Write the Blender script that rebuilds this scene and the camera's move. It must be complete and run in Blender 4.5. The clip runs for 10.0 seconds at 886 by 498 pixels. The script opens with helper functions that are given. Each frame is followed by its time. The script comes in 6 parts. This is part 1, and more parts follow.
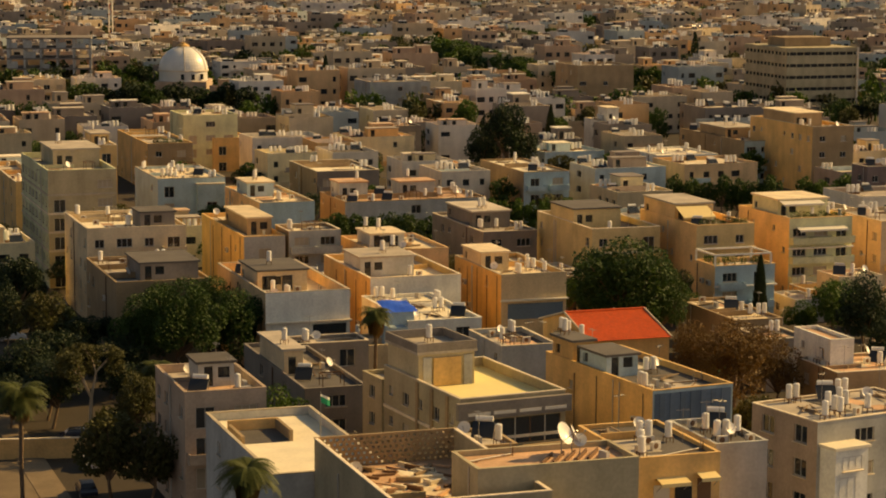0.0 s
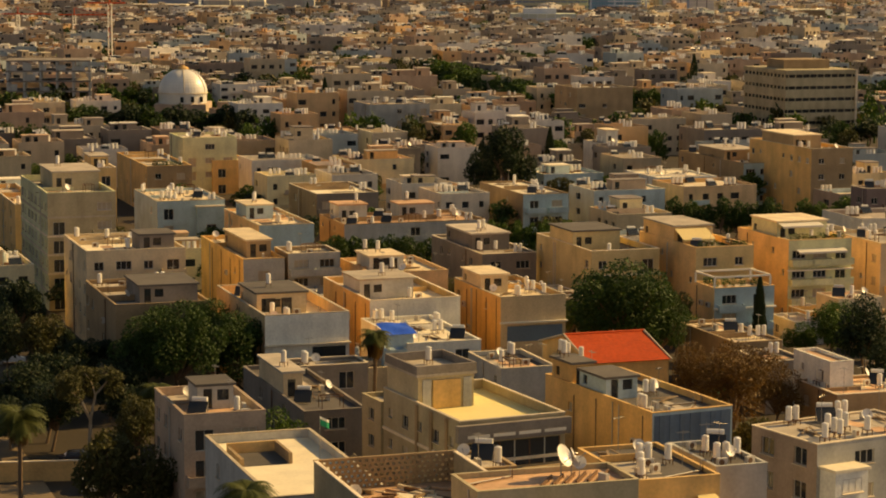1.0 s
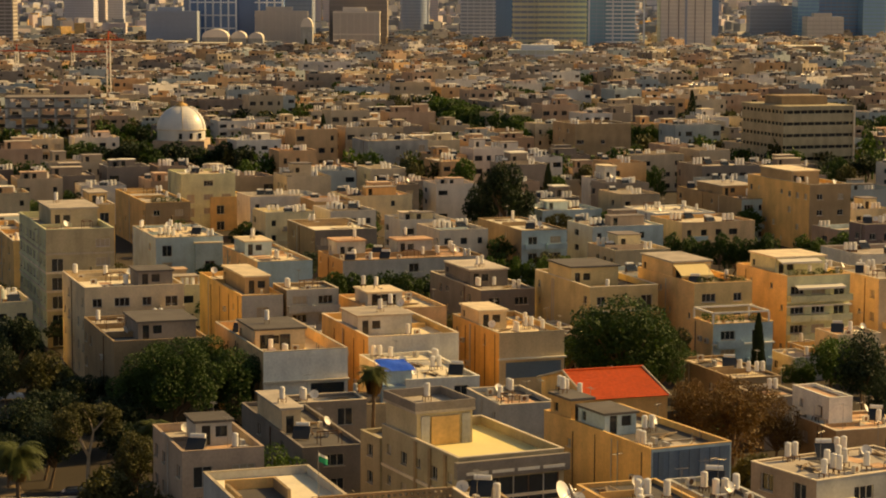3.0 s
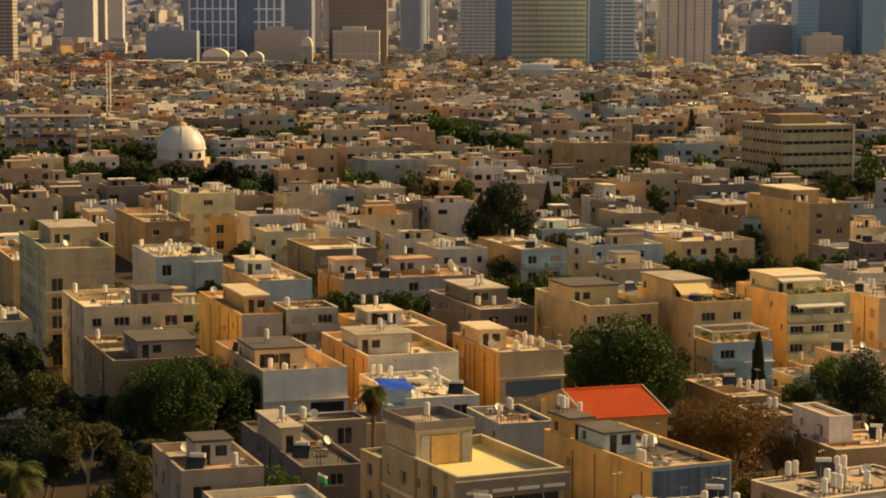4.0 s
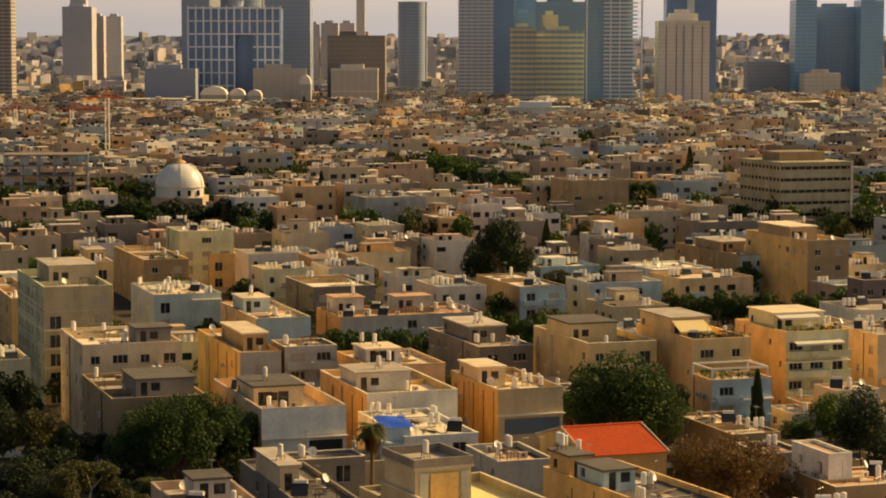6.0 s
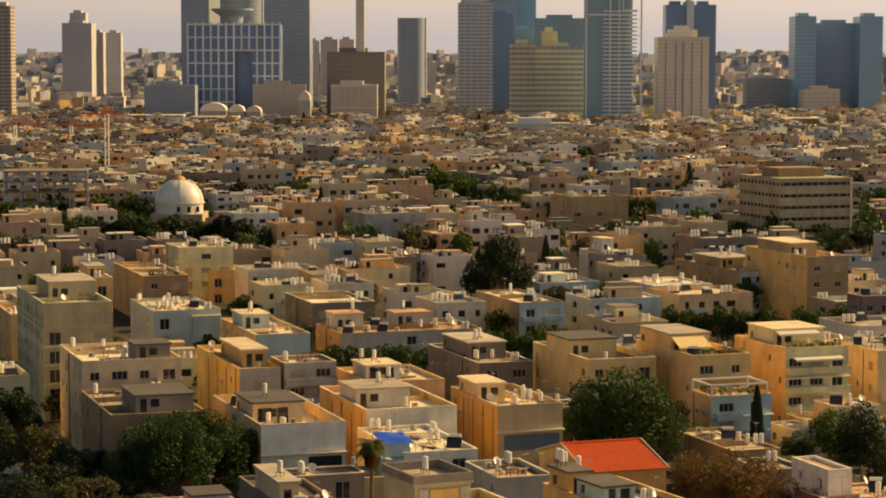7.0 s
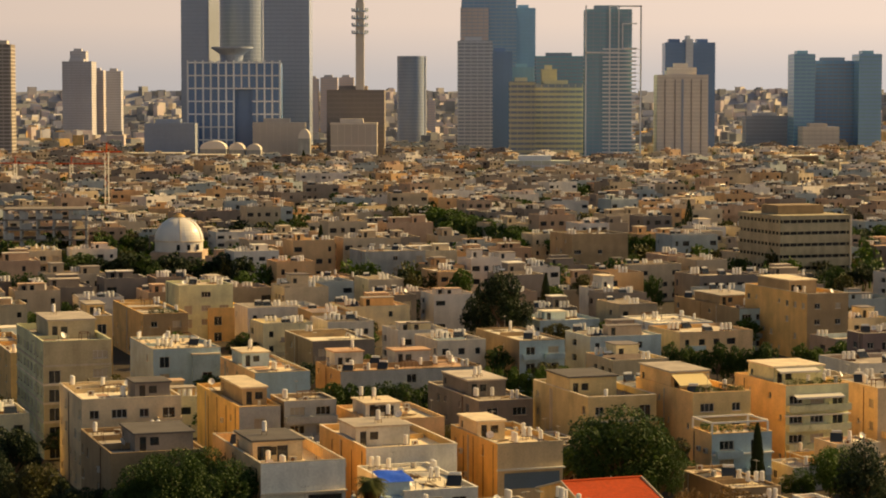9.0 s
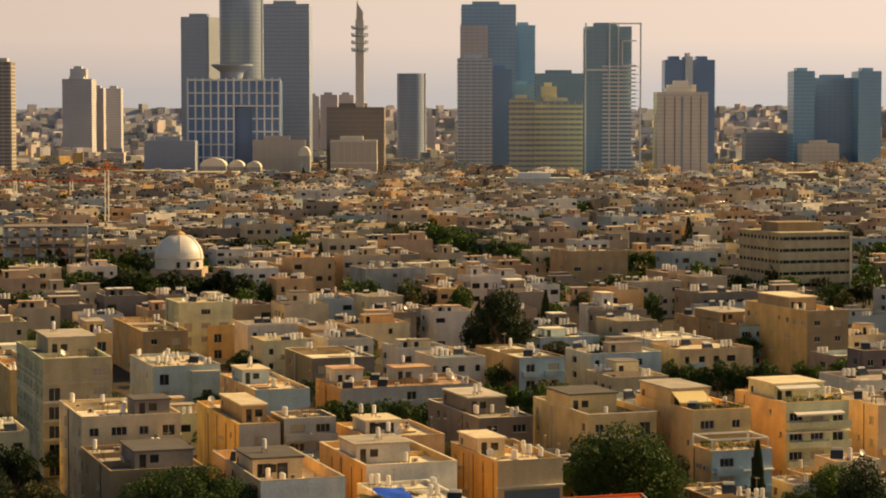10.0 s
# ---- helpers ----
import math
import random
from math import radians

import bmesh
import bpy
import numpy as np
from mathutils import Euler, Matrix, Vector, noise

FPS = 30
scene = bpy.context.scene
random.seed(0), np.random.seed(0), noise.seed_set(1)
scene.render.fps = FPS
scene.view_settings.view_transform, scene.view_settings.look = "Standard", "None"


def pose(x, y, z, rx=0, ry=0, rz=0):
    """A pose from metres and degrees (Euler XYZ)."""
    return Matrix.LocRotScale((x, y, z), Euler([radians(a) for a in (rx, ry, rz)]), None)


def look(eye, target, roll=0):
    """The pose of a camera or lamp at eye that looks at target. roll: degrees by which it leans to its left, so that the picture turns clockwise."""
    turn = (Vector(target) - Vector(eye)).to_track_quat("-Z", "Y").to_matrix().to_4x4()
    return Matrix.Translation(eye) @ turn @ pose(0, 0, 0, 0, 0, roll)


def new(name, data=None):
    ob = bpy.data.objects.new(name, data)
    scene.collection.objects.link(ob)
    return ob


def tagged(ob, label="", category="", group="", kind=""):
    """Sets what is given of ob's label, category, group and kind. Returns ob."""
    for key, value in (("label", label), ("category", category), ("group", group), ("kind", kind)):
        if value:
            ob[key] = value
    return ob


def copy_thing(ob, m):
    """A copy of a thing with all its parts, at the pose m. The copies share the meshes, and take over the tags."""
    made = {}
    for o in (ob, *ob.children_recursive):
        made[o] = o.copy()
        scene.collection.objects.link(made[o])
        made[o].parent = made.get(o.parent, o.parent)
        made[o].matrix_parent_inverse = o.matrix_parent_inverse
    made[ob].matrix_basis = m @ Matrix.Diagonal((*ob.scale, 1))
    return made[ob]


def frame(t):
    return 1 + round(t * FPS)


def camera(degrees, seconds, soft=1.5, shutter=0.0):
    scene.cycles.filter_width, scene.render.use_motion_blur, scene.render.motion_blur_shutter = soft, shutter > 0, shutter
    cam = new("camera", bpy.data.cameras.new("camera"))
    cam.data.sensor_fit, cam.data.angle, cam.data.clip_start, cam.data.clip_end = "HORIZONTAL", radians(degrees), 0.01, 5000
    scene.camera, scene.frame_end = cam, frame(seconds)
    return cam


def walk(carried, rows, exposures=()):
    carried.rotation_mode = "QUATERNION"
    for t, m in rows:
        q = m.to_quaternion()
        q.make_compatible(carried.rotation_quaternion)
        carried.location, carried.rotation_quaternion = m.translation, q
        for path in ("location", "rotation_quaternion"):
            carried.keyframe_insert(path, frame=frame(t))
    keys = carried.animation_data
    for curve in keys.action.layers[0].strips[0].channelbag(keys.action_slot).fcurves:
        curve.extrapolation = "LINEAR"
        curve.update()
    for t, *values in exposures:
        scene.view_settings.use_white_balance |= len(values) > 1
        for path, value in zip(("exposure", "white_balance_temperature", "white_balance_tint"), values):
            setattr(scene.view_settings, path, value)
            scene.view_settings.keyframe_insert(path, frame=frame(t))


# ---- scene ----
# ---------------- camera: a tilt upwards from a fixed high point ----------------
EYE = 57.0
cam = camera(22.73, 10.0, soft=1.9)
ROWS = [
    (0.0, 0.109, -8.229, 0.3), (0.5, 0.1, -7.875, 0.285), (1.0, 0.095, -7.649, 0.265), (1.5, 0.085, -7.392, 0.25),
    (2.0, 0.075, -7.156, 0.245), (2.5, 0.064, -6.933, 0.23), (4.0, 0.053, -6.210, 0.17), (4.5, 0.046, -5.936, 0.155),
    (5.0, 0.038, -5.694, 0.13), (5.5, 0.028, -5.451, 0.105), (7.0, 0.006, -4.818, 0.085), (7.5, 0.005, -4.561, 0.065),
    (8.0, 0.004, -4.316, 0.05), (8.5, 0.003, -4.091, 0.04), (9.0, 0.002, -3.838, 0.03), (9.5, 0.001, -3.623, 0.015), (10.0, 0.0, -3.390, 0.0),
]
walk(cam, [(t, pose(0, 0, EYE, 90 + pitch, 0, yaw) @ pose(0, 0, 0, 0, 0, roll)) for t, yaw, pitch, roll in ROWS],
     exposures=[(0.0, 0.13, 8700, -1), (10.0, 0.23, 8250, -2)])

# ---------------- daylight ----------------
SUN_AZ, SUN_EL = radians(66), radians(31)      # bearing from +y towards +x, height
world = bpy.data.worlds.new("sky")
scene.world = world
world.use_nodes = True
wn = world.node_tree
sky = wn.nodes.new("ShaderNodeTexSky")
sky.sky_type, sky.sun_disc = "NISHITA", False
sky.sun_elevation, sky.sun_rotation = SUN_EL, SUN_AZ
sky.air_density, sky.dust_density, sky.ozone_density = 0.75, 2.2, 1.5
wn.nodes["Background"].inputs["Strength"].default_value = 0.075
wn.links.new(sky.outputs[0], wn.nodes["Background"].inputs["Color"])
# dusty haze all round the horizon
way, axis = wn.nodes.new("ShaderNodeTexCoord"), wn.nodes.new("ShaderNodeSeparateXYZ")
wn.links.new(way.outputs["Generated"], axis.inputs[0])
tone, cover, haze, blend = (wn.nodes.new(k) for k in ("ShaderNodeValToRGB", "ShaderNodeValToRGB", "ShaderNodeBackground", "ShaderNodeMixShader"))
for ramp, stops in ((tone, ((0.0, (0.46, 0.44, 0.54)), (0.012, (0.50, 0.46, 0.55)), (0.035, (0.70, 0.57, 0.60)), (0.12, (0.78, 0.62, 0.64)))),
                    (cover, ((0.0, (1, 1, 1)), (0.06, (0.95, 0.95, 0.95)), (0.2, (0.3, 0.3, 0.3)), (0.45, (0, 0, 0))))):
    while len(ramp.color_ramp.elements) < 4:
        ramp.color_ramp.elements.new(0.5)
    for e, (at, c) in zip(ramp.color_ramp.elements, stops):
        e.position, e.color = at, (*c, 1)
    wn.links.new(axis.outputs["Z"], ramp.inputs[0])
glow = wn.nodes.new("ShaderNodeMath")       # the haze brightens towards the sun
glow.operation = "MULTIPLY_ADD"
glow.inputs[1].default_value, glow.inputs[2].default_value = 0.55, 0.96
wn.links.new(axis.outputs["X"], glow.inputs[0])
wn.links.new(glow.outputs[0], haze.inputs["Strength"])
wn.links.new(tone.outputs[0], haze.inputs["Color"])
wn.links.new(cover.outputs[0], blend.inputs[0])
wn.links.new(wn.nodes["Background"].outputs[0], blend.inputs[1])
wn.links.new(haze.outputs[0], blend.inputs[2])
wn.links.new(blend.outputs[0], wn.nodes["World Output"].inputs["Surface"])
sun_data = bpy.data.lights.new("sun", "SUN")
sun_data.energy, sun_data.angle, sun_data.color = 5.0, radians(0.6), (1.0, 0.66, 0.33)
sun = new("sun", sun_data)
sun_way = Vector((math.sin(SUN_AZ) * math.cos(SUN_EL), math.cos(SUN_AZ) * math.cos(SUN_EL), math.sin(SUN_EL)))
sun.matrix_world = look(sun_way * 300, (0, 0, 0))


# ---------------- materials ----------------
def surface(name, colour, rough=0.85, stain=0.45, scale=0.25, grain=3.0, streak=0.0, bump=0.15, vary=0.12, metal=0.0, island=0.0, spec=0.3):
    """A weathered surface: broad stains, fine grain, rain streaks, and a tint of its own for each object."""
    m = bpy.data.materials.new(name)
    m.use_nodes = True
    t = m.node_tree
    bsdf = t.nodes["Principled BSDF"]
    bsdf.inputs["Roughness"].default_value, bsdf.inputs["Metallic"].default_value = rough, metal
    bsdf.inputs["Specular IOR Level"].default_value = spec
    co = t.nodes.new("ShaderNodeTexCoord")

    def cloud(size, detail=4.0, squash=None):
        n = t.nodes.new("ShaderNodeTexNoise")
        n.inputs["Scale"].default_value, n.inputs["Detail"].default_value = size, detail
        if squash:
            mp = t.nodes.new("ShaderNodeMapping")
            mp.inputs["Scale"].default_value = squash
            t.links.new(co.outputs["Object"], mp.inputs["Vector"])
            t.links.new(mp.outputs[0], n.inputs["Vector"])
        else:
            t.links.new(co.outputs["Object"], n.inputs["Vector"])
        return n.outputs[0]

    def calc(op, a, b):
        n = t.nodes.new("ShaderNodeMath")
        n.operation = op
        for k, v in enumerate((a, b)):
            if isinstance(v, (int, float)):
                n.inputs[k].default_value = v
            else:
                t.links.new(v, n.inputs[k])
        return n.outputs[0]

    fine = cloud(grain)
    amount = calc("ADD", calc("MULTIPLY", cloud(scale), stain * 2), calc("MULTIPLY", fine, stain))
    if streak:
        amount = calc("ADD", amount, calc("MULTIPLY", cloud(1.0, 3.0, (0.6, 0.6, 0.1)), streak * 2))
    shade = calc("SUBTRACT", 1.0 + (stain * 1.5 + streak), amount)
    info = t.nodes.new("ShaderNodeObjectInfo")
    shade = calc("MULTIPLY", shade, calc("ADD", 1.0 - vary, calc("MULTIPLY", info.outputs["Random"], 2 * vary)))
    if island:
        geo = t.nodes.new("ShaderNodeNewGeometry")
        shade = calc("MULTIPLY", shade, calc("ADD", 1.0 - island, calc("MULTIPLY", geo.outputs["Random Per Island"], 2 * island)))
    mix = t.nodes.new("ShaderNodeMix")
    mix.data_type, mix.blend_type = "RGBA", "MULTIPLY"
    mix.inputs["Factor"].default_value = 1.0
    mix.inputs["A"].default_value = (*colour, 1)
    t.links.new(shade, mix.inputs["B"])
    t.links.new(mix.outputs["Result"], bsdf.inputs["Base Color"])
    if bump:
        bp = t.nodes.new("ShaderNodeBump")
        bp.inputs["Strength"].default_value, bp.inputs["Distance"].default_value = bump, 0.05
        t.links.new(fine, bp.inputs["Height"])
        t.links.new(bp.outputs[0], bsdf.inputs["Normal"])
    return m


def palette_surface(name, colours, **kw):
    """As surface(), but each object draws its colour from a palette by its random number."""
    m = surface(name, (1, 1, 1), **kw)
    t = m.node_tree
    mix = next(n for n in t.nodes if n.bl_idname == "ShaderNodeMix")
    info = next(n for n in t.nodes if n.bl_idname == "ShaderNodeObjectInfo")
    ramp = t.nodes.new("ShaderNodeValToRGB")
    ramp.color_ramp.interpolation = "CONSTANT"
    while len(ramp.color_ramp.elements) < len(colours):
        ramp.color_ramp.elements.new(0.5)
    for k, c in enumerate(colours):
        ramp.color_ramp.elements[k].position = k / len(colours)
        ramp.color_ramp.elements[k].color = (*c, 1)
    t.links.new(info.outputs["Random"], ramp.inputs[0])
    t.links.new(ramp.outputs[0], mix.inputs["A"])
    return m


def leafy(name, a, b):
    """Foliage between two greens, leaf by leaf, letting some light through."""
    m = bpy.data.materials.new(name)
    m.use_nodes = True
    t = m.node_tree
    bsdf = t.nodes["Principled BSDF"]
    bsdf.inputs["Roughness"].default_value = 0.6
    bsdf.inputs["Specular IOR Level"].default_value = 0.25
    geo, info = t.nodes.new("ShaderNodeNewGeometry"), t.nodes.new("ShaderNodeObjectInfo")
    co, cl = t.nodes.new("ShaderNodeTexCoord"), t.nodes.new("ShaderNodeTexNoise")
    cl.inputs["Scale"].default_value = 0.5
    t.links.new(co.outputs["Object"], cl.inputs["Vector"])
    add = t.nodes.new("ShaderNodeMath")
    add.operation = "ADD"
    t.links.new(geo.outputs["Random Per Island"], add.inputs[0])
    t.links.new(cl.outputs[0], add.inputs[1])
    half = t.nodes.new("ShaderNodeMath")
    half.operation = "MULTIPLY"
    half.inputs[1].default_value = 0.5
    t.links.new(add.outputs[0], half.inputs[0])
    mix = t.nodes.new("ShaderNodeMix")
    mix.data_type = "RGBA"
    mix.inputs["A"].default_value, mix.inputs["B"].default_value = (*a, 1), (*b, 1)
    t.links.new(half.outputs[0], mix.inputs["Factor"])
    t.links.new(mix.outputs["Result"], bsdf.inputs["Base Color"])
    tr = t.nodes.new("ShaderNodeBsdfTranslucent")
    t.links.new(mix.outputs["Result"], tr.inputs["Color"])
    ms = t.nodes.new("ShaderNodeMixShader")
    ms.inputs[0].default_value = 0.25
    t.links.new(bsdf.outputs[0], ms.inputs[1])
    t.links.new(tr.outputs[0], ms.inputs[2])
    t.links.new(ms.outputs[0], t.nodes["Material Output"].inputs["Surface"])
    return m


def glass(name, colour, rough=0.06, through_it=0.35):
    m = surface(name, colour, rough=rough, stain=0.1, bump=0.0, vary=0.25, spec=0.6)
    m.node_tree.nodes["Principled BSDF"].inputs["Transmission Weight"].default_value = through_it
    return m


# ochre, pink and amber are also warmed to paint bounced light on side walls
WALL = {
    "cream": surface("plaster_cream", (0.66, 0.53, 0.34), streak=0.18),
    "tan": surface("plaster_tan", (0.36, 0.26, 0.15), streak=0.2),
    "ochre": surface("plaster_ochre_and_bounce", (0.70, 0.455, 0.19), streak=0.25),
    "white": surface("plaster_white", (0.80, 0.78, 0.69), streak=0.25),
    "grey": surface("plaster_grey", (0.44, 0.44, 0.41), streak=0.28),
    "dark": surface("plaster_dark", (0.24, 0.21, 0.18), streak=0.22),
    "blue": surface("plaster_pale_blue", (0.40, 0.52, 0.56), streak=0.18),
    "pink": surface("plaster_pink_and_bounce", (0.74, 0.50, 0.27), streak=0.22),
    "yellow": surface("plaster_yellow", (0.72, 0.52, 0.24), streak=0.15),
    "purple": surface("plaster_mauve", (0.26, 0.19, 0.17), streak=0.15),
    "olive": surface("plaster_olive", (0.46, 0.395, 0.255), streak=0.22),
    "amber": surface("plaster_amber_bounce", (0.82, 0.56, 0.27), streak=0.15),
    "mustard": surface("plaster_mustard", (0.62, 0.49, 0.25), streak=0.2),
    "rose": surface("plaster_rose", (0.46, 0.35, 0.26), streak=0.25),
    "lime": surface("plaster_lime", (0.64, 0.64, 0.40), streak=0.18),
}
ROOF = {
    "white": surface("whitewashed_roof", (0.82, 0.74, 0.56), stain=0.25, scale=0.35),
    "cream": surface("cream_roof", (0.78, 0.65, 0.45), stain=0.4, scale=0.35),
    "grey": surface("concrete_roof", (0.50, 0.44, 0.36), stain=0.5, scale=0.3),
    "tar": surface("bitumen_roof", (0.12, 0.11, 0.10), stain=0.45, scale=0.3),
    "pink": surface("rosy_roof", (0.58, 0.37, 0.23), stain=0.5, scale=0.3),
    "yellow": surface("yellow_screed_roof", (0.80, 0.70, 0.34), stain=0.12),
}
# Orange tones put warmly lit side walls into some houses' plaster.
MIXED_WALL = palette_surface("mixed_plaster", [(0.66, 0.53, 0.33), (0.70, 0.45, 0.20), (0.74, 0.70, 0.60), (0.46, 0.38, 0.26), (0.70, 0.48, 0.27),
                                               (0.44, 0.54, 0.55), (0.33, 0.27, 0.22), (0.72, 0.62, 0.38), (0.64, 0.57, 0.46)], streak=0.25)
MIXED_ROOF = palette_surface("mixed_roofing", [(0.76, 0.65, 0.48), (0.44, 0.38, 0.32), (0.62, 0.44, 0.30), (0.82, 0.75, 0.60), (0.24, 0.21, 0.19), (0.62, 0.53, 0.42)],
                             stain=0.5, scale=0.3)
PANE = glass("window_glass", (0.035, 0.045, 0.055))
FRAME = surface("painted_frame", (0.55, 0.52, 0.46), rough=0.5, stain=0.1, bump=0)
SHUTTER = surface("shutter_slats", (0.42, 0.36, 0.27), rough=0.6, stain=0.25)
COPING = surface("coping_stone", (0.66, 0.57, 0.43), stain=0.5, vary=0.3)
TANK = surface("tank_enamel", (0.78, 0.76, 0.70), rough=0.35, stain=0.18, grain=5, bump=0, spec=0.5)
STEEL = surface("galvanised_steel", (0.35, 0.34, 0.32), rough=0.45, metal=0.7, stain=0.25, bump=0)
RUST = surface("rusty_iron", (0.16, 0.09, 0.05), rough=0.8, stain=0.4)
COLLECTOR = glass("collector_glass", (0.02, 0.022, 0.026), 0.3, 0.0)
WOOD = surface("grey_timber", (0.30, 0.22, 0.14), stain=0.4, grain=8)
TILE = surface("red_roof_tile", (0.56, 0.085, 0.022), stain=0.2, rough=0.7, island=0.12, vary=0.05)
BLUE = surface("blue_tarpaulin", (0.02, 0.10, 0.62), rough=0.45, stain=0.2)
AWNING = surface("cream_awning", (0.76, 0.62, 0.32), rough=0.8, stain=0.12)
CANVAS = surface("white_awning", (0.80, 0.76, 0.66), rough=0.8, stain=0.12)
RIBBED = surface("blue_grey_sheeting", (0.13, 0.19, 0.27), rough=0.5, stain=0.3)
GREEN_CLOTH = surface("green_cloth", (0.02, 0.30, 0.14), rough=0.8, stain=0.1)
ASPHALT = surface("asphalt", (0.055, 0.052, 0.05), stain=0.35, scale=0.1, bump=0.3)
# Earth is darkened to hold the shade of the street and gaps.
GROUND = surface("dusty_earth_in_shade", (0.05, 0.04, 0.028), stain=0.6, scale=0.06, bump=0.3)
PAVING = surface("pale_paving", (0.19, 0.145, 0.095), stain=0.4, scale=0.3)
BARK = surface("bark", (0.16, 0.11, 0.07), stain=0.4, grain=6)
PALE_BARK = surface("pale_bark", (0.42, 0.34, 0.24), stain=0.3, grain=6)
LEAF = {
    "broad": leafy("leaves_broad", (0.022, 0.052, 0.012), (0.062, 0.105, 0.018)),
    "dark": leafy("leaves_dark", (0.015, 0.030, 0.014), (0.04, 0.06, 0.022)),
    "olive": leafy("leaves_olive", (0.045, 0.05, 0.016), (0.11, 0.105, 0.03)),
    "brown": leafy("leaves_brown", (0.10, 0.058, 0.018), (0.19, 0.11, 0.03)),
    "green": leafy("leaves_green", (0.035, 0.075, 0.012), (0.09, 0.15, 0.02)),
    "palm": leafy("fronds", (0.04, 0.06, 0.015), (0.11, 0.12, 0.03)),
}


# ---------------- mesh helpers ----------------
class Shape:
    """Gathers faces for one mesh; k picks the material slot."""

    def __init__(self):
        self.v, self.f, self.k = [], [], []

    def face(self, pts, k=0):
        n = len(self.v)
        self.v.extend(pts)
        self.f.append(tuple(range(n, n + len(pts))))
        self.k.append(k)

    def box(self, x0, y0, z0, x1, y1, z1, k=0, top=None):
        n = len(self.v)
        self.v += [(x0, y0, z0), (x1, y0, z0), (x1, y1, z0), (x0, y1, z0), (x0, y0, z1), (x1, y0, z1), (x1, y1, z1), (x0, y1, z1)]
        self.f += [(n, n + 3, n + 2, n + 1), (n, n + 1, n + 5, n + 4), (n + 1, n + 2, n + 6, n + 5), (n + 2, n + 3, n + 7, n + 6),
                   (n + 3, n, n + 4, n + 7), (n + 4, n + 5, n + 6, n + 7)]
        self.k += [k] * 5 + [k if top is None else top]

    def tube(self, a, b, r0, r1=None, sides=8, k=0, caps=True):
        a, b = Vector(a), Vector(b)
        r1 = r0 if r1 is None else r1
        q = (b - a).to_track_quat("Z", "Y")
        n = len(self.v)
        for c, r in ((a, r0), (b, r1)):
            for i in range(sides):
                w = 2 * math.pi * i / sides
                self.v.append(tuple(c + q @ Vector((r * math.cos(w), r * math.sin(w), 0))))
        for i in range(sides):
            j = (i + 1) % sides
            self.f.append((n + i, n + j, n + sides + j, n + sides + i))
            self.k.append(k)
        if caps:
            self.f += [tuple(range(n + sides - 1, n - 1, -1)), tuple(range(n + sides, n + 2 * sides))]
            self.k += [k, k]

    def prism(self, pts, z0, z1, k=0, top=None):
        c = len(pts)
        n = len(self.v)
        self.v += [(x, y, z0) for x, y in pts] + [(x, y, z1) for x, y in pts]
        for i in range(c):
            j = (i + 1) % c
            self.f.append((n + i, n + j, n + c + j, n + c + i))
            self.k.append(k)
        self.f += [tuple(range(n + c - 1, n - 1, -1)), tuple(range(n + c, n + 2 * c))]
        self.k += [k, k if top is None else top]

    def wall(self, p, u, n, width, z0, z1, holes=(), depth=0.22, k=0, pane=None):
        """An upright wall from p along u with outward normal n, pierced by holes (a0, a1, z0, z1) with reveals."""
        us = sorted({0.0, width, *(a for h in holes for a in h[:2])})
        zs = sorted({z0, z1, *(a for h in holes for a in h[2:])})

        def at(a, z, inset=0.0):
            return (p[0] + u[0] * a - n[0] * inset, p[1] + u[1] * a - n[1] * inset, z)

        for a0, a1 in zip(us, us[1:]):
            run = None
            for b0, b1 in zip(zs, zs[1:]):
                ca, cb = (a0 + a1) / 2, (b0 + b1) / 2
                gap = any(h[0] < ca < h[1] and h[2] < cb < h[3] for h in holes)
                if gap:
                    if run:
                        self.face([at(a0, run[0]), at(a1, run[0]), at(a1, run[1]), at(a0, run[1])], k)
                    run = None
                else:
                    run = (run[0], b1) if run else (b0, b1)
            if run:
                self.face([at(a0, run[0]), at(a1, run[0]), at(a1, run[1]), at(a0, run[1])], k)
        for a0, a1, b0, b1 in holes:
            self.face([at(a0, b0), at(a1, b0), at(a1, b0, depth), at(a0, b0, depth)], k)
            self.face([at(a0, b1, depth), at(a1, b1, depth), at(a1, b1), at(a0, b1)], k)
            self.face([at(a0, b0), at(a0, b0, depth), at(a0, b1, depth), at(a0, b1)], k)
            self.face([at(a1, b0, depth), at(a1, b0), at(a1, b1), at(a1, b1, depth)], k)
            if pane is not None:
                self.face([at(a0, b0, depth), at(a1, b0, depth), at(a1, b1, depth), at(a0, b1, depth)], pane)

    def mesh(self, name, mats, smooth=False):
        me = bpy.data.meshes.new(name)
        me.from_pydata(self.v, [], self.f)
        for m in mats if isinstance(mats, (list, tuple)) else [mats]:
            me.materials.append(m)
        me.polygons.foreach_set("material_index", self.k)
        if smooth:
            me.polygons.foreach_set("use_smooth", [True] * len(self.f))
        me.update()
        return me


def part(name, shape, mats, parent, label="", m=None, smooth=False):
    """One mesh object under a thing or a part."""
    me = shape if isinstance(shape, bpy.types.Mesh) else shape.mesh(name, mats, smooth)
    ob = new(name, me)
    ob.parent = parent
    if m is not None:
        ob.matrix_basis = m
    return tagged(ob, label) if label else ob


def thing(name, m, label, category, group="", kind=""):
    ob = new(name)
    ob.empty_display_size = 0.2
    ob.matrix_basis = m
    return tagged(ob, label, category, group, kind)


def at_yaw(x, y, z, yaw):
    return pose(x, y, z, 0, 0, yaw)


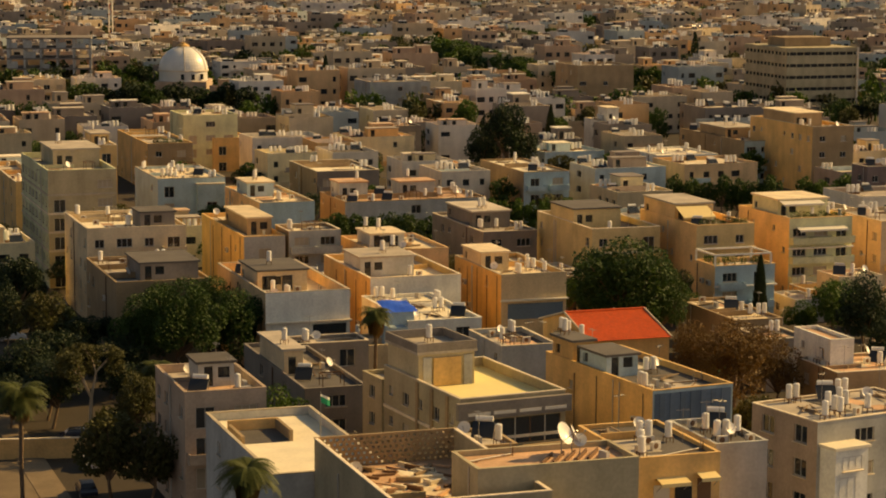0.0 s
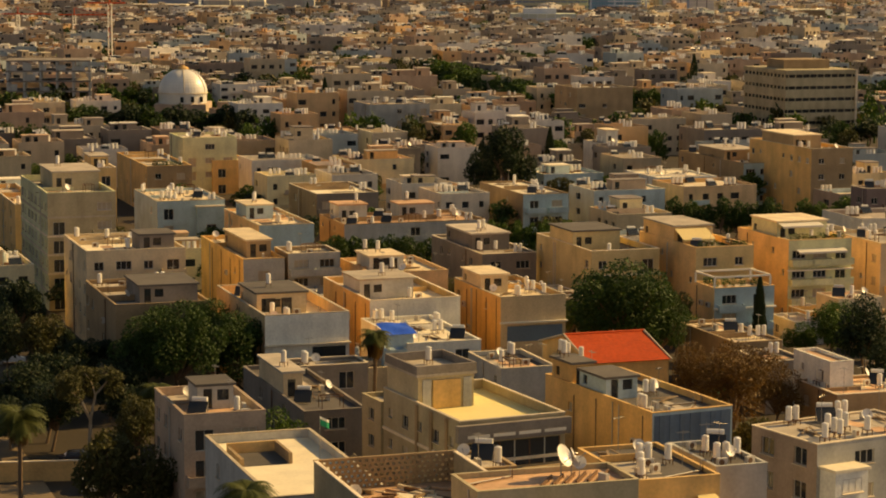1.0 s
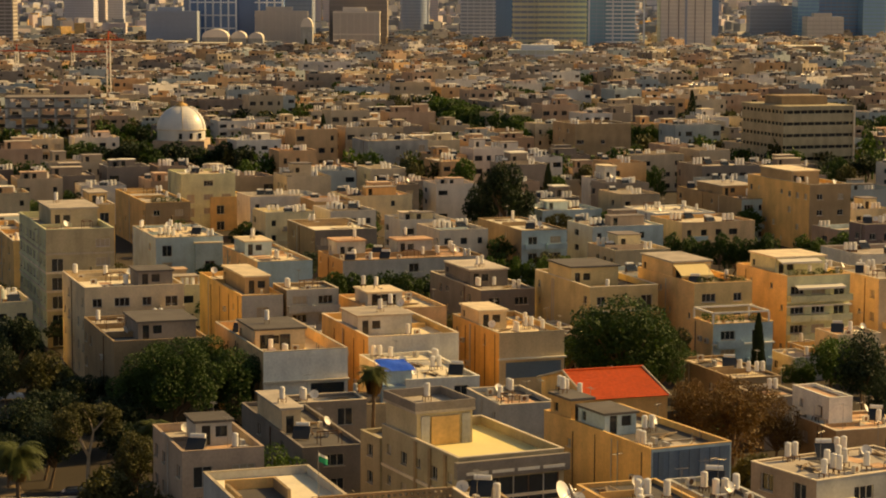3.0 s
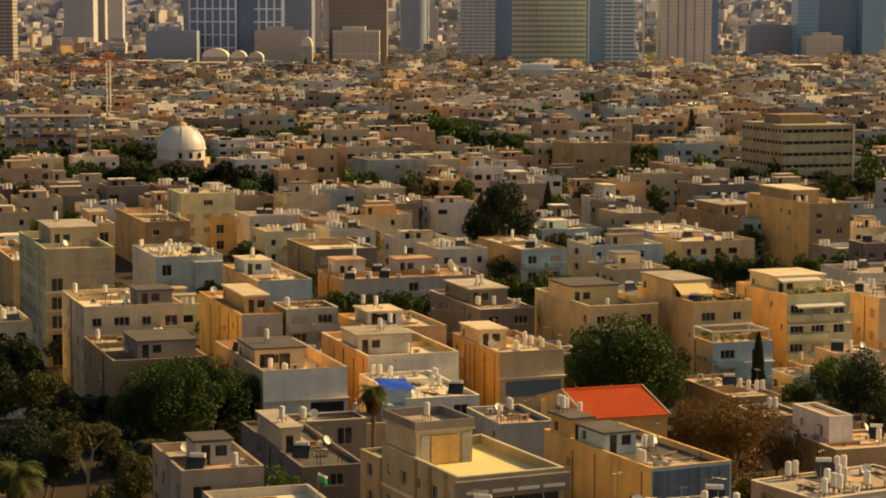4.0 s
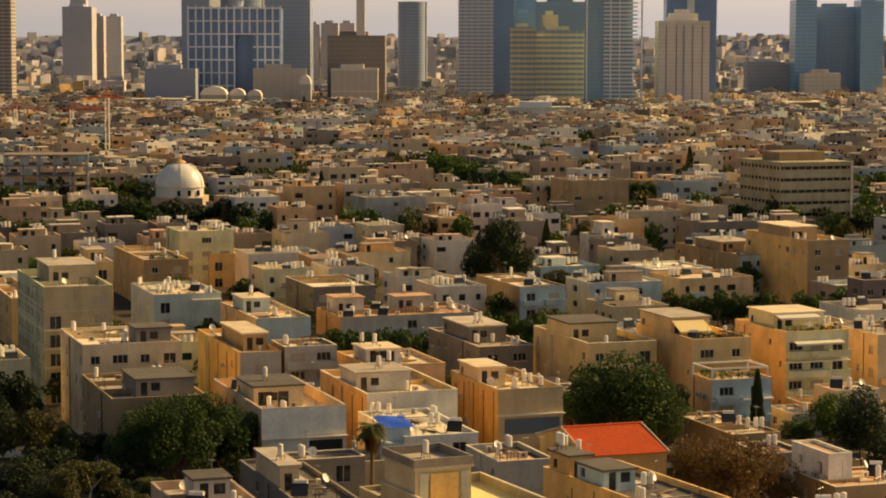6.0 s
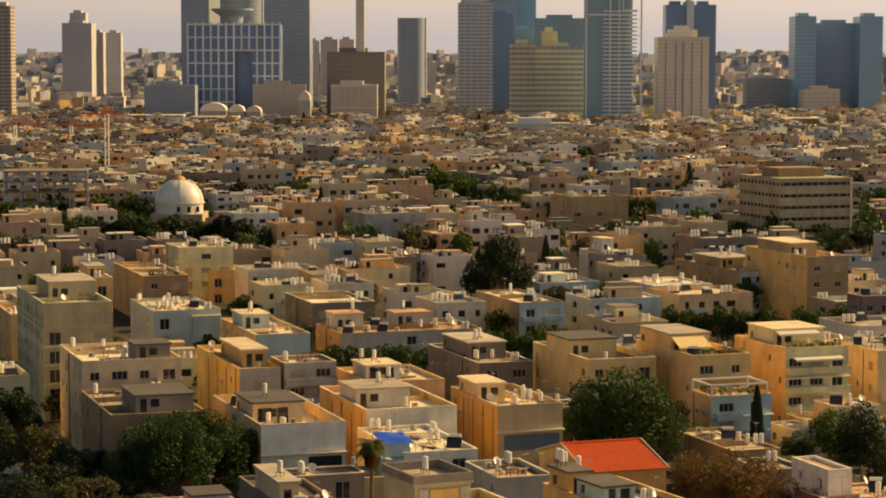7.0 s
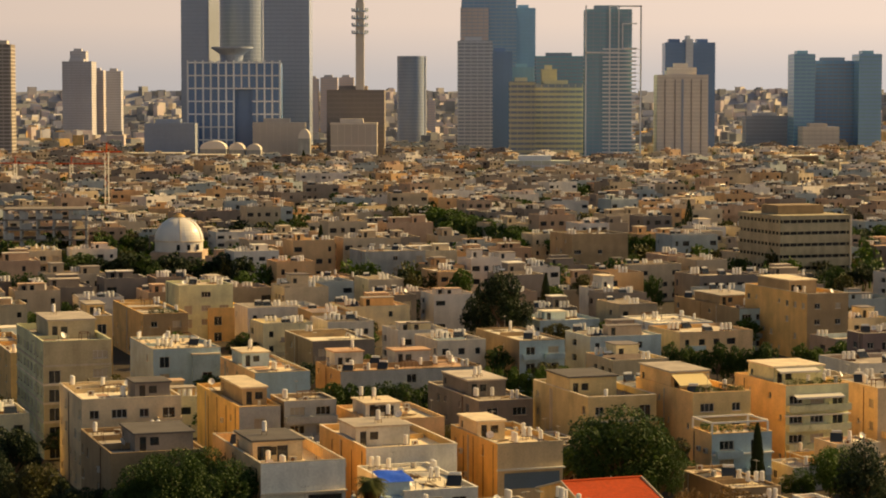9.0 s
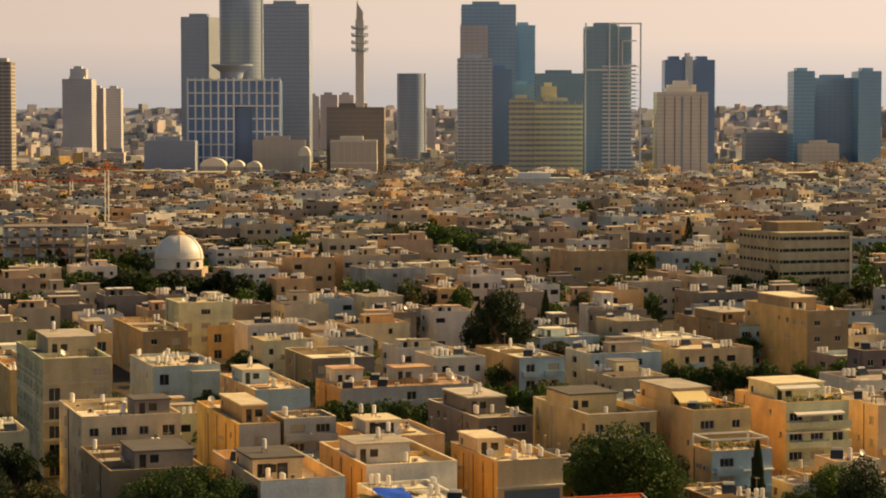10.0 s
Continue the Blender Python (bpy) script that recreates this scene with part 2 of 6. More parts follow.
# ---------------- windows, shared by all near buildings ----------------
def window_meshes(w, h):
    fr, pa, sh, sl = Shape(), Shape(), Shape(), Shape()
    t, n = 0.07, max(2, round(w / 0.8))
    lights = [(w * i / n + (t if i == 0 else 0.03), w * (i + 1) / n - (t if i == n - 1 else 0.03), t, h - t) for i in range(n)]
    fr.wall((0, -0.05), (1, 0), (0, -1), w, 0, h, lights, 0.09)
    pa.box(t, 0.0, t, w - t, 0.02, h - t)
    rows = int(h / 0.14)
    z0 = [(t, -0.03 if i % 2 else 0.0, i * h / rows / 2) for i in range(2 * rows + 1)]
    for a, b in zip(z0, z0[1:]):
        sh.face([(t, a[1], a[2]), (w - t, a[1], a[2]), (w - t, b[1], b[2]), (t, b[1], b[2])])
    sl.box(-0.08, -0.36, -0.07, w + 0.08, -0.06, 0.0)
    return fr.mesh("window_frame", FRAME), pa.mesh("pane", PANE), sh.mesh("shutter", SHUTTER), sl.mesh("sill", COPING)


WIN = {"small": (0.9, 0.9), "mid": (1.4, 1.25), "wide": (2.3, 1.3), "door": (1.9, 2.1), "strip": (2.7, 1.1), "big": (1.9, 1.65)}
WIN_MESH = {k: window_meshes(*s) for k, s in WIN.items()}


def add_window(parent, kind, m, rng, glass_chance=0.7):
    fr, pa, sh, sl = WIN_MESH[kind]
    w = part("window", fr, None, parent, m=m)
    if rng.random() < glass_chance:
        part("pane", pa, None, w)
    else:
        part("shutter", sh, None, w)
    if kind != "door":
        part("sill", sl, None, w)


def facade_holes(rng, width, storeys, sh, density, kinds, base=0):
    """Columns of like windows, storey upon storey, with some left out."""
    out = []
    n = int((width - 0.8) / 3.3)
    if n < 1:
        return out
    pitch = width / n
    for c in range(n):
        kind = rng.choice(kinds)
        if rng.random() > density + 0.25:
            continue
        ww, wh = WIN[kind]
        if ww > pitch - 0.5:
            kind, (ww, wh) = "mid", WIN["mid"]
        for s in range(base, storeys):
            if rng.random() > density + 0.2:
                continue
            z = s * sh + (0.15 if kind == "door" else 0.95 if kind != "small" else 1.35)
            a = pitch * (c + 0.5) - ww / 2
            out.append((a, a + ww, z, z + wh, kind))
    return out


# ---------------- apartment buildings ----------------
FOOT = []        # what stands where: x, y, width, depth, turn
GRID = 19.0      # the blocks' turn against the view


def penthouse(parent, rng, x0, y0, x1, y1, z, ph, wall, roof, slab=0.25):
    """A roof room with a door, a window and an overhanging slab."""
    s = Shape()
    holes = []
    if x1 - x0 > 3.4:
        holes.append((0.6, 1.5, z + 0.1, z + 2.1, "door"))
        holes.append((2.0, 3.2, z + 0.9, z + 2.0, "mid"))
    elif x1 - x0 > 1.8:
        holes.append((0.5, 1.4, z + 0.1, z + 2.1, "door"))
    s.wall((x0, y0), (1, 0), (0, -1), x1 - x0, z, z + ph, [h[:4] for h in holes], k=0, pane=1)
    side = [(0.7, 1.7, z + 0.9, z + 1.9)] if y1 - y0 > 3.5 and rng.random() < 0.6 else []
    s.wall((x0, y1), (0, -1), (-1, 0), y1 - y0, z, z + ph, side, k=0, pane=1)
    s.wall((x1, y0), (0, 1), (1, 0), y1 - y0, z, z + ph)
    s.wall((x1, y1), (-1, 0), (0, 1), x1 - x0, z, z + ph)
    pent = part("penthouse", s, [wall, PANE], parent)
    r = Shape()
    o = 0.25
    r.box(x0 - o, y0 - o, z + ph, x1 + o, y1 + o, z + ph + slab)
    part("roof_slab", r, roof, pent)
    return pent


def apartment(x, y, w, d, h, wall, roof, seed, label, yaw=GRID, storeys=None, parapet=0.8, pents=(), front=0.6, side=0.35, front_kinds=("mid", "wide", "door"),
              side_kinds=("small", "mid"), balconies=0.4, tanks=5, bands=False, group="apartment blocks", top=None, clutter=1.0, front_wall=None, pent_roof=None, pent_wall=None, open_back=False):
    """A flat-roofed block: near corner at (x, y), front w wide along the grid, d deep, roof deck h above the ground."""
    rng = random.Random(seed)
    root = thing("apartment_building", at_yaw(x, y, 0, yaw), label, "building", group)
    FOOT.append((x, y, w, d, yaw))
    storeys = storeys or max(1, round(h / 3.15))
    sh = h / storeys
    wm, rm = WALL[wall], ROOF[roof]
    fh = facade_holes(rng, w, storeys, sh, front, front_kinds)
    lh = facade_holes(rng, d, storeys, sh, side, side_kinds)
    s = Shape()
    t, zt = 0.22, h + parapet
    # front_wall gives the front its own colour, often a cool tone for shade
    s.wall((0, 0), (1, 0), (0, -1), w, 0, zt, [q[:4] for q in fh], k=1 if front_wall else 0)
    s.wall((0, d), (0, -1), (-1, 0), d, 0, zt, [q[:4] for q in lh])
    s.wall((w, 0), (0, 1), (1, 0), d, 0, zt)
    s.wall((w, d), (-1, 0), (0, 1), w, 0, h if open_back else zt)
    for p, u, n, ln in (((t, d - t), (1, 0), (0, -1), w - 2 * t), ((t, t), (0, 1), (1, 0), d - 2 * t),
                        ((w - t, d - t), (0, -1), (-1, 0), d - 2 * t), ((w - t, t), (-1, 0), (0, 1), w - 2 * t))[1 if open_back else 0:]:
        s.wall(p, u, n, ln, h, zt)
    part("wall", s, [wm, WALL[front_wall]] if front_wall else wm, root)
    for a0, a1, z0, z1, kind in fh:
        add_window(root, kind, pose(a0, 0.2, z0), rng)
    for a0, a1, z0, z1, kind in lh:
        add_window(root, kind, pose(0.2, d - a0, z0, 0, 0, -90), rng)
    dk = Shape()
    dk.box(t, t, h - 0.2, w - t, d - t, h)
    part("roof_deck", dk, rm, root)
    cp = Shape()
    e = 0.05
    for b in ((-e, -e, w + e, t + e), (-e, d - t - e, w + e, d + e), (-e, t + e, t + e, d - t - e), (w - t - e, t + e, w + e, d - t - e)):
        if open_back and b[1] > t + e:
            continue
        cp.box(b[0], b[1], zt, b[2], b[3], zt + 0.09)
    part("parapet_coping", cp, (COPING if rng.random() < 0.55 else wm) if top is None else top, root)
    if bands:
        for k in range(1, storeys):
            bd = Shape()
            bd.box(-0.12, -0.14, k * sh - 0.15, w, -0.0, k * sh + 0.15)
            bd.box(-0.14, 0.0, k * sh - 0.15, 0.0, d, k * sh + 0.15)
            part("ledge", bd, COPING, root)
    # balconies on the front
    for a0, a1, z0, z1, kind in fh:
        if kind in ("door", "wide") and rng.random() < balconies and z0 > 2.5:
            fz = z0 - (0.15 if kind == "door" else 0.95)
            b = Shape()
            b0, b1, dp = max(0.1, a0 - 0.9), min(w - 0.1, a1 + 0.9), 1.25
            b.box(b0, -dp, fz - 0.15, b1, -0.005, fz)
            b.box(b0, -dp, fz, b1, -dp + 0.12, fz + 0.9)
            b.box(b0, -dp + 0.12, fz, b0 + 0.12, -0.005, fz + 0.9)
            b.box(b1 - 0.12, -dp + 0.12, fz, b1, -0.005, fz + 0.9)
            part("balcony", b, WALL[front_wall] if front_wall else wm, root)
    # drain pipes on the side
    for q in range(rng.randint(1, 2)):
        yy = rng.uniform(0.15, 0.85) * d
        if not any(d - a1 - 0.2 < yy < d - a0 + 0.2 for a0, a1, *_ in lh):
            pp = Shape()
            pp.tube((-0.08, yy, 0), (-0.08, yy, h + parapet * 0.5), 0.07, sides=6)
            part("drain_pipe", pp, RUST if rng.random() < 0.5 else FRAME, root)
    # air conditioners hung on the side wall
    if group == "apartment blocks" and y < 330:
        for q in range(rng.randint(1, 3)):
            yy, zz = rng.uniform(0.1, 0.9) * d, rng.choice(range(1, storeys)) * sh + 0.3 if storeys > 1 else 1.0
            if not any(d - a1 - 0.7 < yy < d - a0 + 0.7 for a0, a1, *_ in lh):
                place("cooler", root.matrix_basis @ pose(-0.19, yy, zz, 0, 0, -90))
    taken = []
    for fx, fy, fw, fd, ph in pents:
        r = (max(t, fx * w), max(t, fy * d), min(w - t, (fx + fw) * w), min(d - t, (fy + fd) * d))
        penthouse(root, rng, *r, h, ph, WALL[pent_wall] if pent_wall else WALL[front_wall] if front_wall and rng.random() < 0.5 else wm, ROOF[pent_roof] if pent_roof else rm)
        taken.append((*r, ph))
    # roofing felt laid in patches, and low division walls
    if clutter > 0 and w > 5 and d > 6:
        for q in range(rng.randint(4, 8)):
            a, b = rng.uniform(0.8, min(4.5, w - 1.5)), rng.uniform(1.5, min(6, d - 1.5))
            px, py = rng.uniform(t + 0.1, w - a - t - 0.1), rng.uniform(t + 0.1, d - b - t - 0.1)
            pt = Shape()
            pt.box(px, py, h + 0.004 + 0.006 * q, px + a, py + b, h + 0.012 + 0.006 * q)
            part("felt_patch", pt, ROOF[rng.choice(("tar", "tar", "grey", "pink") if roof in ("tar", "grey") else ("tar", "grey", "white", "cream", "pink"))], root)
        for q in range(rng.randint(0, 2)):
            py = rng.uniform(0.25, 0.8) * d
            pt = Shape()
            pt.box(t, py, h, w * rng.uniform(0.4, 0.95), py + 0.18, h + rng.uniform(0.4, 0.9))
            part("division_wall", pt, wm, root)
    roof_clutter(rng, root.matrix_basis, w, d, h, taken, tanks, clutter)
    return root


# ---------------- things on the roofs ----------------
def build_water_tank():
    root = thing("water_tank", pose(0, 0, -200), "white enamelled upright water tank on an iron stand", "water tank", "roof water tanks")
    st = Shape()
    for a, b in ((-0.32, -0.32), (0.32, -0.32), (0.32, 0.32), (-0.32, 0.32)):
        st.box(a - 0.03, b - 0.03, 0, a + 0.03, b + 0.03, 0.45)
    st.box(-0.36, -0.36, 0.45, 0.36, 0.36, 0.5)
    part("stand", st, RUST, root)
    b = Shape()
    b.tube((0, 0, 0.5), (0, 0, 1.75), 0.31, sides=12, caps=False)
    b.tube((0, 0, 1.75), (0, 0, 1.83), 0.31, 0.18, sides=12)
    part("tank", b, TANK, root)
    return root


def build_collector():
    root = thing("solar_water_heater", pose(0, 0, -200), "dark glazed solar panel with a white drum on a steel frame", "solar heater", "roof solar heaters")
    p = Shape()
    a, c, s = 0.75, math.cos(radians(38)), math.sin(radians(38))
    v = [(-0.95, -0.9 * c, 0.25), (0.95, -0.9 * c, 0.25), (0.95, 0.9 * c, 0.25 + 1.8 * s), (-0.95, 0.9 * c, 0.25 + 1.8 * s)]
    lo = [(x, y + 0.06, z - 0.08) for x, y, z in v]
    p.face(v)
    p.face(lo[::-1])
    for i in range(4):
        j = (i + 1) % 4
        p.face([v[i], lo[i], lo[j], v[j]], 1)
    part("panel", p, [COLLECTOR, STEEL], root)
    f = Shape()
    for x in (-0.85, 0.85):
        f.box(x - 0.03, 0.9 * c, 0, x + 0.03, 0.9 * c + 0.06, 1.25)
        f.box(x - 0.03, -0.9 * c, 0, x + 0.03, -0.9 * c + 0.06, 0.25)
    tagged(part("stand", f, STEEL, root), kind="stuff")
    d = Shape()
    d.tube((-0.75, 1.0, 1.5), (0.75, 1.0, 1.5), 0.27, sides=12)
    part("drum", d, TANK, root)
    return root


def build_dish():
    root = thing("satellite_dish", pose(0, 0, -200), "white satellite dish on a short steel mast", "satellite dish", "roof dishes")
    m = Shape()
    m.tube((0, 0, 0), (0, 0, 1.0), 0.035, sides=6)
    part("mast", m, STEEL, root)
    d = Shape()
    rings, n = 4, 16
    q = Euler((radians(62), 0, 0)).to_matrix()
    pts = []
    for i in range(rings + 1):
        r = 0.55 * i / rings
        pts.append([tuple(q @ Vector((r * math.cos(2 * math.pi * j / n), r * math.sin(2 * math.pi * j / n), 0.42 * r * r)) + Vector((0, -0.08, 1.05))) for j in range(n)])
    for i in range(rings):
        for j in range(n):
            k = (j + 1) % n
            d.face([pts[i][j], pts[i + 1][j], pts[i + 1][k], pts[i][k]] if i else [pts[0][0], pts[1][j], pts[1][k]])
    part("reflector", d, TANK, root)
    a = Shape()
    a.tube((0, -0.12, 0.75), (0, -0.75, 1.25), 0.02, sides=5)
    a.tube((0, -0.7, 1.22), (0, -0.8, 1.3), 0.05, sides=6)
    part("feed_arm", a, STEEL, root)
    return root


def build_aerial():
    root = thing("television_aerial", pose(0, 0, -200), "thin steel television aerial on a roof", "aerial", "roof aerials")
    m = Shape()
    m.tube((0, 0, 0), (0, 0, 3.2), 0.03, 0.02, sides=5)
    part("mast", m, STEEL, root)
    a = Shape()
    a.tube((-0.6, 0, 3.0), (0.6, 0, 3.0), 0.015, sides=4)
    for i in range(6):
        xx = -0.55 + i * 0.22
        a.tube((xx, -0.3, 3.0), (xx, 0.3, 3.0), 0.012, sides=4)
    tagged(part("antenna_grid", a, STEEL, root), kind="stuff")
    return root


def build_cooler():
    root = thing("air_conditioner", pose(0, 0, -200), "grey metal air conditioner with a round fan grille", "air conditioner", "air conditioners")
    b = Shape()
    b.box(-0.45, -0.18, 0.08, 0.45, 0.18, 0.75)
    b.box(-0.4, -0.16, 0, -0.3, 0.16, 0.08)
    b.box(0.3, -0.16, 0, 0.4, 0.16, 0.08)
    part("casing", b, FRAME, root)
    g = Shape()
    g.tube((-0.1, -0.2, 0.42), (-0.1, -0.18, 0.42), 0.26, sides=14)
    part("fan_grille", g, RUST, root)
    return root


def build_planks():
    root = thing("timber_pile", pose(0, 0, -200), "loose weathered planks lying across a flat roof", "timber", "roof lumber")
    rng = random.Random(5)
    for i in range(5):
        p = Shape()
        p.box(-1.5, -0.1, 0, 1.5, 0.1, 0.07)
        part("plank", p, WOOD, root, m=pose(rng.uniform(-0.3, 0.3), rng.uniform(-0.6, 0.6), 0.075 * i, 0, 0, rng.uniform(-25, 25)))
    return root


def build_frame():
    root = thing("iron_frame", pose(0, 0, -200), "rusty iron angle frame standing empty on a roof", "frame", "roof frames")
    s = Shape()
    for a, b in ((-1.2, -0.7), (1.2, -0.7), (1.2, 0.7), (-1.2, 0.7)):
        s.box(a - 0.04, b - 0.04, 0, a + 0.04, b + 0.04, 1.3)
    tagged(part("legs", s, RUST, root), kind="stuff")
    s = Shape()
    s.wall((-1.24, 0.74), (1, 0), (0, 1), 2.48, 1.22, 1.3)
    s.box(-1.24, -0.74, 1.3, 1.24, -0.66, 1.38)
    s.box(-1.24, 0.66, 1.3, 1.24, 0.74, 1.38)
    s.box(-1.24, -0.66, 1.3, -1.16, 0.66, 1.38)
    s.box(1.16, -0.66, 1.3, 1.24, 0.66, 1.38)
    tagged(part("top_rail", s, RUST, root), kind="stuff")
    return root


def build_pipes():
    root = thing("pipe_run", pose(0, 0, -200), "thin grey water pipes running across a roof", "pipes", "roof pipes")
    for i in range(2):
        s = Shape()
        s.tube((-2.2, 0.25 * i, 0.12), (2.2, 0.25 * i, 0.12), 0.045, sides=6)
        s.tube((2.2, 0.25 * i, 0.0), (2.2, 0.25 * i, 0.7 + 0.3 * i), 0.045, sides=6)
        s.box(-1.6, 0.25 * i - 0.08, 0, -1.4, 0.25 * i + 0.08, 0.09)
        part("pipe", s, STEEL if i else RUST, root)
    return root


ROOF_THINGS = {"frame": build_frame(), "pipes": build_pipes(), "tank": build_water_tank(), "collector": build_collector(), "dish": build_dish(), "aerial": build_aerial(), "cooler": build_cooler(), "planks": build_planks()}
USED = set()


def place(kind, m):
    """Puts a roof thing at m: the first built one itself, after that copies."""
    ob = ROOF_THINGS[kind]
    if kind not in USED:
        USED.add(kind)
        ob.matrix_basis = m
        return ob
    return copy_thing(ob, m)


def roof_clutter(rng, base, w, d, h, taken, tanks, clutter):
    spots = list(taken)

    def spot(rx, ry):
        for _ in range(25):
            x, y = rng.uniform(0.5 + rx, w - 0.5 - rx), rng.uniform(0.5 + ry, d - 0.5 - ry)
            if all(x + rx < q[0] or x - rx > q[2] or y + ry < q[1] or y - ry > q[3] for q in spots):
                spots.append((x - rx, y - ry, x + rx, y + ry, 0))
                return x, y
        return None

    if w < 3.8 or d < 3.8:
        return
    for _ in range(tanks):
        if taken and rng.random() < 0.3:
            q = rng.choice(taken)
            if q[2] - q[0] > 1.6 and q[3] - q[1] > 1.6:
                place("tank", base @ pose(rng.uniform(q[0] + 0.6, q[2] - 0.6), rng.uniform(q[1] + 0.6, q[3] - 0.6), h + q[4] + 0.25, 0, 0, rng.uniform(0, 360)))
                continue
        p = spot(0.5, 0.5)
        if p:
            turn = rng.choice((0, 90))
            place("tank", base @ pose(*p, h, 0, 0, turn))
            if rng.random() < 0.5:
                q = (p[0] + (0.85 if turn else 0), p[1] + (0 if turn else 0.85))
                if q[0] < w - 0.7 and q[1] < d - 0.7 and all(q[0] + 0.4 < c[0] or q[0] - 0.4 > c[2] or q[1] + 0.4 < c[1] or q[1] - 0.4 > c[3] for c in taken):
                    place("tank", base @ pose(*q, h, 0, 0, turn))
            if rng.random() < 0.2:
                q = spot(1.0, 1.3)
                if q:
                    place("collector", base @ pose(*q, h, 0, 0, rng.choice((60, 62, 66)) - 90))
    for kind, n, r in (("dish", 0.6, 0.6), ("aerial", 0.9, 0.3), ("cooler", 1.6, 0.5), ("planks", 0.8, 1.2), ("frame", 0.5, 1.3), ("pipes", 1.1, 1.2)):
        for _ in range(int(n * clutter + rng.random())):
            p = spot(r, r)
            if p:
                turn = rng.uniform(-40, 60) if kind == "dish" else rng.choice((0, 90, 20, rng.uniform(0, 180)))
                place(kind, base @ pose(*p, h, 0, 0, turn))


# ---------------- trees ----------------
def leaf_cloud(rng, blobs, count, size):
    """Small bent leaf clumps strewn through a set of ellipsoids, denser towards their skins."""
    s = Shape()
    total = sum(b[3] * b[4] for b in blobs)
    for cx, cy, cz, r, rz in blobs:
        for _ in range(int(count * r * rz / total)):
            v = Vector((rng.gauss(0, 1), rng.gauss(0, 1), rng.gauss(0, 1))).normalized() * (0.55 + 0.5 * rng.random() ** 0.6)
            p = Vector((cx + v.x * r, cy + v.y * r, cz + v.z * rz))
            q = Euler((rng.uniform(-0.9, 0.9), rng.uniform(-0.9, 0.9), rng.uniform(0, 6.28))).to_matrix()
            a = size * rng.uniform(0.6, 1.3)
            c = [q @ Vector(t) * a for t in ((-0.5, 0, 0), (0, -0.32, -0.08), (0.5, 0, 0.04), (0, 0.32, -0.08))]
            s.face([tuple(p + k) for k in c])
    return s


def tree_meshes(kind, height, spread, seed, count, leaf):
    """Trunk with limbs, and a crown of leaf clumps with gaps."""
    rng = random.Random(seed)
    tk = Shape()
    stem = height * 0.3
    tk.tube((0, 0, 0), (0.1, 0.05, stem), height * 0.028, height * 0.02, 8)
    blobs = []
    n = 17 if count > 4000 else 9
    for i in range(n):
        w = 2 * math.pi * i / n * 2.4 + rng.uniform(-0.3, 0.3)
        rr = spread * 0.5 * (0.2 + 0.62 * rng.random())
        z = height * (0.45 + 0.38 * rng.random())
        r = spread * (0.11 + 0.11 * rng.random())
        blobs.append((rr * math.cos(w), rr * math.sin(w), z, r, r * 0.85))
    blobs.append((0, 0, height * 0.8, spread * 0.24, height * 0.2))
    for bx, by, bz, r, rz in blobs:
        mid = (bx * 0.4, by * 0.4, (stem + bz) * 0.5)
        tk.tube((0.1, 0.05, stem * 0.95), mid, height * 0.014, height * 0.009, 6)
        tk.tube(mid, (bx, by, bz + rz * 0.3), height * 0.009, height * 0.003, 5)
    return tk.mesh("trunk", BARK), leaf_cloud(rng, blobs, count, leaf).mesh("crown", LEAF[kind])


TREE_WORDS = {"broad": "broad tree with a dense dark green crown", "dark": "dark evergreen tree with an uneven crown", "olive": "olive green street tree with thin foliage",
              "brown": "tree with sparse rusty brown foliage", "green": "fresh green leafy tree"}
TREE_STOCK = {}


def tree(x, y, height, spread, kind, detail=1, turn=0.0, apron=0.0):
    """detail 2: near, 1: middle, 0: far. Trees of a kind share a few crowns, scaled to their size."""
    key = (kind, detail, int(turn) % 3)
    if key not in TREE_STOCK:
        count, leaf = {3: (13000, 0.032), 2: (4200, 0.055), 1: (1400, 0.085), 0: (600, 0.12)}[detail]
        if kind == "brown":
            count = int(count * 0.55)
        TREE_STOCK[key] = tree_meshes(kind, 1.0, 1.0, 7 + int(turn) % 3 + 10 * detail, count, leaf)
    tk, cr = TREE_STOCK[key]
    FOOT.append((x - 2, y - 2 - apron, 4, 4 + apron, GRID))
    root = thing("tree", pose(x, y, 0, 0, 0, turn * 77) @ Matrix.Diagonal((spread, spread, height, 1)), TREE_WORDS[kind], "tree", "trees among the houses")
    part("trunk", tk, None, root)
    part("crown", cr, None, root)
    return root


def sparse_tree(x, y, height, spread):
    """A tree with pale forking limbs showing between thin leaves."""
    rng = random.Random(int(x * 10))
    root = thing("tree", pose(x, y, 0), "thinly leaved tree with pale bare forking limbs", "tree", "trees among the houses")
    tk, tips = Shape(), []

    def grow(p, way, length, r, depth):
        q = p + way * length
        tk.tube(p, q, r, r * 0.7, 6)
        if depth == 0:
            tips.append((q.x, q.y, q.z, spread * 0.12, spread * 0.09))
            return
        for _ in range(3 if depth > 1 else 2):
            turn = Vector((rng.uniform(-1, 1), rng.uniform(-1, 1), rng.uniform(0.0, 0.7)))
            grow(q, (way * 0.8 + turn * 0.8).normalized(), length * 0.66, r * 0.62, depth - 1)

    grow(Vector((0, 0, 0)), Vector((0.05, 0, 1)), height * 0.36, height * 0.024, 3)
    part("trunk", tk, PALE_BARK, root)
    part("crown", leaf_cloud(rng, tips + [(a, b, c - height * 0.12, r * 1.1, r) for a, b, c, r, _ in tips[::2]], 6500, 0.3), LEAF["olive"], root)


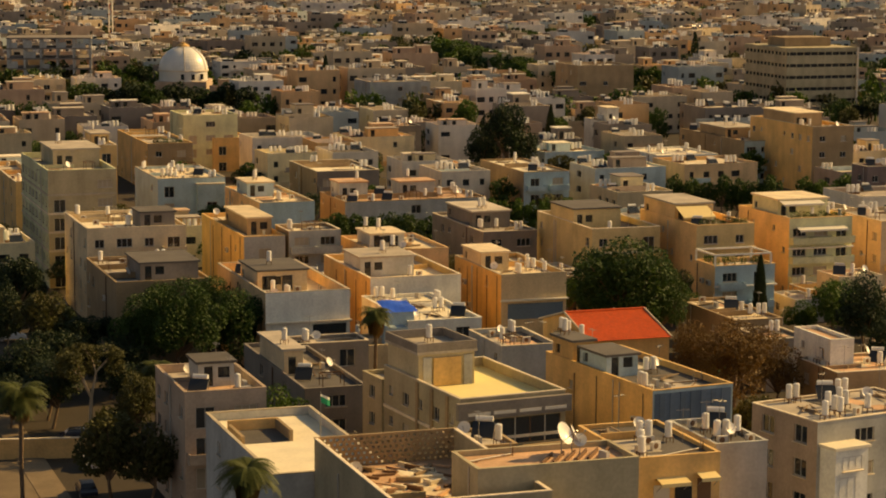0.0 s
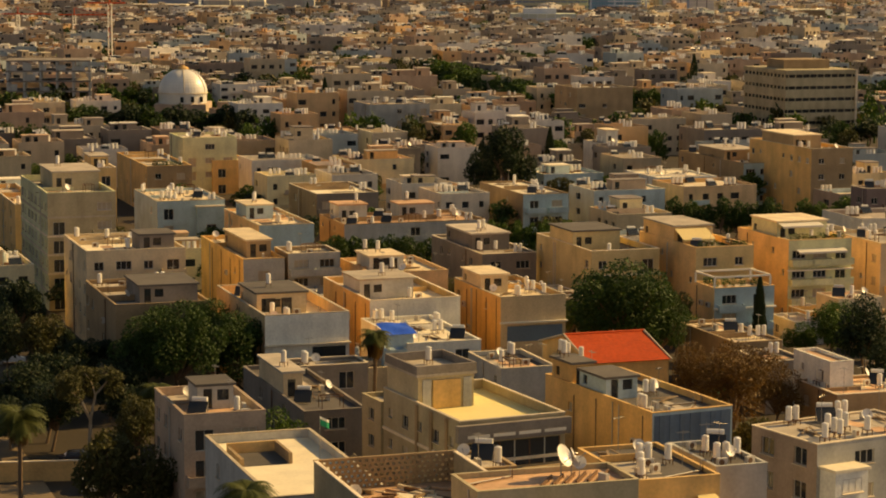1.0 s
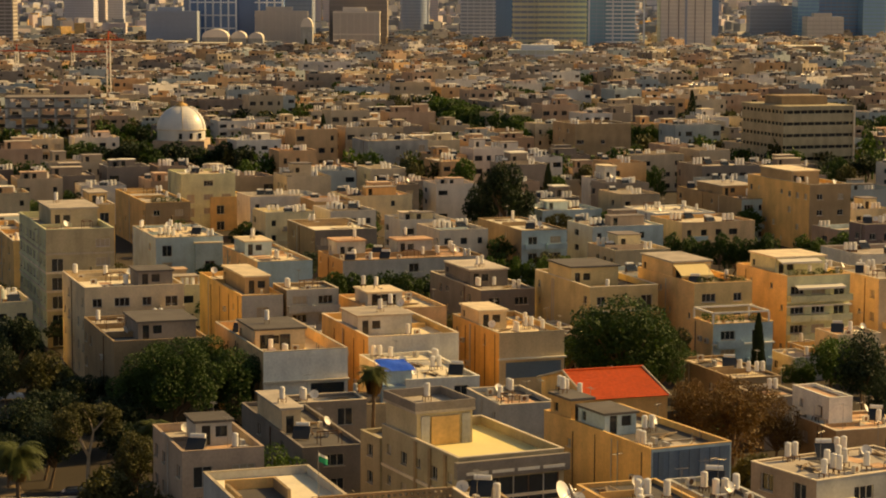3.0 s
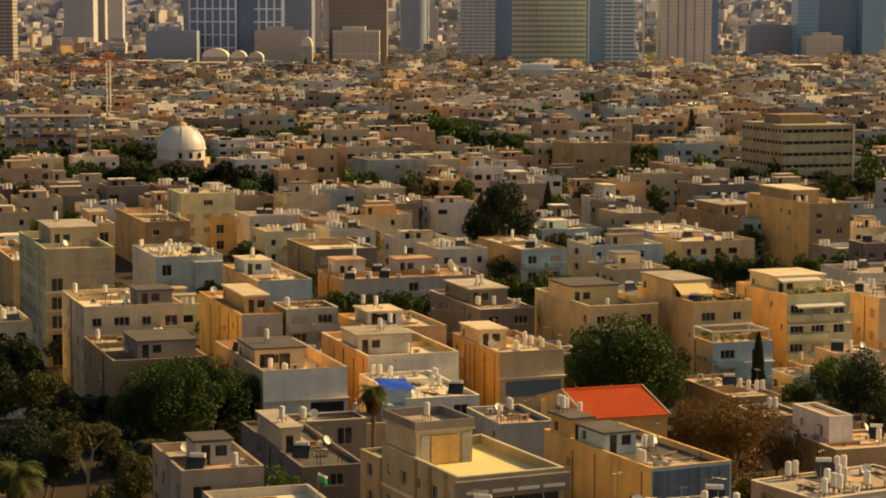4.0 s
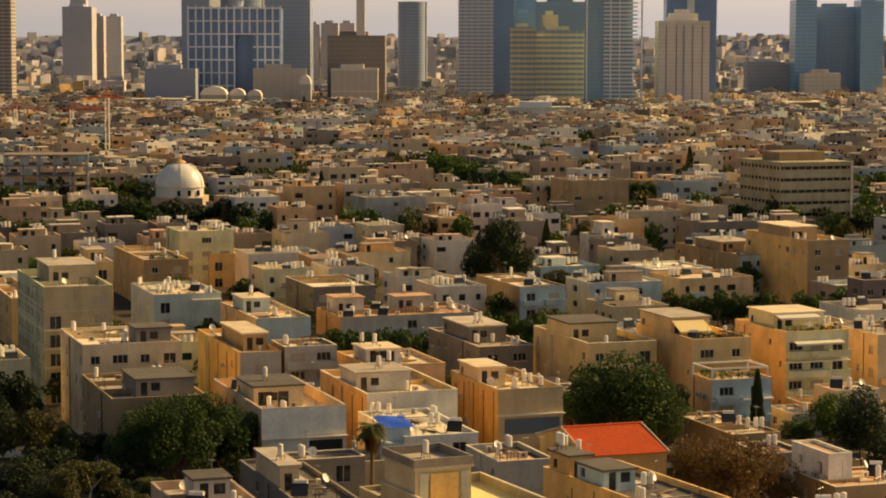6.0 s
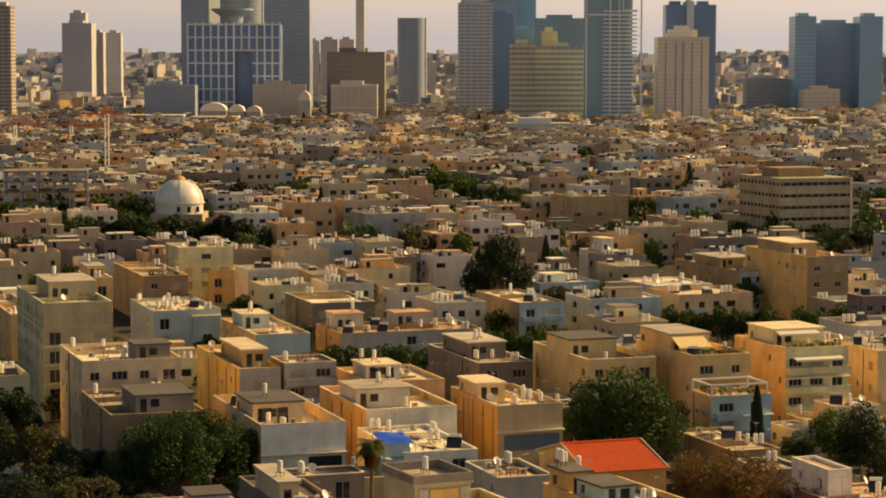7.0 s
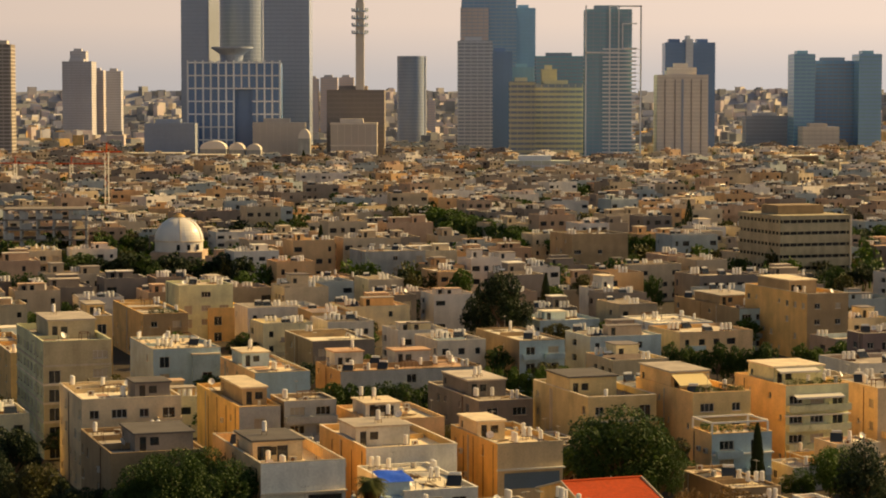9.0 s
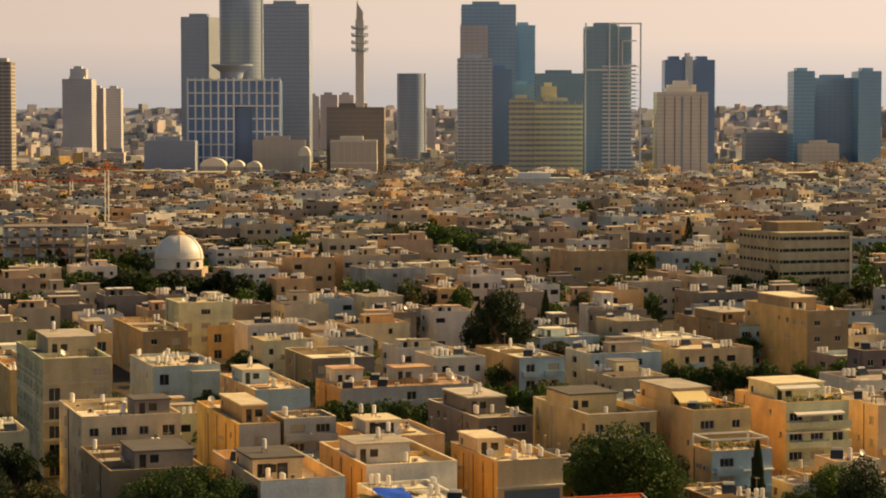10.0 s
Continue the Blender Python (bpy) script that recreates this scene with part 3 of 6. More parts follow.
def cypress(x, y, height, spread):
    rng = random.Random(int(x * 7 + y))
    FOOT.append((x + 3, y - 14, 3, 14, GRID))
    root = thing("cypress", pose(x, y, 0), "slender dark green cypress tapering to a point", "tree", "trees among the houses")
    tk = Shape()
    tk.tube((0, 0, 0), (0, 0, height * 0.9), 0.2, 0.04, 6)
    part("trunk", tk, BARK, root)
    s = Shape()
    for _ in range(1800):
        z = rng.random() ** 1.2
        r = spread * 0.5 * min(1, 4 * (z + 0.05)) * (1 - z) ** 0.6 * rng.uniform(0.7, 1.08)
        w = rng.uniform(0, 6.28)
        p = Vector((r * math.cos(w), r * math.sin(w), height * (0.06 + 0.94 * z)))
        u = Vector((-math.sin(w), math.cos(w), 0)) * 0.22
        v = Vector((math.cos(w) * 0.15, math.sin(w) * 0.15, 0.5))
        s.face([tuple(p - u), tuple(p + u * 0.6 - v * 0.3), tuple(p + u), tuple(p + v)])
    part("crown", s, LEAF["dark"], root)


def palm(x, y, height, spread, z0=0.0):
    rng = random.Random(int(x * 13 + y))
    root = thing("palm_tree", pose(x, y, z0), "tall palm with a ringed trunk and drooping fronds", "palm", "palms")
    tk = Shape()
    steps = 10
    for i in range(steps):
        a, b = height * i / steps, height * (i + 1) / steps
        tk.tube((0.03 * math.sin(a), 0, a), (0.03 * math.sin(b), 0, b), 0.24, 0.2, 8)
    part("trunk", tk, BARK, root)
    skirt = Shape()
    for i in range(260):
        w = rng.uniform(0, 6.28)
        r = rng.uniform(0.3, 0.95)
        zt = height - rng.uniform(0.0, 1.1)
        skirt.face([(r * math.cos(w), r * math.sin(w), zt), (r * 1.3 * math.cos(w + 0.2), r * 1.3 * math.sin(w + 0.2), zt - 0.4), (0.8 * r * math.cos(w - 0.15), 0.8 * r * math.sin(w - 0.15), zt - 2.3)])
    part("dry_skirt", skirt, LEAF["brown"], root)
    for i in range(46):
        f = Shape()
        w, rise = i * 2.4, rng.uniform(-0.4, 1.1)
        ln = spread * 0.5 * rng.uniform(0.85, 1.1)
        prev = Vector((0, 0, height))
        for k in range(8):
            q = (k + 1) / 8
            p = Vector((math.cos(w) * ln * q, math.sin(w) * ln * q, height + ln * (rise * q - (0.55 + 0.4 * max(rise, 0)) * q * q)))
            side = Vector((-math.sin(w), math.cos(w), -0.25))
            half = 0.8 * math.sin(math.pi * min(0.97, q * 0.8 + 0.12)) * spread / 4
            for sg in (-1, 1):
                tip = side.copy()
                tip.x, tip.y = tip.x * sg, tip.y * sg
                for m2 in (0.0, 0.35, 0.7):
                    c = prev.lerp(p, m2)
                    f.face([tuple(c), tuple(c + (p - prev) * 0.3), tuple(c + tip * half + (p - prev) * 0.55)])
            prev = p
        part("frond", f, LEAF["palm"], root)


# ---------------- the more distant houses ----------------
def house_shapes(seed):
    """A small flat-roofed house: walls with recessed windows, roof deck, stair rooms, tanks, panels and balconies, as (part name, shape)."""
    rng = random.Random(seed)
    w, d, n = rng.uniform(9, 17), rng.uniform(10, 16), rng.choice((2, 3, 3, 3, 4))
    sh = 3.1
    h = n * sh
    parts = []
    s = Shape()
    t, zt = 0.25, h + rng.uniform(0.4, 1.0)

    def holes(width, chance):
        c = int(width / 3)
        out = []
        for i in range(c):
            ww = rng.choice((1.0, 1.4, 2.0, 2.4))
            if rng.random() < chance:
                for k in range(n):
                    if rng.random() < 0.85:
                        a = width / c * (i + 0.5) - ww / 2
                        out.append((a, a + ww, k * sh + 0.9, k * sh + 2.15))
        return out

    s.wall((0, 0), (1, 0), (0, -1), w, 0, zt, holes(w, 0.8), 0.3, 0, 2)
    s.wall((0, d), (0, -1), (-1, 0), d, 0, zt, holes(d, 0.45), 0.3, 0, 2)
    s.wall((w, 0), (0, 1), (1, 0), d, 0, zt, holes(d, 0.3), 0.3, 0, 2)
    s.wall((w, d), (-1, 0), (0, 1), w, 0, zt)
    for p, u, nn, ln in (((t, d - t), (1, 0), (0, -1), w - 2 * t), ((t, t), (0, 1), (1, 0), d - 2 * t),
                         ((w - t, d - t), (0, -1), (-1, 0), d - 2 * t), ((w - t, t), (-1, 0), (0, 1), w - 2 * t)):
        s.wall(p, u, nn, ln, h, zt)
    for b in ((0, 0, w, t), (0, d - t, w, d), (0, t, t, d - t), (w - t, t, w, d - t)):
        s.face([(b[0], b[1], zt), (b[2], b[1], zt), (b[2], b[3], zt), (b[0], b[3], zt)], 1)
    parts.append(("wall", s))
    s = Shape()
    s.box(t, t, h - 0.15, w - t, d - t, h, 1)
    parts.append(("roof_deck", s))
    for _ in range(rng.choice((0, 1, 1, 1, 2))):
        s = Shape()
        a, b = rng.uniform(2.6, w * 0.5), rng.uniform(2.6, d * 0.42)
        px, py, ph = rng.uniform(0.6, w - a - 0.6), rng.uniform(0.6, d - b - 0.6), rng.uniform(1.6, 2.8)
        s.wall((px, py), (1, 0), (0, -1), a, h, h + ph, [(0.6, 1.6, h + 0.1, h + min(2.0, ph - 0.2))], 0.25, 0, 2)
        s.wall((px, py + b), (0, -1), (-1, 0), b, h, h + ph)
        s.wall((px + a, py), (0, 1), (1, 0), b, h, h + ph)
        s.wall((px + a, py + b), (-1, 0), (0, 1), a, h, h + ph)
        s.box(px - 0.2, py - 0.2, h + ph, px + a + 0.2, py + b + 0.2, h + ph + 0.2, 1)
        parts.append(("stair_room", s))
    cx, cy = rng.uniform(2, w - 2), rng.uniform(2, d - 2)
    for i in range(rng.randint(5, 9)):
        s = Shape()
        if i % 3 == 0:
            cx, cy = rng.uniform(1, w - 2.6), rng.uniform(1, d - 1)
        px, py = cx + 0.95 * (i % 3), cy
        s.tube((px, py, h + 0.4), (px, py, h + 1.8), 0.36, sides=8, k=3)
        s.box(px - 0.35, py - 0.35, h, px + 0.35, py + 0.35, h + 0.4, 4)
        parts.append(("water_tank", s))
    for _ in range(rng.randint(1, 3)):
        s = Shape()
        px, py = rng.uniform(1.5, w - 1.5), rng.uniform(1.5, d - 1.5)
        s.face([(px - 1, py - 0.7, h + 0.2), (px + 1, py - 0.7, h + 0.2), (px + 1, py + 0.7, h + 1.3), (px - 1, py + 0.7, h + 1.3)], 2)
        s.box(px - 0.9, py + 0.55, h, px + 0.9, py + 0.65, h + 1.2, 4)
        s.tube((px - 0.7, py + 0.8, h + 1.4), (px + 0.7, py + 0.8, h + 1.4), 0.27, sides=6, k=3)
        parts.append(("solar_panel", s))
    for _ in range(rng.randint(1, 3)):
        s = Shape()
        if rng.random() < 0.5:
            py = rng.uniform(1, d - 1)
            s.box(t, py, h, w * rng.uniform(0.4, 0.9), py + 0.2, h + rng.uniform(0.4, 1.1))
        else:
            px, py = rng.uniform(t, w - 4), rng.uniform(t, d - 4)
            s.box(px, py, h + 0.01, px + rng.uniform(1.5, 3.5), py + rng.uniform(1.5, 3.5), h + rng.uniform(0.03, 0.5), 4 if rng.random() < 0.4 else 1)
        parts.append(("roof_wall", s))
    for k in range(1, n):
        if rng.random() < 0.6:
            s = Shape()
            a = rng.uniform(0.5, w - 5)
            s.box(a, -1.2, k * sh - 0.1, a + 4, 0, k * sh + 0.1)
            s.box(a, -1.2, k * sh + 0.1, a + 4, -1.08, k * sh + 0.95)
            parts.append(("balcony", s))
    return parts, w, d, h


HOUSES = [house_shapes(100 + i) for i in range(22)]
HOUSE_STOCK = {}


def house(x, y, k, yaw=GRID):
    """One house with parts; houses of a kind share their meshes."""
    if k not in HOUSE_STOCK:
        HOUSE_STOCK[k] = [(n, s.mesh(n, [MIXED_WALL, MIXED_ROOF, PANE, TANK, RUST])) for n, s in HOUSES[k][0]]
    root = thing("house", at_yaw(x, y, 0, yaw), "plastered flat-roofed house with roof tanks and stair room", "house", "houses of the quarter")
    for n, me in HOUSE_STOCK[k]:
        part(n, me, None, root)
    return root


class Crowd:
    """Joins many far pieces into one mesh, each with its own choice among the material slots."""

    def __init__(self):
        self.v, self.f, self.k = [], [], []

    def add(self, verts, faces, slots, m):
        n = len(self.v)
        co = np.c_[verts, np.ones(len(verts))] @ np.array(m).T
        self.v.extend(co[:, :3].tolist())
        self.f.extend([tuple(i + n for i in f) for f in faces])
        self.k.extend(slots)

    def done(self, name, mats, label, category):
        me = bpy.data.meshes.new(name)
        me.from_pydata(self.v, [], self.f)
        for m in mats:
            me.materials.append(m)
        me.polygons.foreach_set("material_index", self.k)
        me.update()
        return tagged(new(name, me), label, category, kind="stuff")


# ---------------- ground ----------------
def sheet(name, x0, y0, x1, y1, z, mat, label):
    s = Shape()
    s.box(x0, y0, z - 0.3, x1, y1, z)
    return tagged(new(name, s.mesh(name, mat)), label, name, kind="structure")


sheet("ground", -9000, -3000, 9000, 16000, 0.0, GROUND, "dusty ground darkened for the shade between the houses")


def street(name, x, y, width, length, z, mat, label, yaw=GRID):
    s = Shape()
    s.box(0, 0, -0.2, width, length, z)
    ob = new(name, s.mesh(name, mat))
    ob.matrix_basis = at_yaw(x, y, 0, yaw)
    return tagged(ob, label, name, kind="structure")


street("road", -44.0, 196.0, 10.0, 150.0, 0.02, ASPHALT, "shaded asphalt street between trees")
street("pavement", -33.9, 196.0, 3.0, 150.0, 0.14, PAVING, "pale paved footway with a kerb")
street("pavement", -47.2, 196.0, 3.0, 150.0, 0.14, PAVING, "pale paved footway with a kerb")
street("forecourt", -56.0, 208.0, 16.0, 22.0, 0.1, PAVING, "pale paved forecourt beside the street", 8)


# ---------------- skyline materials ----------------
def facade_glass(name, colour, rough=0.25):
    return surface(name, colour, rough=rough, stain=0.12, scale=0.02, grain=0.3, bump=0, spec=0.6)


# Base colours are lightened and blued to paint in the distance haze.
SKY = {
    "grey_glass": facade_glass("grey_glass", (0.317, 0.378, 0.476)),
    "blue_glass": facade_glass("blue_glass", (0.237, 0.413, 0.613)),
    "deep_glass": facade_glass("deep_glass", (0.138, 0.25, 0.45)),
    "teal_glass": facade_glass("teal_glass", (0.273, 0.481, 0.585)),
    "slate": surface("slate_cladding", (0.338, 0.388, 0.475), stain=0.15, scale=0.03, grain=0.3),
    "pale": surface("pale_concrete", (0.611, 0.65, 0.715), stain=0.15, scale=0.03, grain=0.3),
    "white": surface("white_concrete", (0.828, 0.85, 0.85), stain=0.1, scale=0.03, grain=0.3),
    "steel": surface("steel_cladding", (0.351, 0.442, 0.546), stain=0.1, scale=0.03, grain=0.3),
    "cream": surface("cream_stone", (0.76, 0.70, 0.62), stain=0.15, scale=0.03, grain=0.3),
    "yellow": surface("yellow_stone", (0.76, 0.71, 0.50), stain=0.15, scale=0.03, grain=0.3),
    "beige": surface("beige_stone", (0.60, 0.55, 0.49), stain=0.15, scale=0.03, grain=0.3),
    "brown": surface("brown_stone", (0.28, 0.25, 0.23), stain=0.15, scale=0.03, grain=0.3),
    "haze_wall": surface("hazed_grey_wall", (0.50, 0.50, 0.54), stain=0.15, scale=0.03, grain=0.3),
    "haze_rose": surface("hazed_rosy_wall", (0.60, 0.52, 0.50), stain=0.15, scale=0.03, grain=0.3),
    "lime": surface("pale_green_wall", (0.45, 0.48, 0.42), stain=0.15, scale=0.03, grain=0.3),
}


# ---------------- the skyline ----------------
def tower(x, y, w, d, h, label, body="grey_glass", band="slate", pitch=3.6, thick=1.3, proud=0.35, frame=False, strips=False, cut=False):
    root = thing("tower", pose(x, y, 0), label, "tower", "skyline towers")
    s = Shape()
    if cut:
        s.prism([(0, 0), (w * 0.74, 0), (w, d * 0.35), (w * 0.35, d)], 0, h)
        # Strip added to show the tower's side face as sunlit.
        side = Shape()
        side.prism([(w * 0.74 + 0.2, -0.3), (w * 0.76 + 0.5, -0.3), (w + 0.5, d * 0.35), (w, d * 0.35)], 0, h)
        part("side_cladding", side, SKY["slate"], root, "strip added for the sunlit side")
    else:
        s.box(0, 0, 0, w, d, h)
    part("body", s, SKY[body], root)
    n = int(h / pitch)
    b = Shape()
    if cut:
        b.prism([(-0.2, -proud), (w * 0.74 + 0.1, -proud), (w * 0.74 + 0.1, 0.0), (-0.2, 0.0)], 0, thick)
    else:
        b.box(-proud, -proud, 0, w + proud, -0.002, thick)
        b.box(w + 0.002, 0, 0, w + proud, d, thick)
        b.box(-proud, 0, 0, -0.002, d, thick)
    rows = Shape()
    for i in range(1, n + 1):
        k = len(rows.v)
        rows.v += [(px, py, pz + i * pitch - thick) for px, py, pz in b.v]
        rows.f += [tuple(q + k for q in f) for f in b.f]
        rows.k += b.k
    tagged(part("banding", rows, SKY[band], root), kind="stuff")
    u = Shape()
    step = 6.0
    for i in range(int(w / step) + 1):
        c = min(w - 0.5, i * step)
        u.box(c, -proud - 0.15, 0, c + 0.4, -proud, h)
    if not cut and not strips:
        part("mullions", u, SKY[band], root)
    if strips:
        for i in (0.14, 0.34, 0.47, 0.66, 0.85):
            q = Shape()
            q.box(i * w, -proud - 0.3, 4, i * w + (1.9 if i == 0.47 else 0.8), -proud - 0.02, h - 4)
            part("window_strip", q, SKY["slate" if i == 0.47 else "brown"], root)
    t = Shape()
    t.box(w * 0.2, d * 0.2, h, w * 0.7, d * 0.7, h + 3.5)
    part("plant_room", t, SKY[band], root)
    if frame:
        f = Shape()
        f.box(-0.8, -2, 0, 0.4, 0, h + 3)
        f.box(w * 0.5, -2, 0, w * 0.5 + 1.2, -0.4, h + 2)
        f.box(w * 0.7, -2, 0, w * 0.7 + 0.9, -0.4, h + 2)
        f.box(w + 7, -2, 0, w + 8.3, 0, h + 3)
        f.box(w * 0.5, -2, h + 1.8, w + 8.3, 0, h + 3)
        f.box(-0.8, -2, h - 38, w * 0.7, -1.5, h - 36.5)
        f.box(w * 0.78, -3.2, h - 34, w * 0.78 + 1, -2, h - 12)
        f.box(w * 0.78, -3.2, h - 13, w + 4, -2, h - 12)
        f.box(w * 0.78, -3.2, h - 34, w + 4, -2, h - 33)
        for k in range(int(h / 3.4) - 9):
            f.box(w * 0.36, -2.6, k * 3.4 + 2.4, w + 3.5, -1.4, k * 3.4 + 3.7)
            if k % 2:
                f.box(w + 3.5, -1.8, k * 3.4 + 2.6, w + 7, -1.2, k * 3.4 + 3.0)
        part("exterior_frame", f, SKY["white"], root)
    FOOT.append((x, y, w, d, 0.0))
    return root


def round_tower(x, y, w, d, h, label, body="grey_glass", band="pale", pitch=3.8):
    r = w / 2
    root = thing("round_tower", pose(x + r, y + r, 0), label, "tower", "skyline towers")
    s = Shape()
    s.tube((0, 0, 0), (0, 0, h), r, sides=40)
    part("body", s, SKY[body], root, smooth=False)
    b = Shape()
    b.tube((0, 0, 0), (0, 0, 0.9), r + 0.06, sides=40)
    rows = Shape()
    for i in range(4, int(h / pitch)):
        k = len(rows.v)
        rows.v += [(px, py, pz + i * pitch) for px, py, pz in b.v]
        rows.f += [tuple(q + k for q in f) for f in b.f]
        rows.k += b.k
    tagged(part("banding", rows, SKY[body], root), kind="stuff")
    # Pale upright added to draw the sunlit right edge of the cylinder.
    q = Shape()
    a = radians(-18)
    q.tube((r * math.cos(a), r * math.sin(a), 0), (r * math.cos(a), r * math.sin(a), h), 1.6, sides=8)
    part("pilaster", q, SKY[band], root)
    FOOT.append((x, y, w, w, 0.0))


def grid_block(x, y, w, d, h, label):
    root = thing("office_tower", pose(x, y, 0), label, "tower", "skyline towers")
    for q in ((0.5, 0.5, 0, w * 0.5, d, h), (w * 0.5, 6.0, 0, w * 0.7, d, h * 0.76), (w * 0.5, 0.5, h * 0.76, w * 0.7, d, h), (w * 0.7, 0.5, 0, w - 0.5, d, h)):
        s = Shape()
        s.box(*q)
        part("glass_wing", s, SKY["deep_glass"], root)
    cols, rows = 12, 8
    for i in range(cols + 1):
        c = w * i / cols
        f = Shape()
        z = h * 0.76 if 0.52 < i / cols < 0.68 else 0
        f.box(c - 0.75, -0.5, z, c + 0.75, 0.5, h + 2)
        part("upright", f, SKY["white"], root)
    for j in range(rows + 1):
        z = h * j / rows
        f = Shape()
        if z < h * 0.74:
            f.box(0, -0.3, z - 0.6, w * 0.5, 0.48, z + 0.6)
            f.box(w * 0.7, -0.3, z - 0.6, w, 0.48, z + 0.6)
        else:
            f.box(0, -0.3, z - 0.6, w, 0.48, z + 0.6)
        part("crossbeam", f, SKY["white"], root)
    k = Shape()
    k.tube((w * 0.47, 12, h), (w * 0.47, 12, h + 7), 9, 10, 20)
    k.tube((w * 0.47, 12, h + 7), (w * 0.47, 12, h + 12.5), 10, 18, 24)
    k.tube((w * 0.47, 12, h + 12.5), (w * 0.47, 12, h + 14), 18.5, 18.5, 24)
    part("landing_deck", k, SKY["slate"], root)
    FOOT.append((x, y, w, d, 0.0))


def mast_tower(x, y, top, foot):
    root = thing("mast_tower", pose(x, y, 0), "slim concrete mast with rings of antennas and a slanted tip", "mast")
    s = Shape()
    s.box(-3.7, -4, 0, 3.7, 4, top - 18)
    part("shaft", s, SKY["beige"], root)
    s = Shape()
    n = len(s.v)
    s.v += [(-3, -3, top - 18), (3, -3, top - 18), (3, 3, top - 18), (-3, 3, top - 18), (-2.6, -3, top - 2), (3, -3, top - 11), (3, 3, top - 11), (-2.6, 3, top - 2)]
    s.f += [(n, n + 1, n + 5, n + 4), (n + 1, n + 2, n + 6, n + 5), (n + 2, n + 3, n + 7, n + 6), (n + 3, n, n + 4, n + 7), (n + 4, n + 5, n + 6, n + 7)]
    s.k += [0] * 5
    part("tip", s, SKY["beige"], root)
    for k in range(4):
        z = top - 26 - k * 6.5
        r = Shape()
        r.tube((0, 0, z), (0, 0, z + 0.9), 7.2, sides=12)
        for i in range(6):
            w = i * math.pi / 3 + 0.3
            r.tube((7 * math.cos(w), 7 * math.sin(w), z + 0.9), (7 * math.cos(w), 7 * math.sin(w), z + 3.2), 0.7, sides=6)
        part("antenna_ring", r, SKY["steel"], root)
    r = Shape()
    r.tube((-2, 0, top - 4), (-2, 0, top + 12), 0.35, 0.2, 6)
    part("spike", r, SKY["steel"], root)
    FOOT.append((x - 10, y - 10, 20, 20, 0.0))


def dome_hall(x, y, r, z):
    root = thing("domed_hall", pose(x, y, 0), "hall with a large white ribbed dome", "domed hall")
    s = Shape()
    s.box(-r * 1.05, -r * 1.02, 0, r * 1.05, r * 1.3, z)
    part("hall", s, WALL["rose"], root)
    s = Shape()
    s.tube((0, 0, z), (0, 0, z + r * 0.42), r * 0.98, sides=48, caps=False)
    part("drum", s, TANK, root, smooth=True)
    s = Shape()
    n, m, z1 = 48, 12, z + r * 0.42
    ring = [[(r * math.cos(b) * math.cos(a), r * math.cos(b) * math.sin(a), z1 + r * 0.98 * math.sin(b))
             for a in [2 * math.pi * i / n for i in range(n)]] for b in [math.pi / 2 * j / m for j in range(m + 1)]]
    for j in range(m):
        for i in range(n):
            k = (i + 1) % n
            s.face([ring[j][i], ring[j][k], ring[j + 1][k], ring[j + 1][i]] if j < m - 1 else [ring[j][i], ring[j][k], ring[m][0]])
    part("dome", s, TANK, root, smooth=True)
    s = Shape()
    s.tube((0, 0, z1 - 0.15), (0, 0, z1 + 0.2), r * 1.03, sides=48)
    part("cornice", s, COPING, root)
    s = Shape()
    for i in range(m):
        for a in (radians(-80), radians(-20)):
            p = [(1.006 * r * math.cos(b) * math.cos(a), 1.006 * r * math.cos(b) * math.sin(a), z1 + r * 0.986 * math.sin(b)) for b in (math.pi / 2 * i / m, math.pi / 2 * (i + 1) / m)]
            s.tube(p[0], p[1], 0.14, sides=5)
    part("rib", s, COPING, root)
    s = Shape()
    s.tube((0, 0, z1 + r * 0.97), (0, 0, z1 + r * 1.06), r * 0.28, r * 0.18, 16)
    s.tube((0, 0, z1 + r * 1.06), (0, 0, z1 + r * 1.12), r * 0.1, sides=12)
    part("cap", s, WALL["ochre"], root)
    for i in range(3):
        s = Shape()
        a = radians(-35 - 25 * i)
        s.box(r * math.cos(a) - 0.5, r * math.sin(a) - 0.3, z + 0.6, r * math.cos(a) + 0.5, r * math.sin(a) + 0.5, z + 2.4)
        part("window", s, PANE, root)
    FOOT.append((x - r * 1.0, y - 72, r * 2.0, 72 + r * 1.5, 0.0))


tower(-254.7, 2150, 35.1, 50, 155.6, "grey triangular office tower with narrow window bands", body='grey_glass', band='grey_glass', pitch=3.8, thick=0.9, proud=0.12, cut=True)
tower(-172.0, 2120, 43.8, 50, 166.6, "plain dark grey square office tower", body='grey_glass', band='grey_glass', pitch=3.8, thick=0.9, proud=0.12)
round_tower(-224.4, 2200, 44.3, 46, 202.0, "tall round pale office tower", body='grey_glass', band='pale', pitch=3.8)
grid_block(-225.4, 1950, 81.3, 40, 90.8, "white gridded office block with deep blue glass")
round_tower(-52.4, 2500, 32.6, 34, 108.0, "round grey blue office tower", body='grey_glass', band='pale', pitch=3.6)
tower(19.8, 2350, 57.6, 40, 177.9, "tall blue glass tower with stepped top", body='blue_glass', band='steel', pitch=3.8)
tower(18.5, 2345, 29.5, 30, 156.0, "rosy grey wing of a tall glass tower", body='haze_rose', band='slate', pitch=3.8, thick=0.8, proud=0.15)
tower(75.4, 2380, 23.7, 40, 157.1, "blue glass tower beside a taller one", body='blue_glass', band='blue_glass', pitch=3.8)
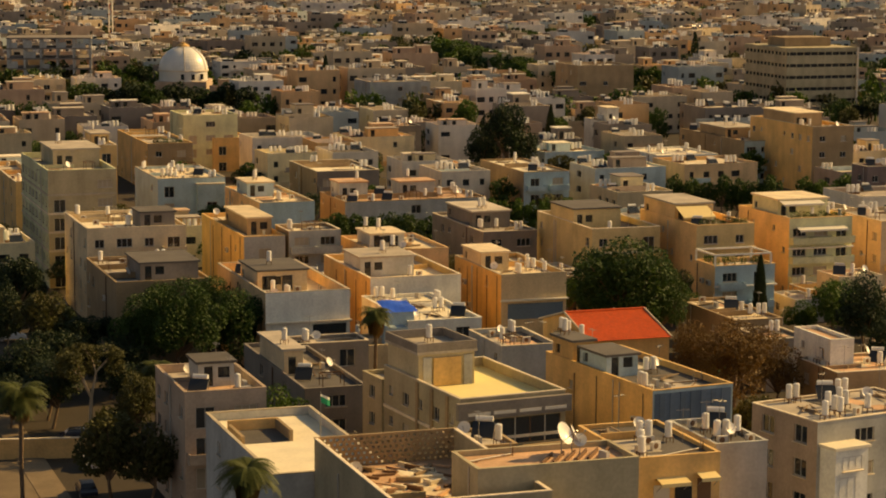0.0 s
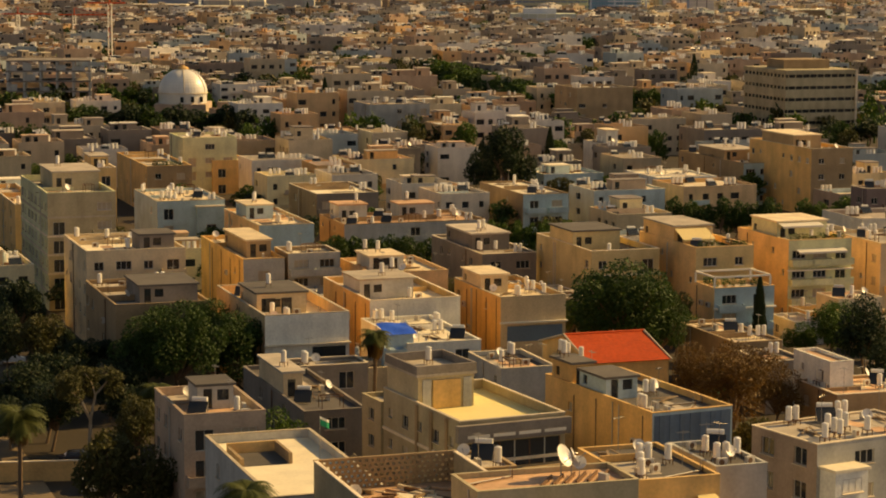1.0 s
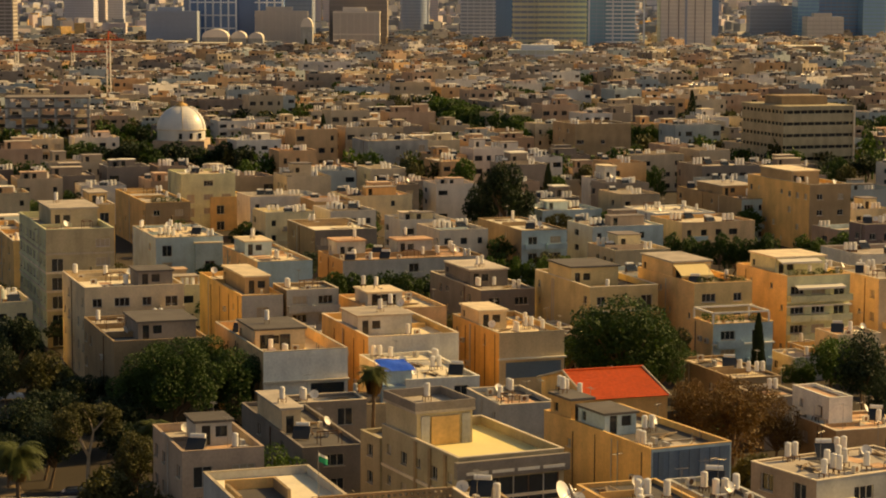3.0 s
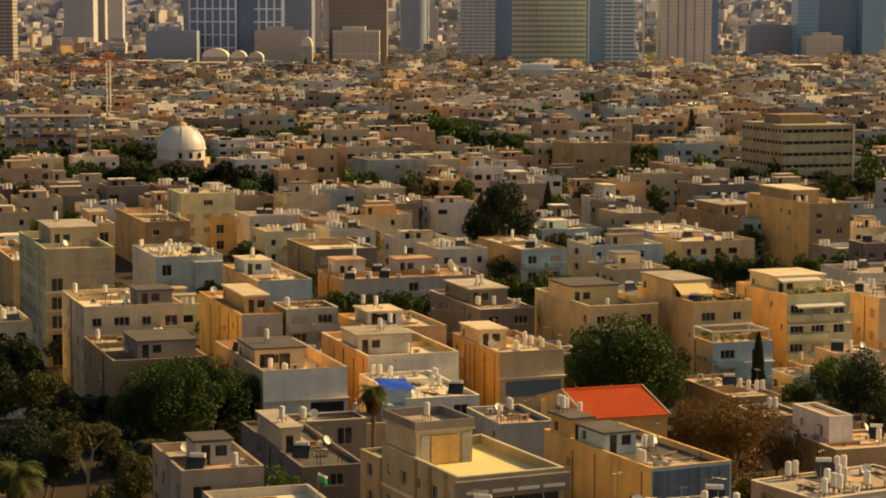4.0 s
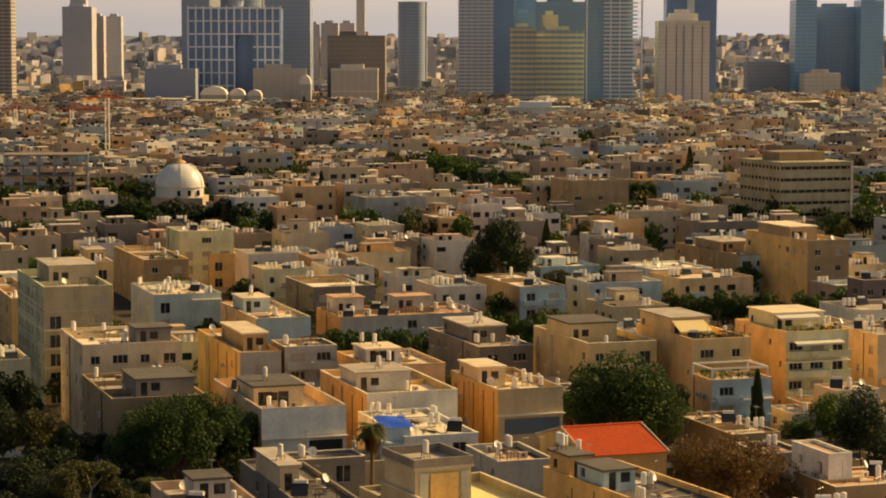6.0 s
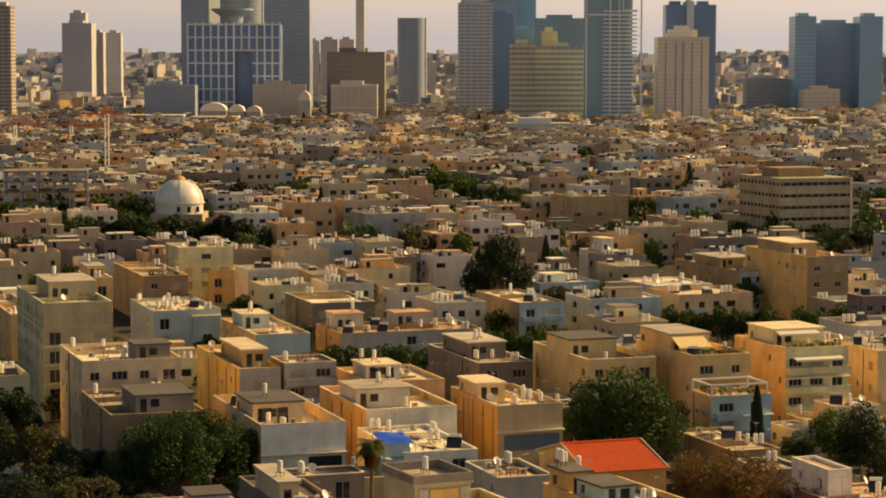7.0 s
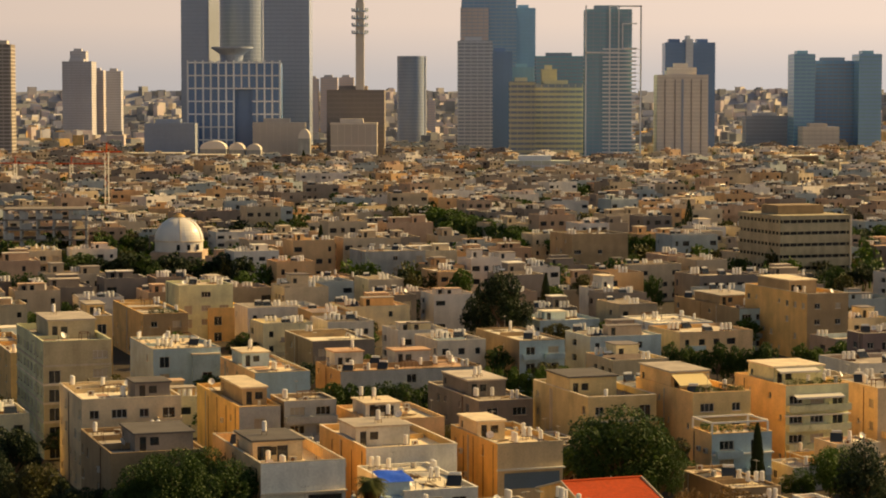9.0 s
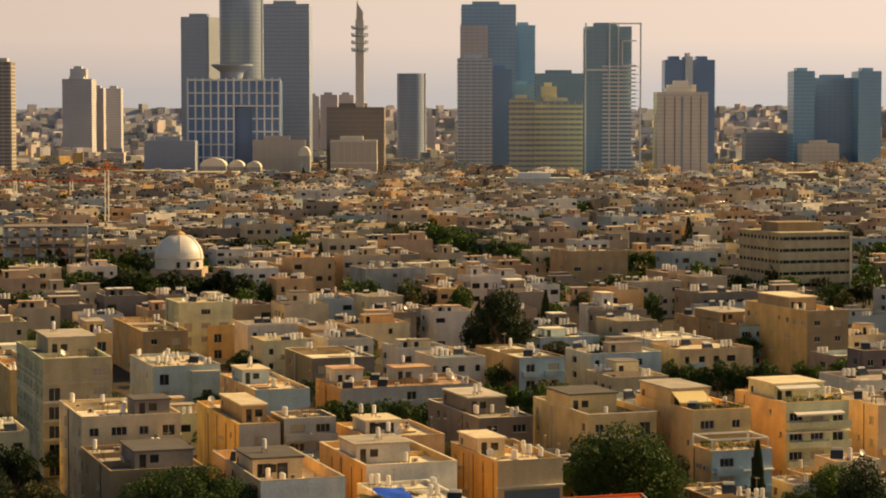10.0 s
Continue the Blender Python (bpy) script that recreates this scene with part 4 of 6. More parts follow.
tower(13.6, 2050, 32.0, 32, 112.9, "pale grey tower with close floor bands", body='grey_glass', band='pale', pitch=3.3)
tower(44.0, 2100, 21.5, 30, 104.1, "dark blue glass office tower", body='deep_glass', band='deep_glass', pitch=3.6)
tower(59.4, 1950, 21.5, 28, 74.4, "yellow banded stone office tower", body='slate', band='yellow', pitch=4.6, thick=2.5, proud=0.5)
tower(81.2, 1960, 42.6, 30, 72.0, "yellow banded office tower with a stepped crown", body='slate', band='yellow', pitch=4.6, thick=2.5, proud=0.5)
tower(87.9, 1975, 13.6, 14, 85.7, "yellow stair core of an office tower", body='yellow', band='yellow', pitch=3.4)
tower(65.6, 2120, 21.7, 30, 89.5, "teal glass office tower", body='teal_glass', band='teal_glass', pitch=3.6)
tower(94.3, 2250, 52.9, 30, 102.9, "teal glass tower with dark floor bands", body='teal_glass', band='slate', pitch=3.6)
tower(122.7, 1900, 39.3, 34, 135.9, "glass apartment tower with deep balcony decks", body='teal_glass', band='steel', pitch=3.4, proud=0.4, thick=0.7, frame=True)
tower(184.2, 1900, 43.7, 34, 79.8, "beige apartment tower with upright window strips", body='cream', band='cream', proud=0.1, pitch=3.3, strips=True)
tower(195.1, 1912, 24.0, 18, 86.3, "beige stepped top of an apartment tower", body='cream', band='cream', proud=0.1, pitch=3.3)
tower(210.9, 2100, 20.4, 30, 112.7, "dark navy glass office tower", body='deep_glass', band='deep_glass', pitch=3.6)
tower(236.7, 2100, 21.5, 30, 112.7, "dark navy glass office tower", body='deep_glass', band='deep_glass', pitch=3.6)
tower(230.2, 2095, 6.4, 36, 115.8, "pale concrete core between dark glass wings", body='pale', band='pale', pitch=3.6)
tower(357.2, 2250, 21.3, 40, 105.2, "blue grey glass tower with slanted end", body='blue_glass', band='teal_glass', pitch=3.8)
tower(381.9, 2270, 45.3, 40, 98.7, "wide blue grey glass tower", body='blue_glass', band='slate', pitch=3.8)
tower(421.5, 2240, 22.9, 40, 105.0, "blue grey glass tower end wing", body='blue_glass', band='teal_glass', pitch=3.8)
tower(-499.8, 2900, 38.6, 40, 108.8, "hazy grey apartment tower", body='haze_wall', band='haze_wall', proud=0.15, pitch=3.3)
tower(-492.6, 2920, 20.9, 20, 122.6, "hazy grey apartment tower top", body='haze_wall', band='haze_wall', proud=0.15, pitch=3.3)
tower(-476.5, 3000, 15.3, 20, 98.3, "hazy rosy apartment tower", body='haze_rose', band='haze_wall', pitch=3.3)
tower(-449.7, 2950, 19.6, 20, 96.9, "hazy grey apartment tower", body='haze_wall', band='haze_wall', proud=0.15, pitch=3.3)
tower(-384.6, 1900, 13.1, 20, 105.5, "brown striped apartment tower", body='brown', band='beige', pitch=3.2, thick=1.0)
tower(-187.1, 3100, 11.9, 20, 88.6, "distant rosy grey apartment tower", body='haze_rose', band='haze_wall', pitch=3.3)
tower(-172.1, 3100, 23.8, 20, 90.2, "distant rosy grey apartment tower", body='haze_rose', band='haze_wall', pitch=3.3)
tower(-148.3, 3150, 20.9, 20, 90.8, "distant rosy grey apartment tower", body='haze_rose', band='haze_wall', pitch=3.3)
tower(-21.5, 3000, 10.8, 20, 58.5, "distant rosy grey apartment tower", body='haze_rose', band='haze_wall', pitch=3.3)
tower(-102.8, 1950, 50.9, 40, 67.0, "dark grey block at the foot of a mast", body='brown', band='brown', proud=0.1, pitch=4)
tower(-166.1, 1925, 45.8, 20, 38.3, "low beige windowless hall before the towers", body='beige', band='beige', pitch=12, proud=0.1)
tower(-97.9, 1920, 40.3, 20, 38.3, "low beige block with wide openings", body='beige', band='cream', pitch=19)
tower(-257.4, 1900, 43.8, 30, 38.0, "low dark blue glazed block", body='slate', band='slate', proud=0.1, pitch=4)
tower(358.4, 2200, 36.6, 30, 31.7, "low beige stone office block", body='beige', band='beige', proud=0.1, pitch=4)
tower(42.7, 1500, 44.2, 25, 16.5, "low pale green block", body='lime', band='pale', pitch=3.4)
tower(315.6, 2300, 47.1, 30, 42.0, "low grey hazy office block", body='haze_wall', band='haze_wall', pitch=4)
mast_tower(-73.5, 1955, 161.6, 67.0)
dome_hall(-86.6, 721.6, 8.0, 8.0)


# pale vaulted halls and long low sheds at the foot of the towers
def vaulted_hall(x, y, w, d, h, rise):
    root = thing("vaulted_hall", pose(x, y, 0), "low hall with a pale rounded roof", "hall", "low halls")
    s = Shape()
    s.box(0, 0, 0, w, d, h)
    part("wall", s, WALL["grey"], root)
    r = Shape()
    n = 12
    arc = [(w / 2 - w / 2 * math.cos(math.pi * i / n), h + 0.01 + rise * math.sin(math.pi * i / n)) for i in range(n + 1)]
    for a, b in zip(arc, arc[1:]):
        r.face([(a[0], -0.5, a[1]), (b[0], -0.5, b[1]), (b[0], d + 0.5, b[1]), (a[0], d + 0.5, a[1])])
    r.face([(p[0], -0.5, p[1]) for p in arc])
    part("roof", r, SKY["cream"], root)
    FOOT.append((x, y, w, d, 0.0))


for hx, hy, hw, hh, rise in ((-203.0, 1840, 22, 17, 7), (-180.0, 1850, 13, 16, 6), (-165.0, 1850, 12, 16, 5), (-124.0, 1890, 10, 25, 8)):
    vaulted_hall(hx, hy, hw, 16, hh, rise)
for hx, hy, hw, hh in ((-275.0, 1800, 62, 14), (-205.0, 1790, 38, 13), (300.0, 1500, 46, 15), (255.0, 1650, 26, 16), (370.0, 1760, 60, 13)):
    shed = thing("long_shed", pose(hx, hy, 0), "long low shed with a pale flat roof", "shed", "low halls")
    q = Shape()
    q.box(0, 0, 0, hw, 20, hh)
    part("wall", q, WALL["tan"], shed)
    q = Shape()
    q.box(-0.6, -0.6, hh, hw + 0.6, 20.6, hh + 0.7)
    part("roof", q, ROOF["white"], shed)
    FOOT.append((hx, hy, hw, 20, 0.0))


# distant ridges with their far suburbs
def ridge(y, base, rough, mat, label, seed):
    s = Shape()
    rng = random.Random(seed)
    prev = None
    for i in range(161):
        x = -y * 0.3 + y * 0.6 * i / 160
        z = base + rough * (noise.noise((x * 0.0022, seed, 0)) + 0.35 * noise.noise((x * 0.012, seed, 3)))
        cur = (x, z)
        if prev:
            s.face([(prev[0], y, 0), (cur[0], y, 0), (cur[0], y + 160, cur[1]), (prev[0], y + 160, prev[1])])
            s.face([(prev[0], y + 160, prev[1]), (cur[0], y + 160, cur[1]), (cur[0], y + 400, 0), (prev[0], y + 400, 0)])
        prev = cur
    return tagged(new("backdrop", s.mesh("backdrop", mat)), label, "hills", kind="structure")


# Hill colours are greyed and blued to paint in haze, the farther more.
HILL_FAR = surface("hazed_far_hill", (0.34, 0.36, 0.42), stain=0.25, scale=0.008, grain=0.04, bump=0)
HILL_NEAR = surface("hazed_near_hill", (0.28, 0.29, 0.30), stain=0.4, scale=0.01, grain=0.06, bump=0)
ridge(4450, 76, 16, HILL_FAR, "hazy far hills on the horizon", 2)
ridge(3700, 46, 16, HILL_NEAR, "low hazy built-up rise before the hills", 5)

# ---------------- the near quarter ----------------
# Ochre, pink and amber sides carry bounced light, some cool fronts carry shade.
block_1 = apartment(1.6, 178.4, 4.6, 6.5, 14.3, "tan", "grey", 1, "small low roof crowded with pipes behind a blank block", tanks=1, clutter=1.6, parapet=0.25)
block_2 = apartment(-14.2, 176.0, 10.0, 24.6, 12, "grey", "white", 2, "grey white apartment block with a bright whitewashed roof terrace", tanks=0, clutter=0.0, parapet=0.75, side=0.5)
block_3 = apartment(-3.7, 156.3, 12.3, 21.9, 13.1, "olive", "pink", 3, "tan apartment block whose roof is ringed by a pierced lattice parapet", tanks=0, clutter=0.3, parapet=2.5, open_back=True, front=-0.3, side=-0.3)
block_4 = apartment(2.4, 161.6, 13.2, 6.0, 16.5, "olive", "pink", 4, "beige apartment block with a blank front wall and rosy roof", front=-0.3, side=-0.3, tanks=0, clutter=0.5, parapet=0.35)
block_5 = apartment(15.4, 173.4, 7.4, 12.5, 14.6, "ochre", "tar", 5, "ochre low block with yellow awnings and a cluttered roof", tanks=4, clutter=2.2, parapet=0.3, front=-0.3, side=0.2)
block_6 = apartment(22.6, 180.2, 4.8, 9.5, 14.2, "grey", "tar", 6, "grey walled block with a dark cluttered roof", tanks=3, clutter=2.2, front=-0.3, parapet=0.3)
block_7 = apartment(33.8, 196.3, 15.0, 9.6, 12.7, "rose", "grey", 7, "rosy beige apartment block with many tanks on its roof", yaw=30, tanks=9, clutter=2, side=0.9, side_kinds=("big", "mid"), front_wall="grey", front=0.5, balconies=0, parapet=0.12)
block_8 = apartment(1.3, 202.7, 11.2, 18.0, 12.5, "olive", "yellow", 8, "tan concrete apartment block with a yellow roof terrace", yaw=25, pents=((0.03, 0.57, 0.54, 0.42, 3.3),), pent_roof="grey", tanks=0, clutter=0, front=-0.3, balconies=0, bands=True, side=0.8, parapet=0.9)
block_9 = apartment(20.6, 215.6, 9.4, 22.7, 11, "ochre", "tar", 9, "ochre apartment block with dark roof and blue ribbed front", yaw=25.5, tanks=3, clutter=2, front_wall="blue", front=0.2, side=0.5, pents=((0.05, 0.45, 0.4, 0.25, 2.2), (0.0, 0.75, 0.3, 0.2, 2.6)), parapet=0.6)
block_10 = apartment(-25.2, 207.9, 8.1, 14.0, 12, "rose", "grey", 10, "pale apartment block with roof sheds", tanks=2, clutter=2, pents=((0.32, 0.4, 0.45, 0.3, 2.4),), pent_wall="grey", pent_roof="tar", side=0.6)
block_11 = apartment(-22.9, 274.5, 11.1, 26.7, 10.1, "pink", "cream", 11, "cream apartment block with a pale wide parapet", tanks=4, clutter=1.6, front_wall='white', pent_roof="tar", pent_wall="cream", pents=((0.12, 0.35, 0.6, 0.35, 2.7),), front=0.35, side=0.15, parapet=1.4)
block_12 = apartment(-10.2, 290.1, 12.8, 22.7, 10.1, "ochre", "cream", 12, "block with a bounce-warmed ochre side, grey front and white coping", tanks=4, clutter=1.6, front_wall='white', pent_roof="grey", pent_wall="grey", pents=((0.05, 0.3, 0.6, 0.35, 2.6),), front=0.15, side=0.1, parapet=0.9)
block_13 = apartment(7.5, 300.6, 9.7, 19.5, 9.2, "ochre", "cream", 13, "ochre apartment block with pale roof", pent_wall="cream", tanks=4, front_wall='cream', pents=((0.0, 0.45, 0.45, 0.4, 2.5),), front=0.4, side=0.2, parapet=0.7)
block_14 = apartment(-52.2, 316.2, 14.6, 20.0, 13.4, "cream", "white", 14, "grey weathered apartment block with bright roof patch", tanks=3, clutter=2, pent_roof="tar", pent_wall="dark", pents=((0.55, 0.05, 0.35, 0.3, 2.4),), side=0.5, parapet=0.5)
block_15 = apartment(-43.4, 285.4, 12.6, 22.9, 10.5, "tan", "grey", 15, "dark weathered apartment block with roof sheds", tanks=2, pent_wall="dark", pents=((0.3, 0.12, 0.62, 0.42, 2.4),), pent_roof="tar", clutter=2.4, side=0.2, parapet=0.5)
# Dark plaster and a tar roof put the neighbours' shade into this block.
block_16 = apartment(-15.1, 230.7, 6.9, 27.3, 8, "dark", "tar", 16, "low block with its neighbours' shade put into dark plaster", tanks=2, clutter=2, pent_wall="cream", pent_roof="grey", pents=((0.0, 0.35, 0.35, 0.4, 2.8),), parapet=0.4)
block_17 = apartment(-4.8, 268.9, 9.7, 19.9, 8.6, "white", "white", 17, "white low house with a cluttered roof yard", tanks=4, clutter=2, parapet=0.4)
block_18 = apartment(6.4, 252.6, 6.9, 11.4, 8.5, "grey", "tar", 18, "grey low block with dark roof and white coping", tanks=2, clutter=2, parapet=0.5)
block_19 = apartment(44.9, 253.6, 3.1, 9.0, 9.5, "white", "pink", 19, "small white house with rosy roof", tanks=3, side=0.7, parapet=0.3)
block_20 = apartment(45.0, 249.1, 10.2, 9.9, 6.5, "tan", "pink", 20, "low tan building with a dusty rosy roof", tanks=3, clutter=2, parapet=0.3)
block_21 = apartment(37.2, 280.3, 6.9, 17.2, 7, "tan", "cream", 21, "low tan house behind trees", tanks=3, parapet=0.3)
# Dark plaster also stands in for the balcony's shade.
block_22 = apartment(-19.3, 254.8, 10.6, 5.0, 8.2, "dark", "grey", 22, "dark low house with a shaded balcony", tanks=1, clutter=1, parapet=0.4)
block_23 = apartment(39.0, 317.1, 9.7, 7.0, 8.2, "amber", "grey", 23, "low yellow wing with a pergola on its roof", tanks=0, clutter=0, front_wall='blue', front=0.8, parapet=0.6)
block_24 = apartment(-63.4, 347.5, 10.9, 29.4, 18, "lime", "grey", 24, "tall cream apartment block with rows of balconies", tanks=1, pents=((0.25, 0.4, 0.7, 0.45, 3.0),), side=0.95, side_kinds=('mid', 'wide'), front=0.5, bands=True, front_wall='olive', parapet=0.9)
block_25 = apartment(-76.3, 386.7, 5.3, 36.2, 11.8, "ochre", "cream", 25, "ochre apartment block beside the street", tanks=2)
block_26 = apartment(-71.4, 445.5, 4.3, 16.0, 12.6, "yellow", "grey", 26, "pale yellow apartment block", tanks=2, front=0.8, pents=((0.0, 0.4, 0.9, 0.5, 2.5),))
block_27 = apartment(-54.7, 413.7, 13.0, 22.8, 9.7, "blue", "cream", 27, "pale blue apartment block with a cream roof", tanks=9, clutter=2, front=0.3, parapet=0.5)
block_28 = apartment(-65.4, 478.2, 10.0, 35.4, 10.1, "ochre", "grey", 28, "apartment block with bounced light painted into its vivid ochre side", tanks=3, front_wall='tan', parapet=0.5)
block_29 = apartment(-62.2, 517.5, 13.0, 15.4, 13, "lime", "cream", 29, "olive cream apartment block", tanks=4, parapet=0.5)
block_30 = apartment(-55.5, 519.3, 9.3, 15.9, 7.6, "ochre", "cream", 30, "ochre low house with pale roof", tanks=2, parapet=0.4)
block_31 = apartment(-33.0, 384.8, 10.0, 26.8, 8.8, "pink", "cream", 31, "house with a bounce-warmed rosy side and shade-blue front", tanks=5, front_wall='blue', front=0.2, pents=((0.1, 0.5, 0.5, 0.3, 2.5),), parapet=0.5)
block_32 = apartment(-18.4, 393.2, 27.0, 16.5, 8.0, "tan", "pink", 32, "long low block with a grey front wall", tanks=9, front_wall='grey', front=0.05, pents=((0.05, 0.5, 0.2, 0.35, 3), (0.5, 0.6, 0.25, 0.3, 2.6)), clutter=2, parapet=0.5)
block_33 = apartment(-25.3, 425.3, 12.6, 20.9, 10.1, "tan", "white", 33, "tan block with a bright white roof", tanks=2, front_wall='dark', parapet=0.4)
block_34 = apartment(15.0, 430.7, 9.6, 25.2, 9.7, "tan", "white", 34, "tan block with bright roof and blue front", tanks=5, front_wall='blue', front=0.7, parapet=0.3)
block_35 = apartment(-30.6, 328.7, 6.4, 28.9, 10.5, "ochre", "cream", 35, "ochre block with stepped roof terraces", tanks=1, pent_wall="tan", pents=((0.3, 0.2, 0.6, 0.5, 2.6),), front_wall='grey', parapet=0.6)
block_36 = apartment(-24.0, 330.7, 8.2, 8.2, 11.3, "tan", "cream", 36, "tan block with sloping eave over the top windows", tanks=1, front_wall='grey', front=0.9, front_kinds=('wide',), parapet=0.4)
block_37 = apartment(-11.1, 324.4, 12.0, 17.1, 9.2, "pink", "cream", 37, "rosy tan block with a shallow ridged roof", tanks=2, clutter=2, pent_wall="grey", pents=((0.1, 0.3, 0.45, 0.4, 2.2),), parapet=0.5)
block_38 = apartment(5.7, 346.5, 9.2, 25.3, 9.2, "dark", "grey", 38, "dark brown block with grey slab roof", tanks=5, pent_roof="grey", pents=((0.1, 0.3, 0.7, 0.5, 2.6),), parapet=0.4)
block_39 = apartment(22.0, 331.5, 11.3, 22.9, 11.3, "mustard", "tar", 39, "pale yellow block with a set back top storey", tanks=1, pent_wall="mustard", pent_roof="tar", pents=((0.0, 0.35, 0.72, 0.42, 2.9),), front=0.35, side=0.3, clutter=0.5, parapet=0.9)
block_40 = apartment(37.7, 330.3, 9.7, 21.0, 12.2, "amber", "grey", 40, "yellow apartment block, side brightened for bounced light, with an awning over its terrace", tanks=2, pents=((0.0, 0.4, 0.7, 0.55, 3.0),), side=0.5, front_wall='mustard', pent_wall='amber', front=0.5)
block_41 = apartment(53.1, 339.2, 11.0, 17.5, 12.2, "amber", "cream", 41, "yellow apartment block with white awnings and planted balconies", tanks=3, front_wall='lime', pent_wall='lime', pents=((0.1, 0.35, 0.8, 0.5, 2.9),), front=0.9, balconies=0.9, side=0.25)
block_42 = apartment(69.2, 348.3, 10.7, 16.6, 10.9, "cream", "grey", 42, "cream apartment block with solar panels on the roof", tanks=8, clutter=2, side=0.6, parapet=0.5)
block_43 = apartment(79.9, 481.7, 10.2, 30.0, 14, "ochre", "cream", 43, "ochre brown apartment block with a row of roof tanks", tanks=3, pents=((0.0, 0.3, 0.7, 0.5, 3),), front_wall='tan', front=0.9, side=0.5)
block_44 = apartment(67.7, 501.2, 10.9, 34.7, 9.2, "tan", "grey", 44, "tan sided block with blue grey front", tanks=6, front_wall='blue', pents=((0.1, 0.35, 0.8, 0.4, 2.4),), side=0.3, parapet=0.5)
block_45 = apartment(45.5, 473.3, 14.0, 17.6, 8.8, "white", "white", 45, "white block with a bright roof over grey front", tanks=4, front_wall='blue', parapet=0.3)
block_46 = apartment(82.8, 432.4, 14.0, 6.3, 10.9, "purple", "cream", 46, "mauve brown apartment block", tanks=6, parapet=0.4)
block_47 = apartment(39.2, 668.1, 18.5, 18.0, 16, "tan", "grey", 47, "large blank tan apartment block", tanks=6, front=0.25, parapet=0.6)
block_48 = apartment(-22.5, 637.6, 18.3, 16.0, 13, "grey", "grey", 48, "grey rosy blank walled block", tanks=5, front=0.3, parapet=0.4)
block_49 = apartment(-123.6, 648.2, 11.1, 18.0, 12, "cream", "cream", 49, "cream block with upper rosy storey", tanks=4, front=0.6)
block_50 = apartment(14.4, 723.2, 11.9, 14.0, 10, "tan", "pink", 50, "tan house with rosy roof", tanks=4)
block_51 = apartment(-15.2, 526.5, 9.3, 14.0, 10, "dark", "grey", 51, "dark house among trees", tanks=4, parapet=0.4)
block_52 = apartment(1.6, 461.6, 1.9, 16.0, 8.0, "pink", "cream", 52, "rosy house with many roof tanks", tanks=8, parapet=0.4)
block_53 = apartment(-37.4, 589.0, 15.8, 14.0, 9, "tan", "pink", 53, "tan house with a rosy tiled terrace", tanks=3, parapet=0.4)
block_54 = apartment(39.0, 555.4, 7.8, 12.0, 9, "white", "cream", 54, "white house with pale stair tower", tanks=3, pents=((0.3, 0.2, 0.4, 0.5, 3.5),), parapet=0.4)
tree(-38.1, 269.9, 12.2, 9.1, "broad", 3, 1, 12)
tree(-32.5, 270.1, 14.2, 10.5, "broad", 3, 2, 12)
tree(-26.7, 275.4, 12.0, 9.9, "broad", 3, 3, 12)
tree(-30.5, 284.5, 12.2, 8.8, "broad", 3, 4, 12)
tree(-37.5, 284.4, 11.3, 8.1, "broad", 3, 5, 12)
tree(-24.6, 280.9, 7.4, 5.1, "broad", 3, 6, 12)
tree(23.8, 289.6, 16.9, 16.0, "broad", 3, 0, 12)
tree(20.6, 293.5, 13.9, 8.3, "broad", 3, 1, 12)
tree(28.7, 289.7, 14.1, 7.5, "broad", 3, 2, 12)
tree(33.3, 249.4, 13.3, 11.6, "brown", 3, 3, 12)
tree(29.1, 255.2, 11.9, 6.6, "brown", 3, 4, 12)
tree(38.8, 255.4, 10.2, 7.3, "brown", 3, 5, 12)
tree(-61.2, 312.9, 10.3, 8.2, "dark", 2, 6, 12)
tree(-53.4, 284.0, 10.1, 7.4, "olive", 2, 0, 12)
tree(-58.2, 287.7, 10.6, 5.3, "dark", 2, 1, 12)
sparse_tree(-40.5, 245.0, 12.1, 8.9)
tree(-33.1, 212.9, 10.3, 8.3, "olive", 2, 3, 12)
tree(-29.3, 211.9, 9.1, 6.6, "olive", 2, 4, 12)
tree(-33.8, 234.3, 9.4, 5.5, "olive", 2, 5, 12)
tree(-54.7, 308.5, 4.1, 4.8, "dark", 2, 6, 12)
tree(-36.4, 247.9, 7.9, 7.1, "dark", 2, 0, 12)
tree(-49.7, 259.8, 8.3, 8.1, "dark", 2, 1, 12)
tree(-28.0, 217.4, 5.9, 3.9, "olive", 2, 2, 12)
tree(-46.7, 266.4, 8.1, 7.6, "dark", 2, 3, 12)
tree(-41.2, 264.8, 7.7, 6.9, "dark", 2, 4, 12)
tree(-46.6, 252.1, 7.1, 7.2, "dark", 2, 5, 12)
tree(-51.5, 269.7, 6.4, 6.3, "dark", 2, 6, 12)
tree(-48.3, 284.1, 6.8, 6.7, "dark", 2, 0, 12)
tree(-50.0, 247.7, 6.6, 5.8, "dark", 2, 1, 12)
tree(-64.6, 322.2, 7.6, 7.6, "dark", 2, 2, 12)
tree(-52.3, 287.8, 7.2, 6.8, "dark", 2, 3, 12)
tree(-51.7, 259.8, 7.6, 7.5, "dark", 2, 4, 12)
tree(-45.2, 247.8, 7.9, 7.1, "dark", 2, 5, 12)
tree(-49.4, 269.7, 7.5, 6.3, "dark", 2, 6, 12)
tree(-45.1, 288.0, 6.1, 6.0, "dark", 2, 0, 12)
tree(-39.1, 266.5, 7.8, 6.2, "dark", 2, 1, 12)
palm(-41.8, 211.7, 12.1, 5.8)
palm(-15.2, 164.3, 16.3, 5.1)
palm(-8.6, 262.0, 11.4, 4.4)
palm(-33.3, 248.0, 7.4, 5.1)
palm(-45.1, 304.4, 9.9, 3.9)
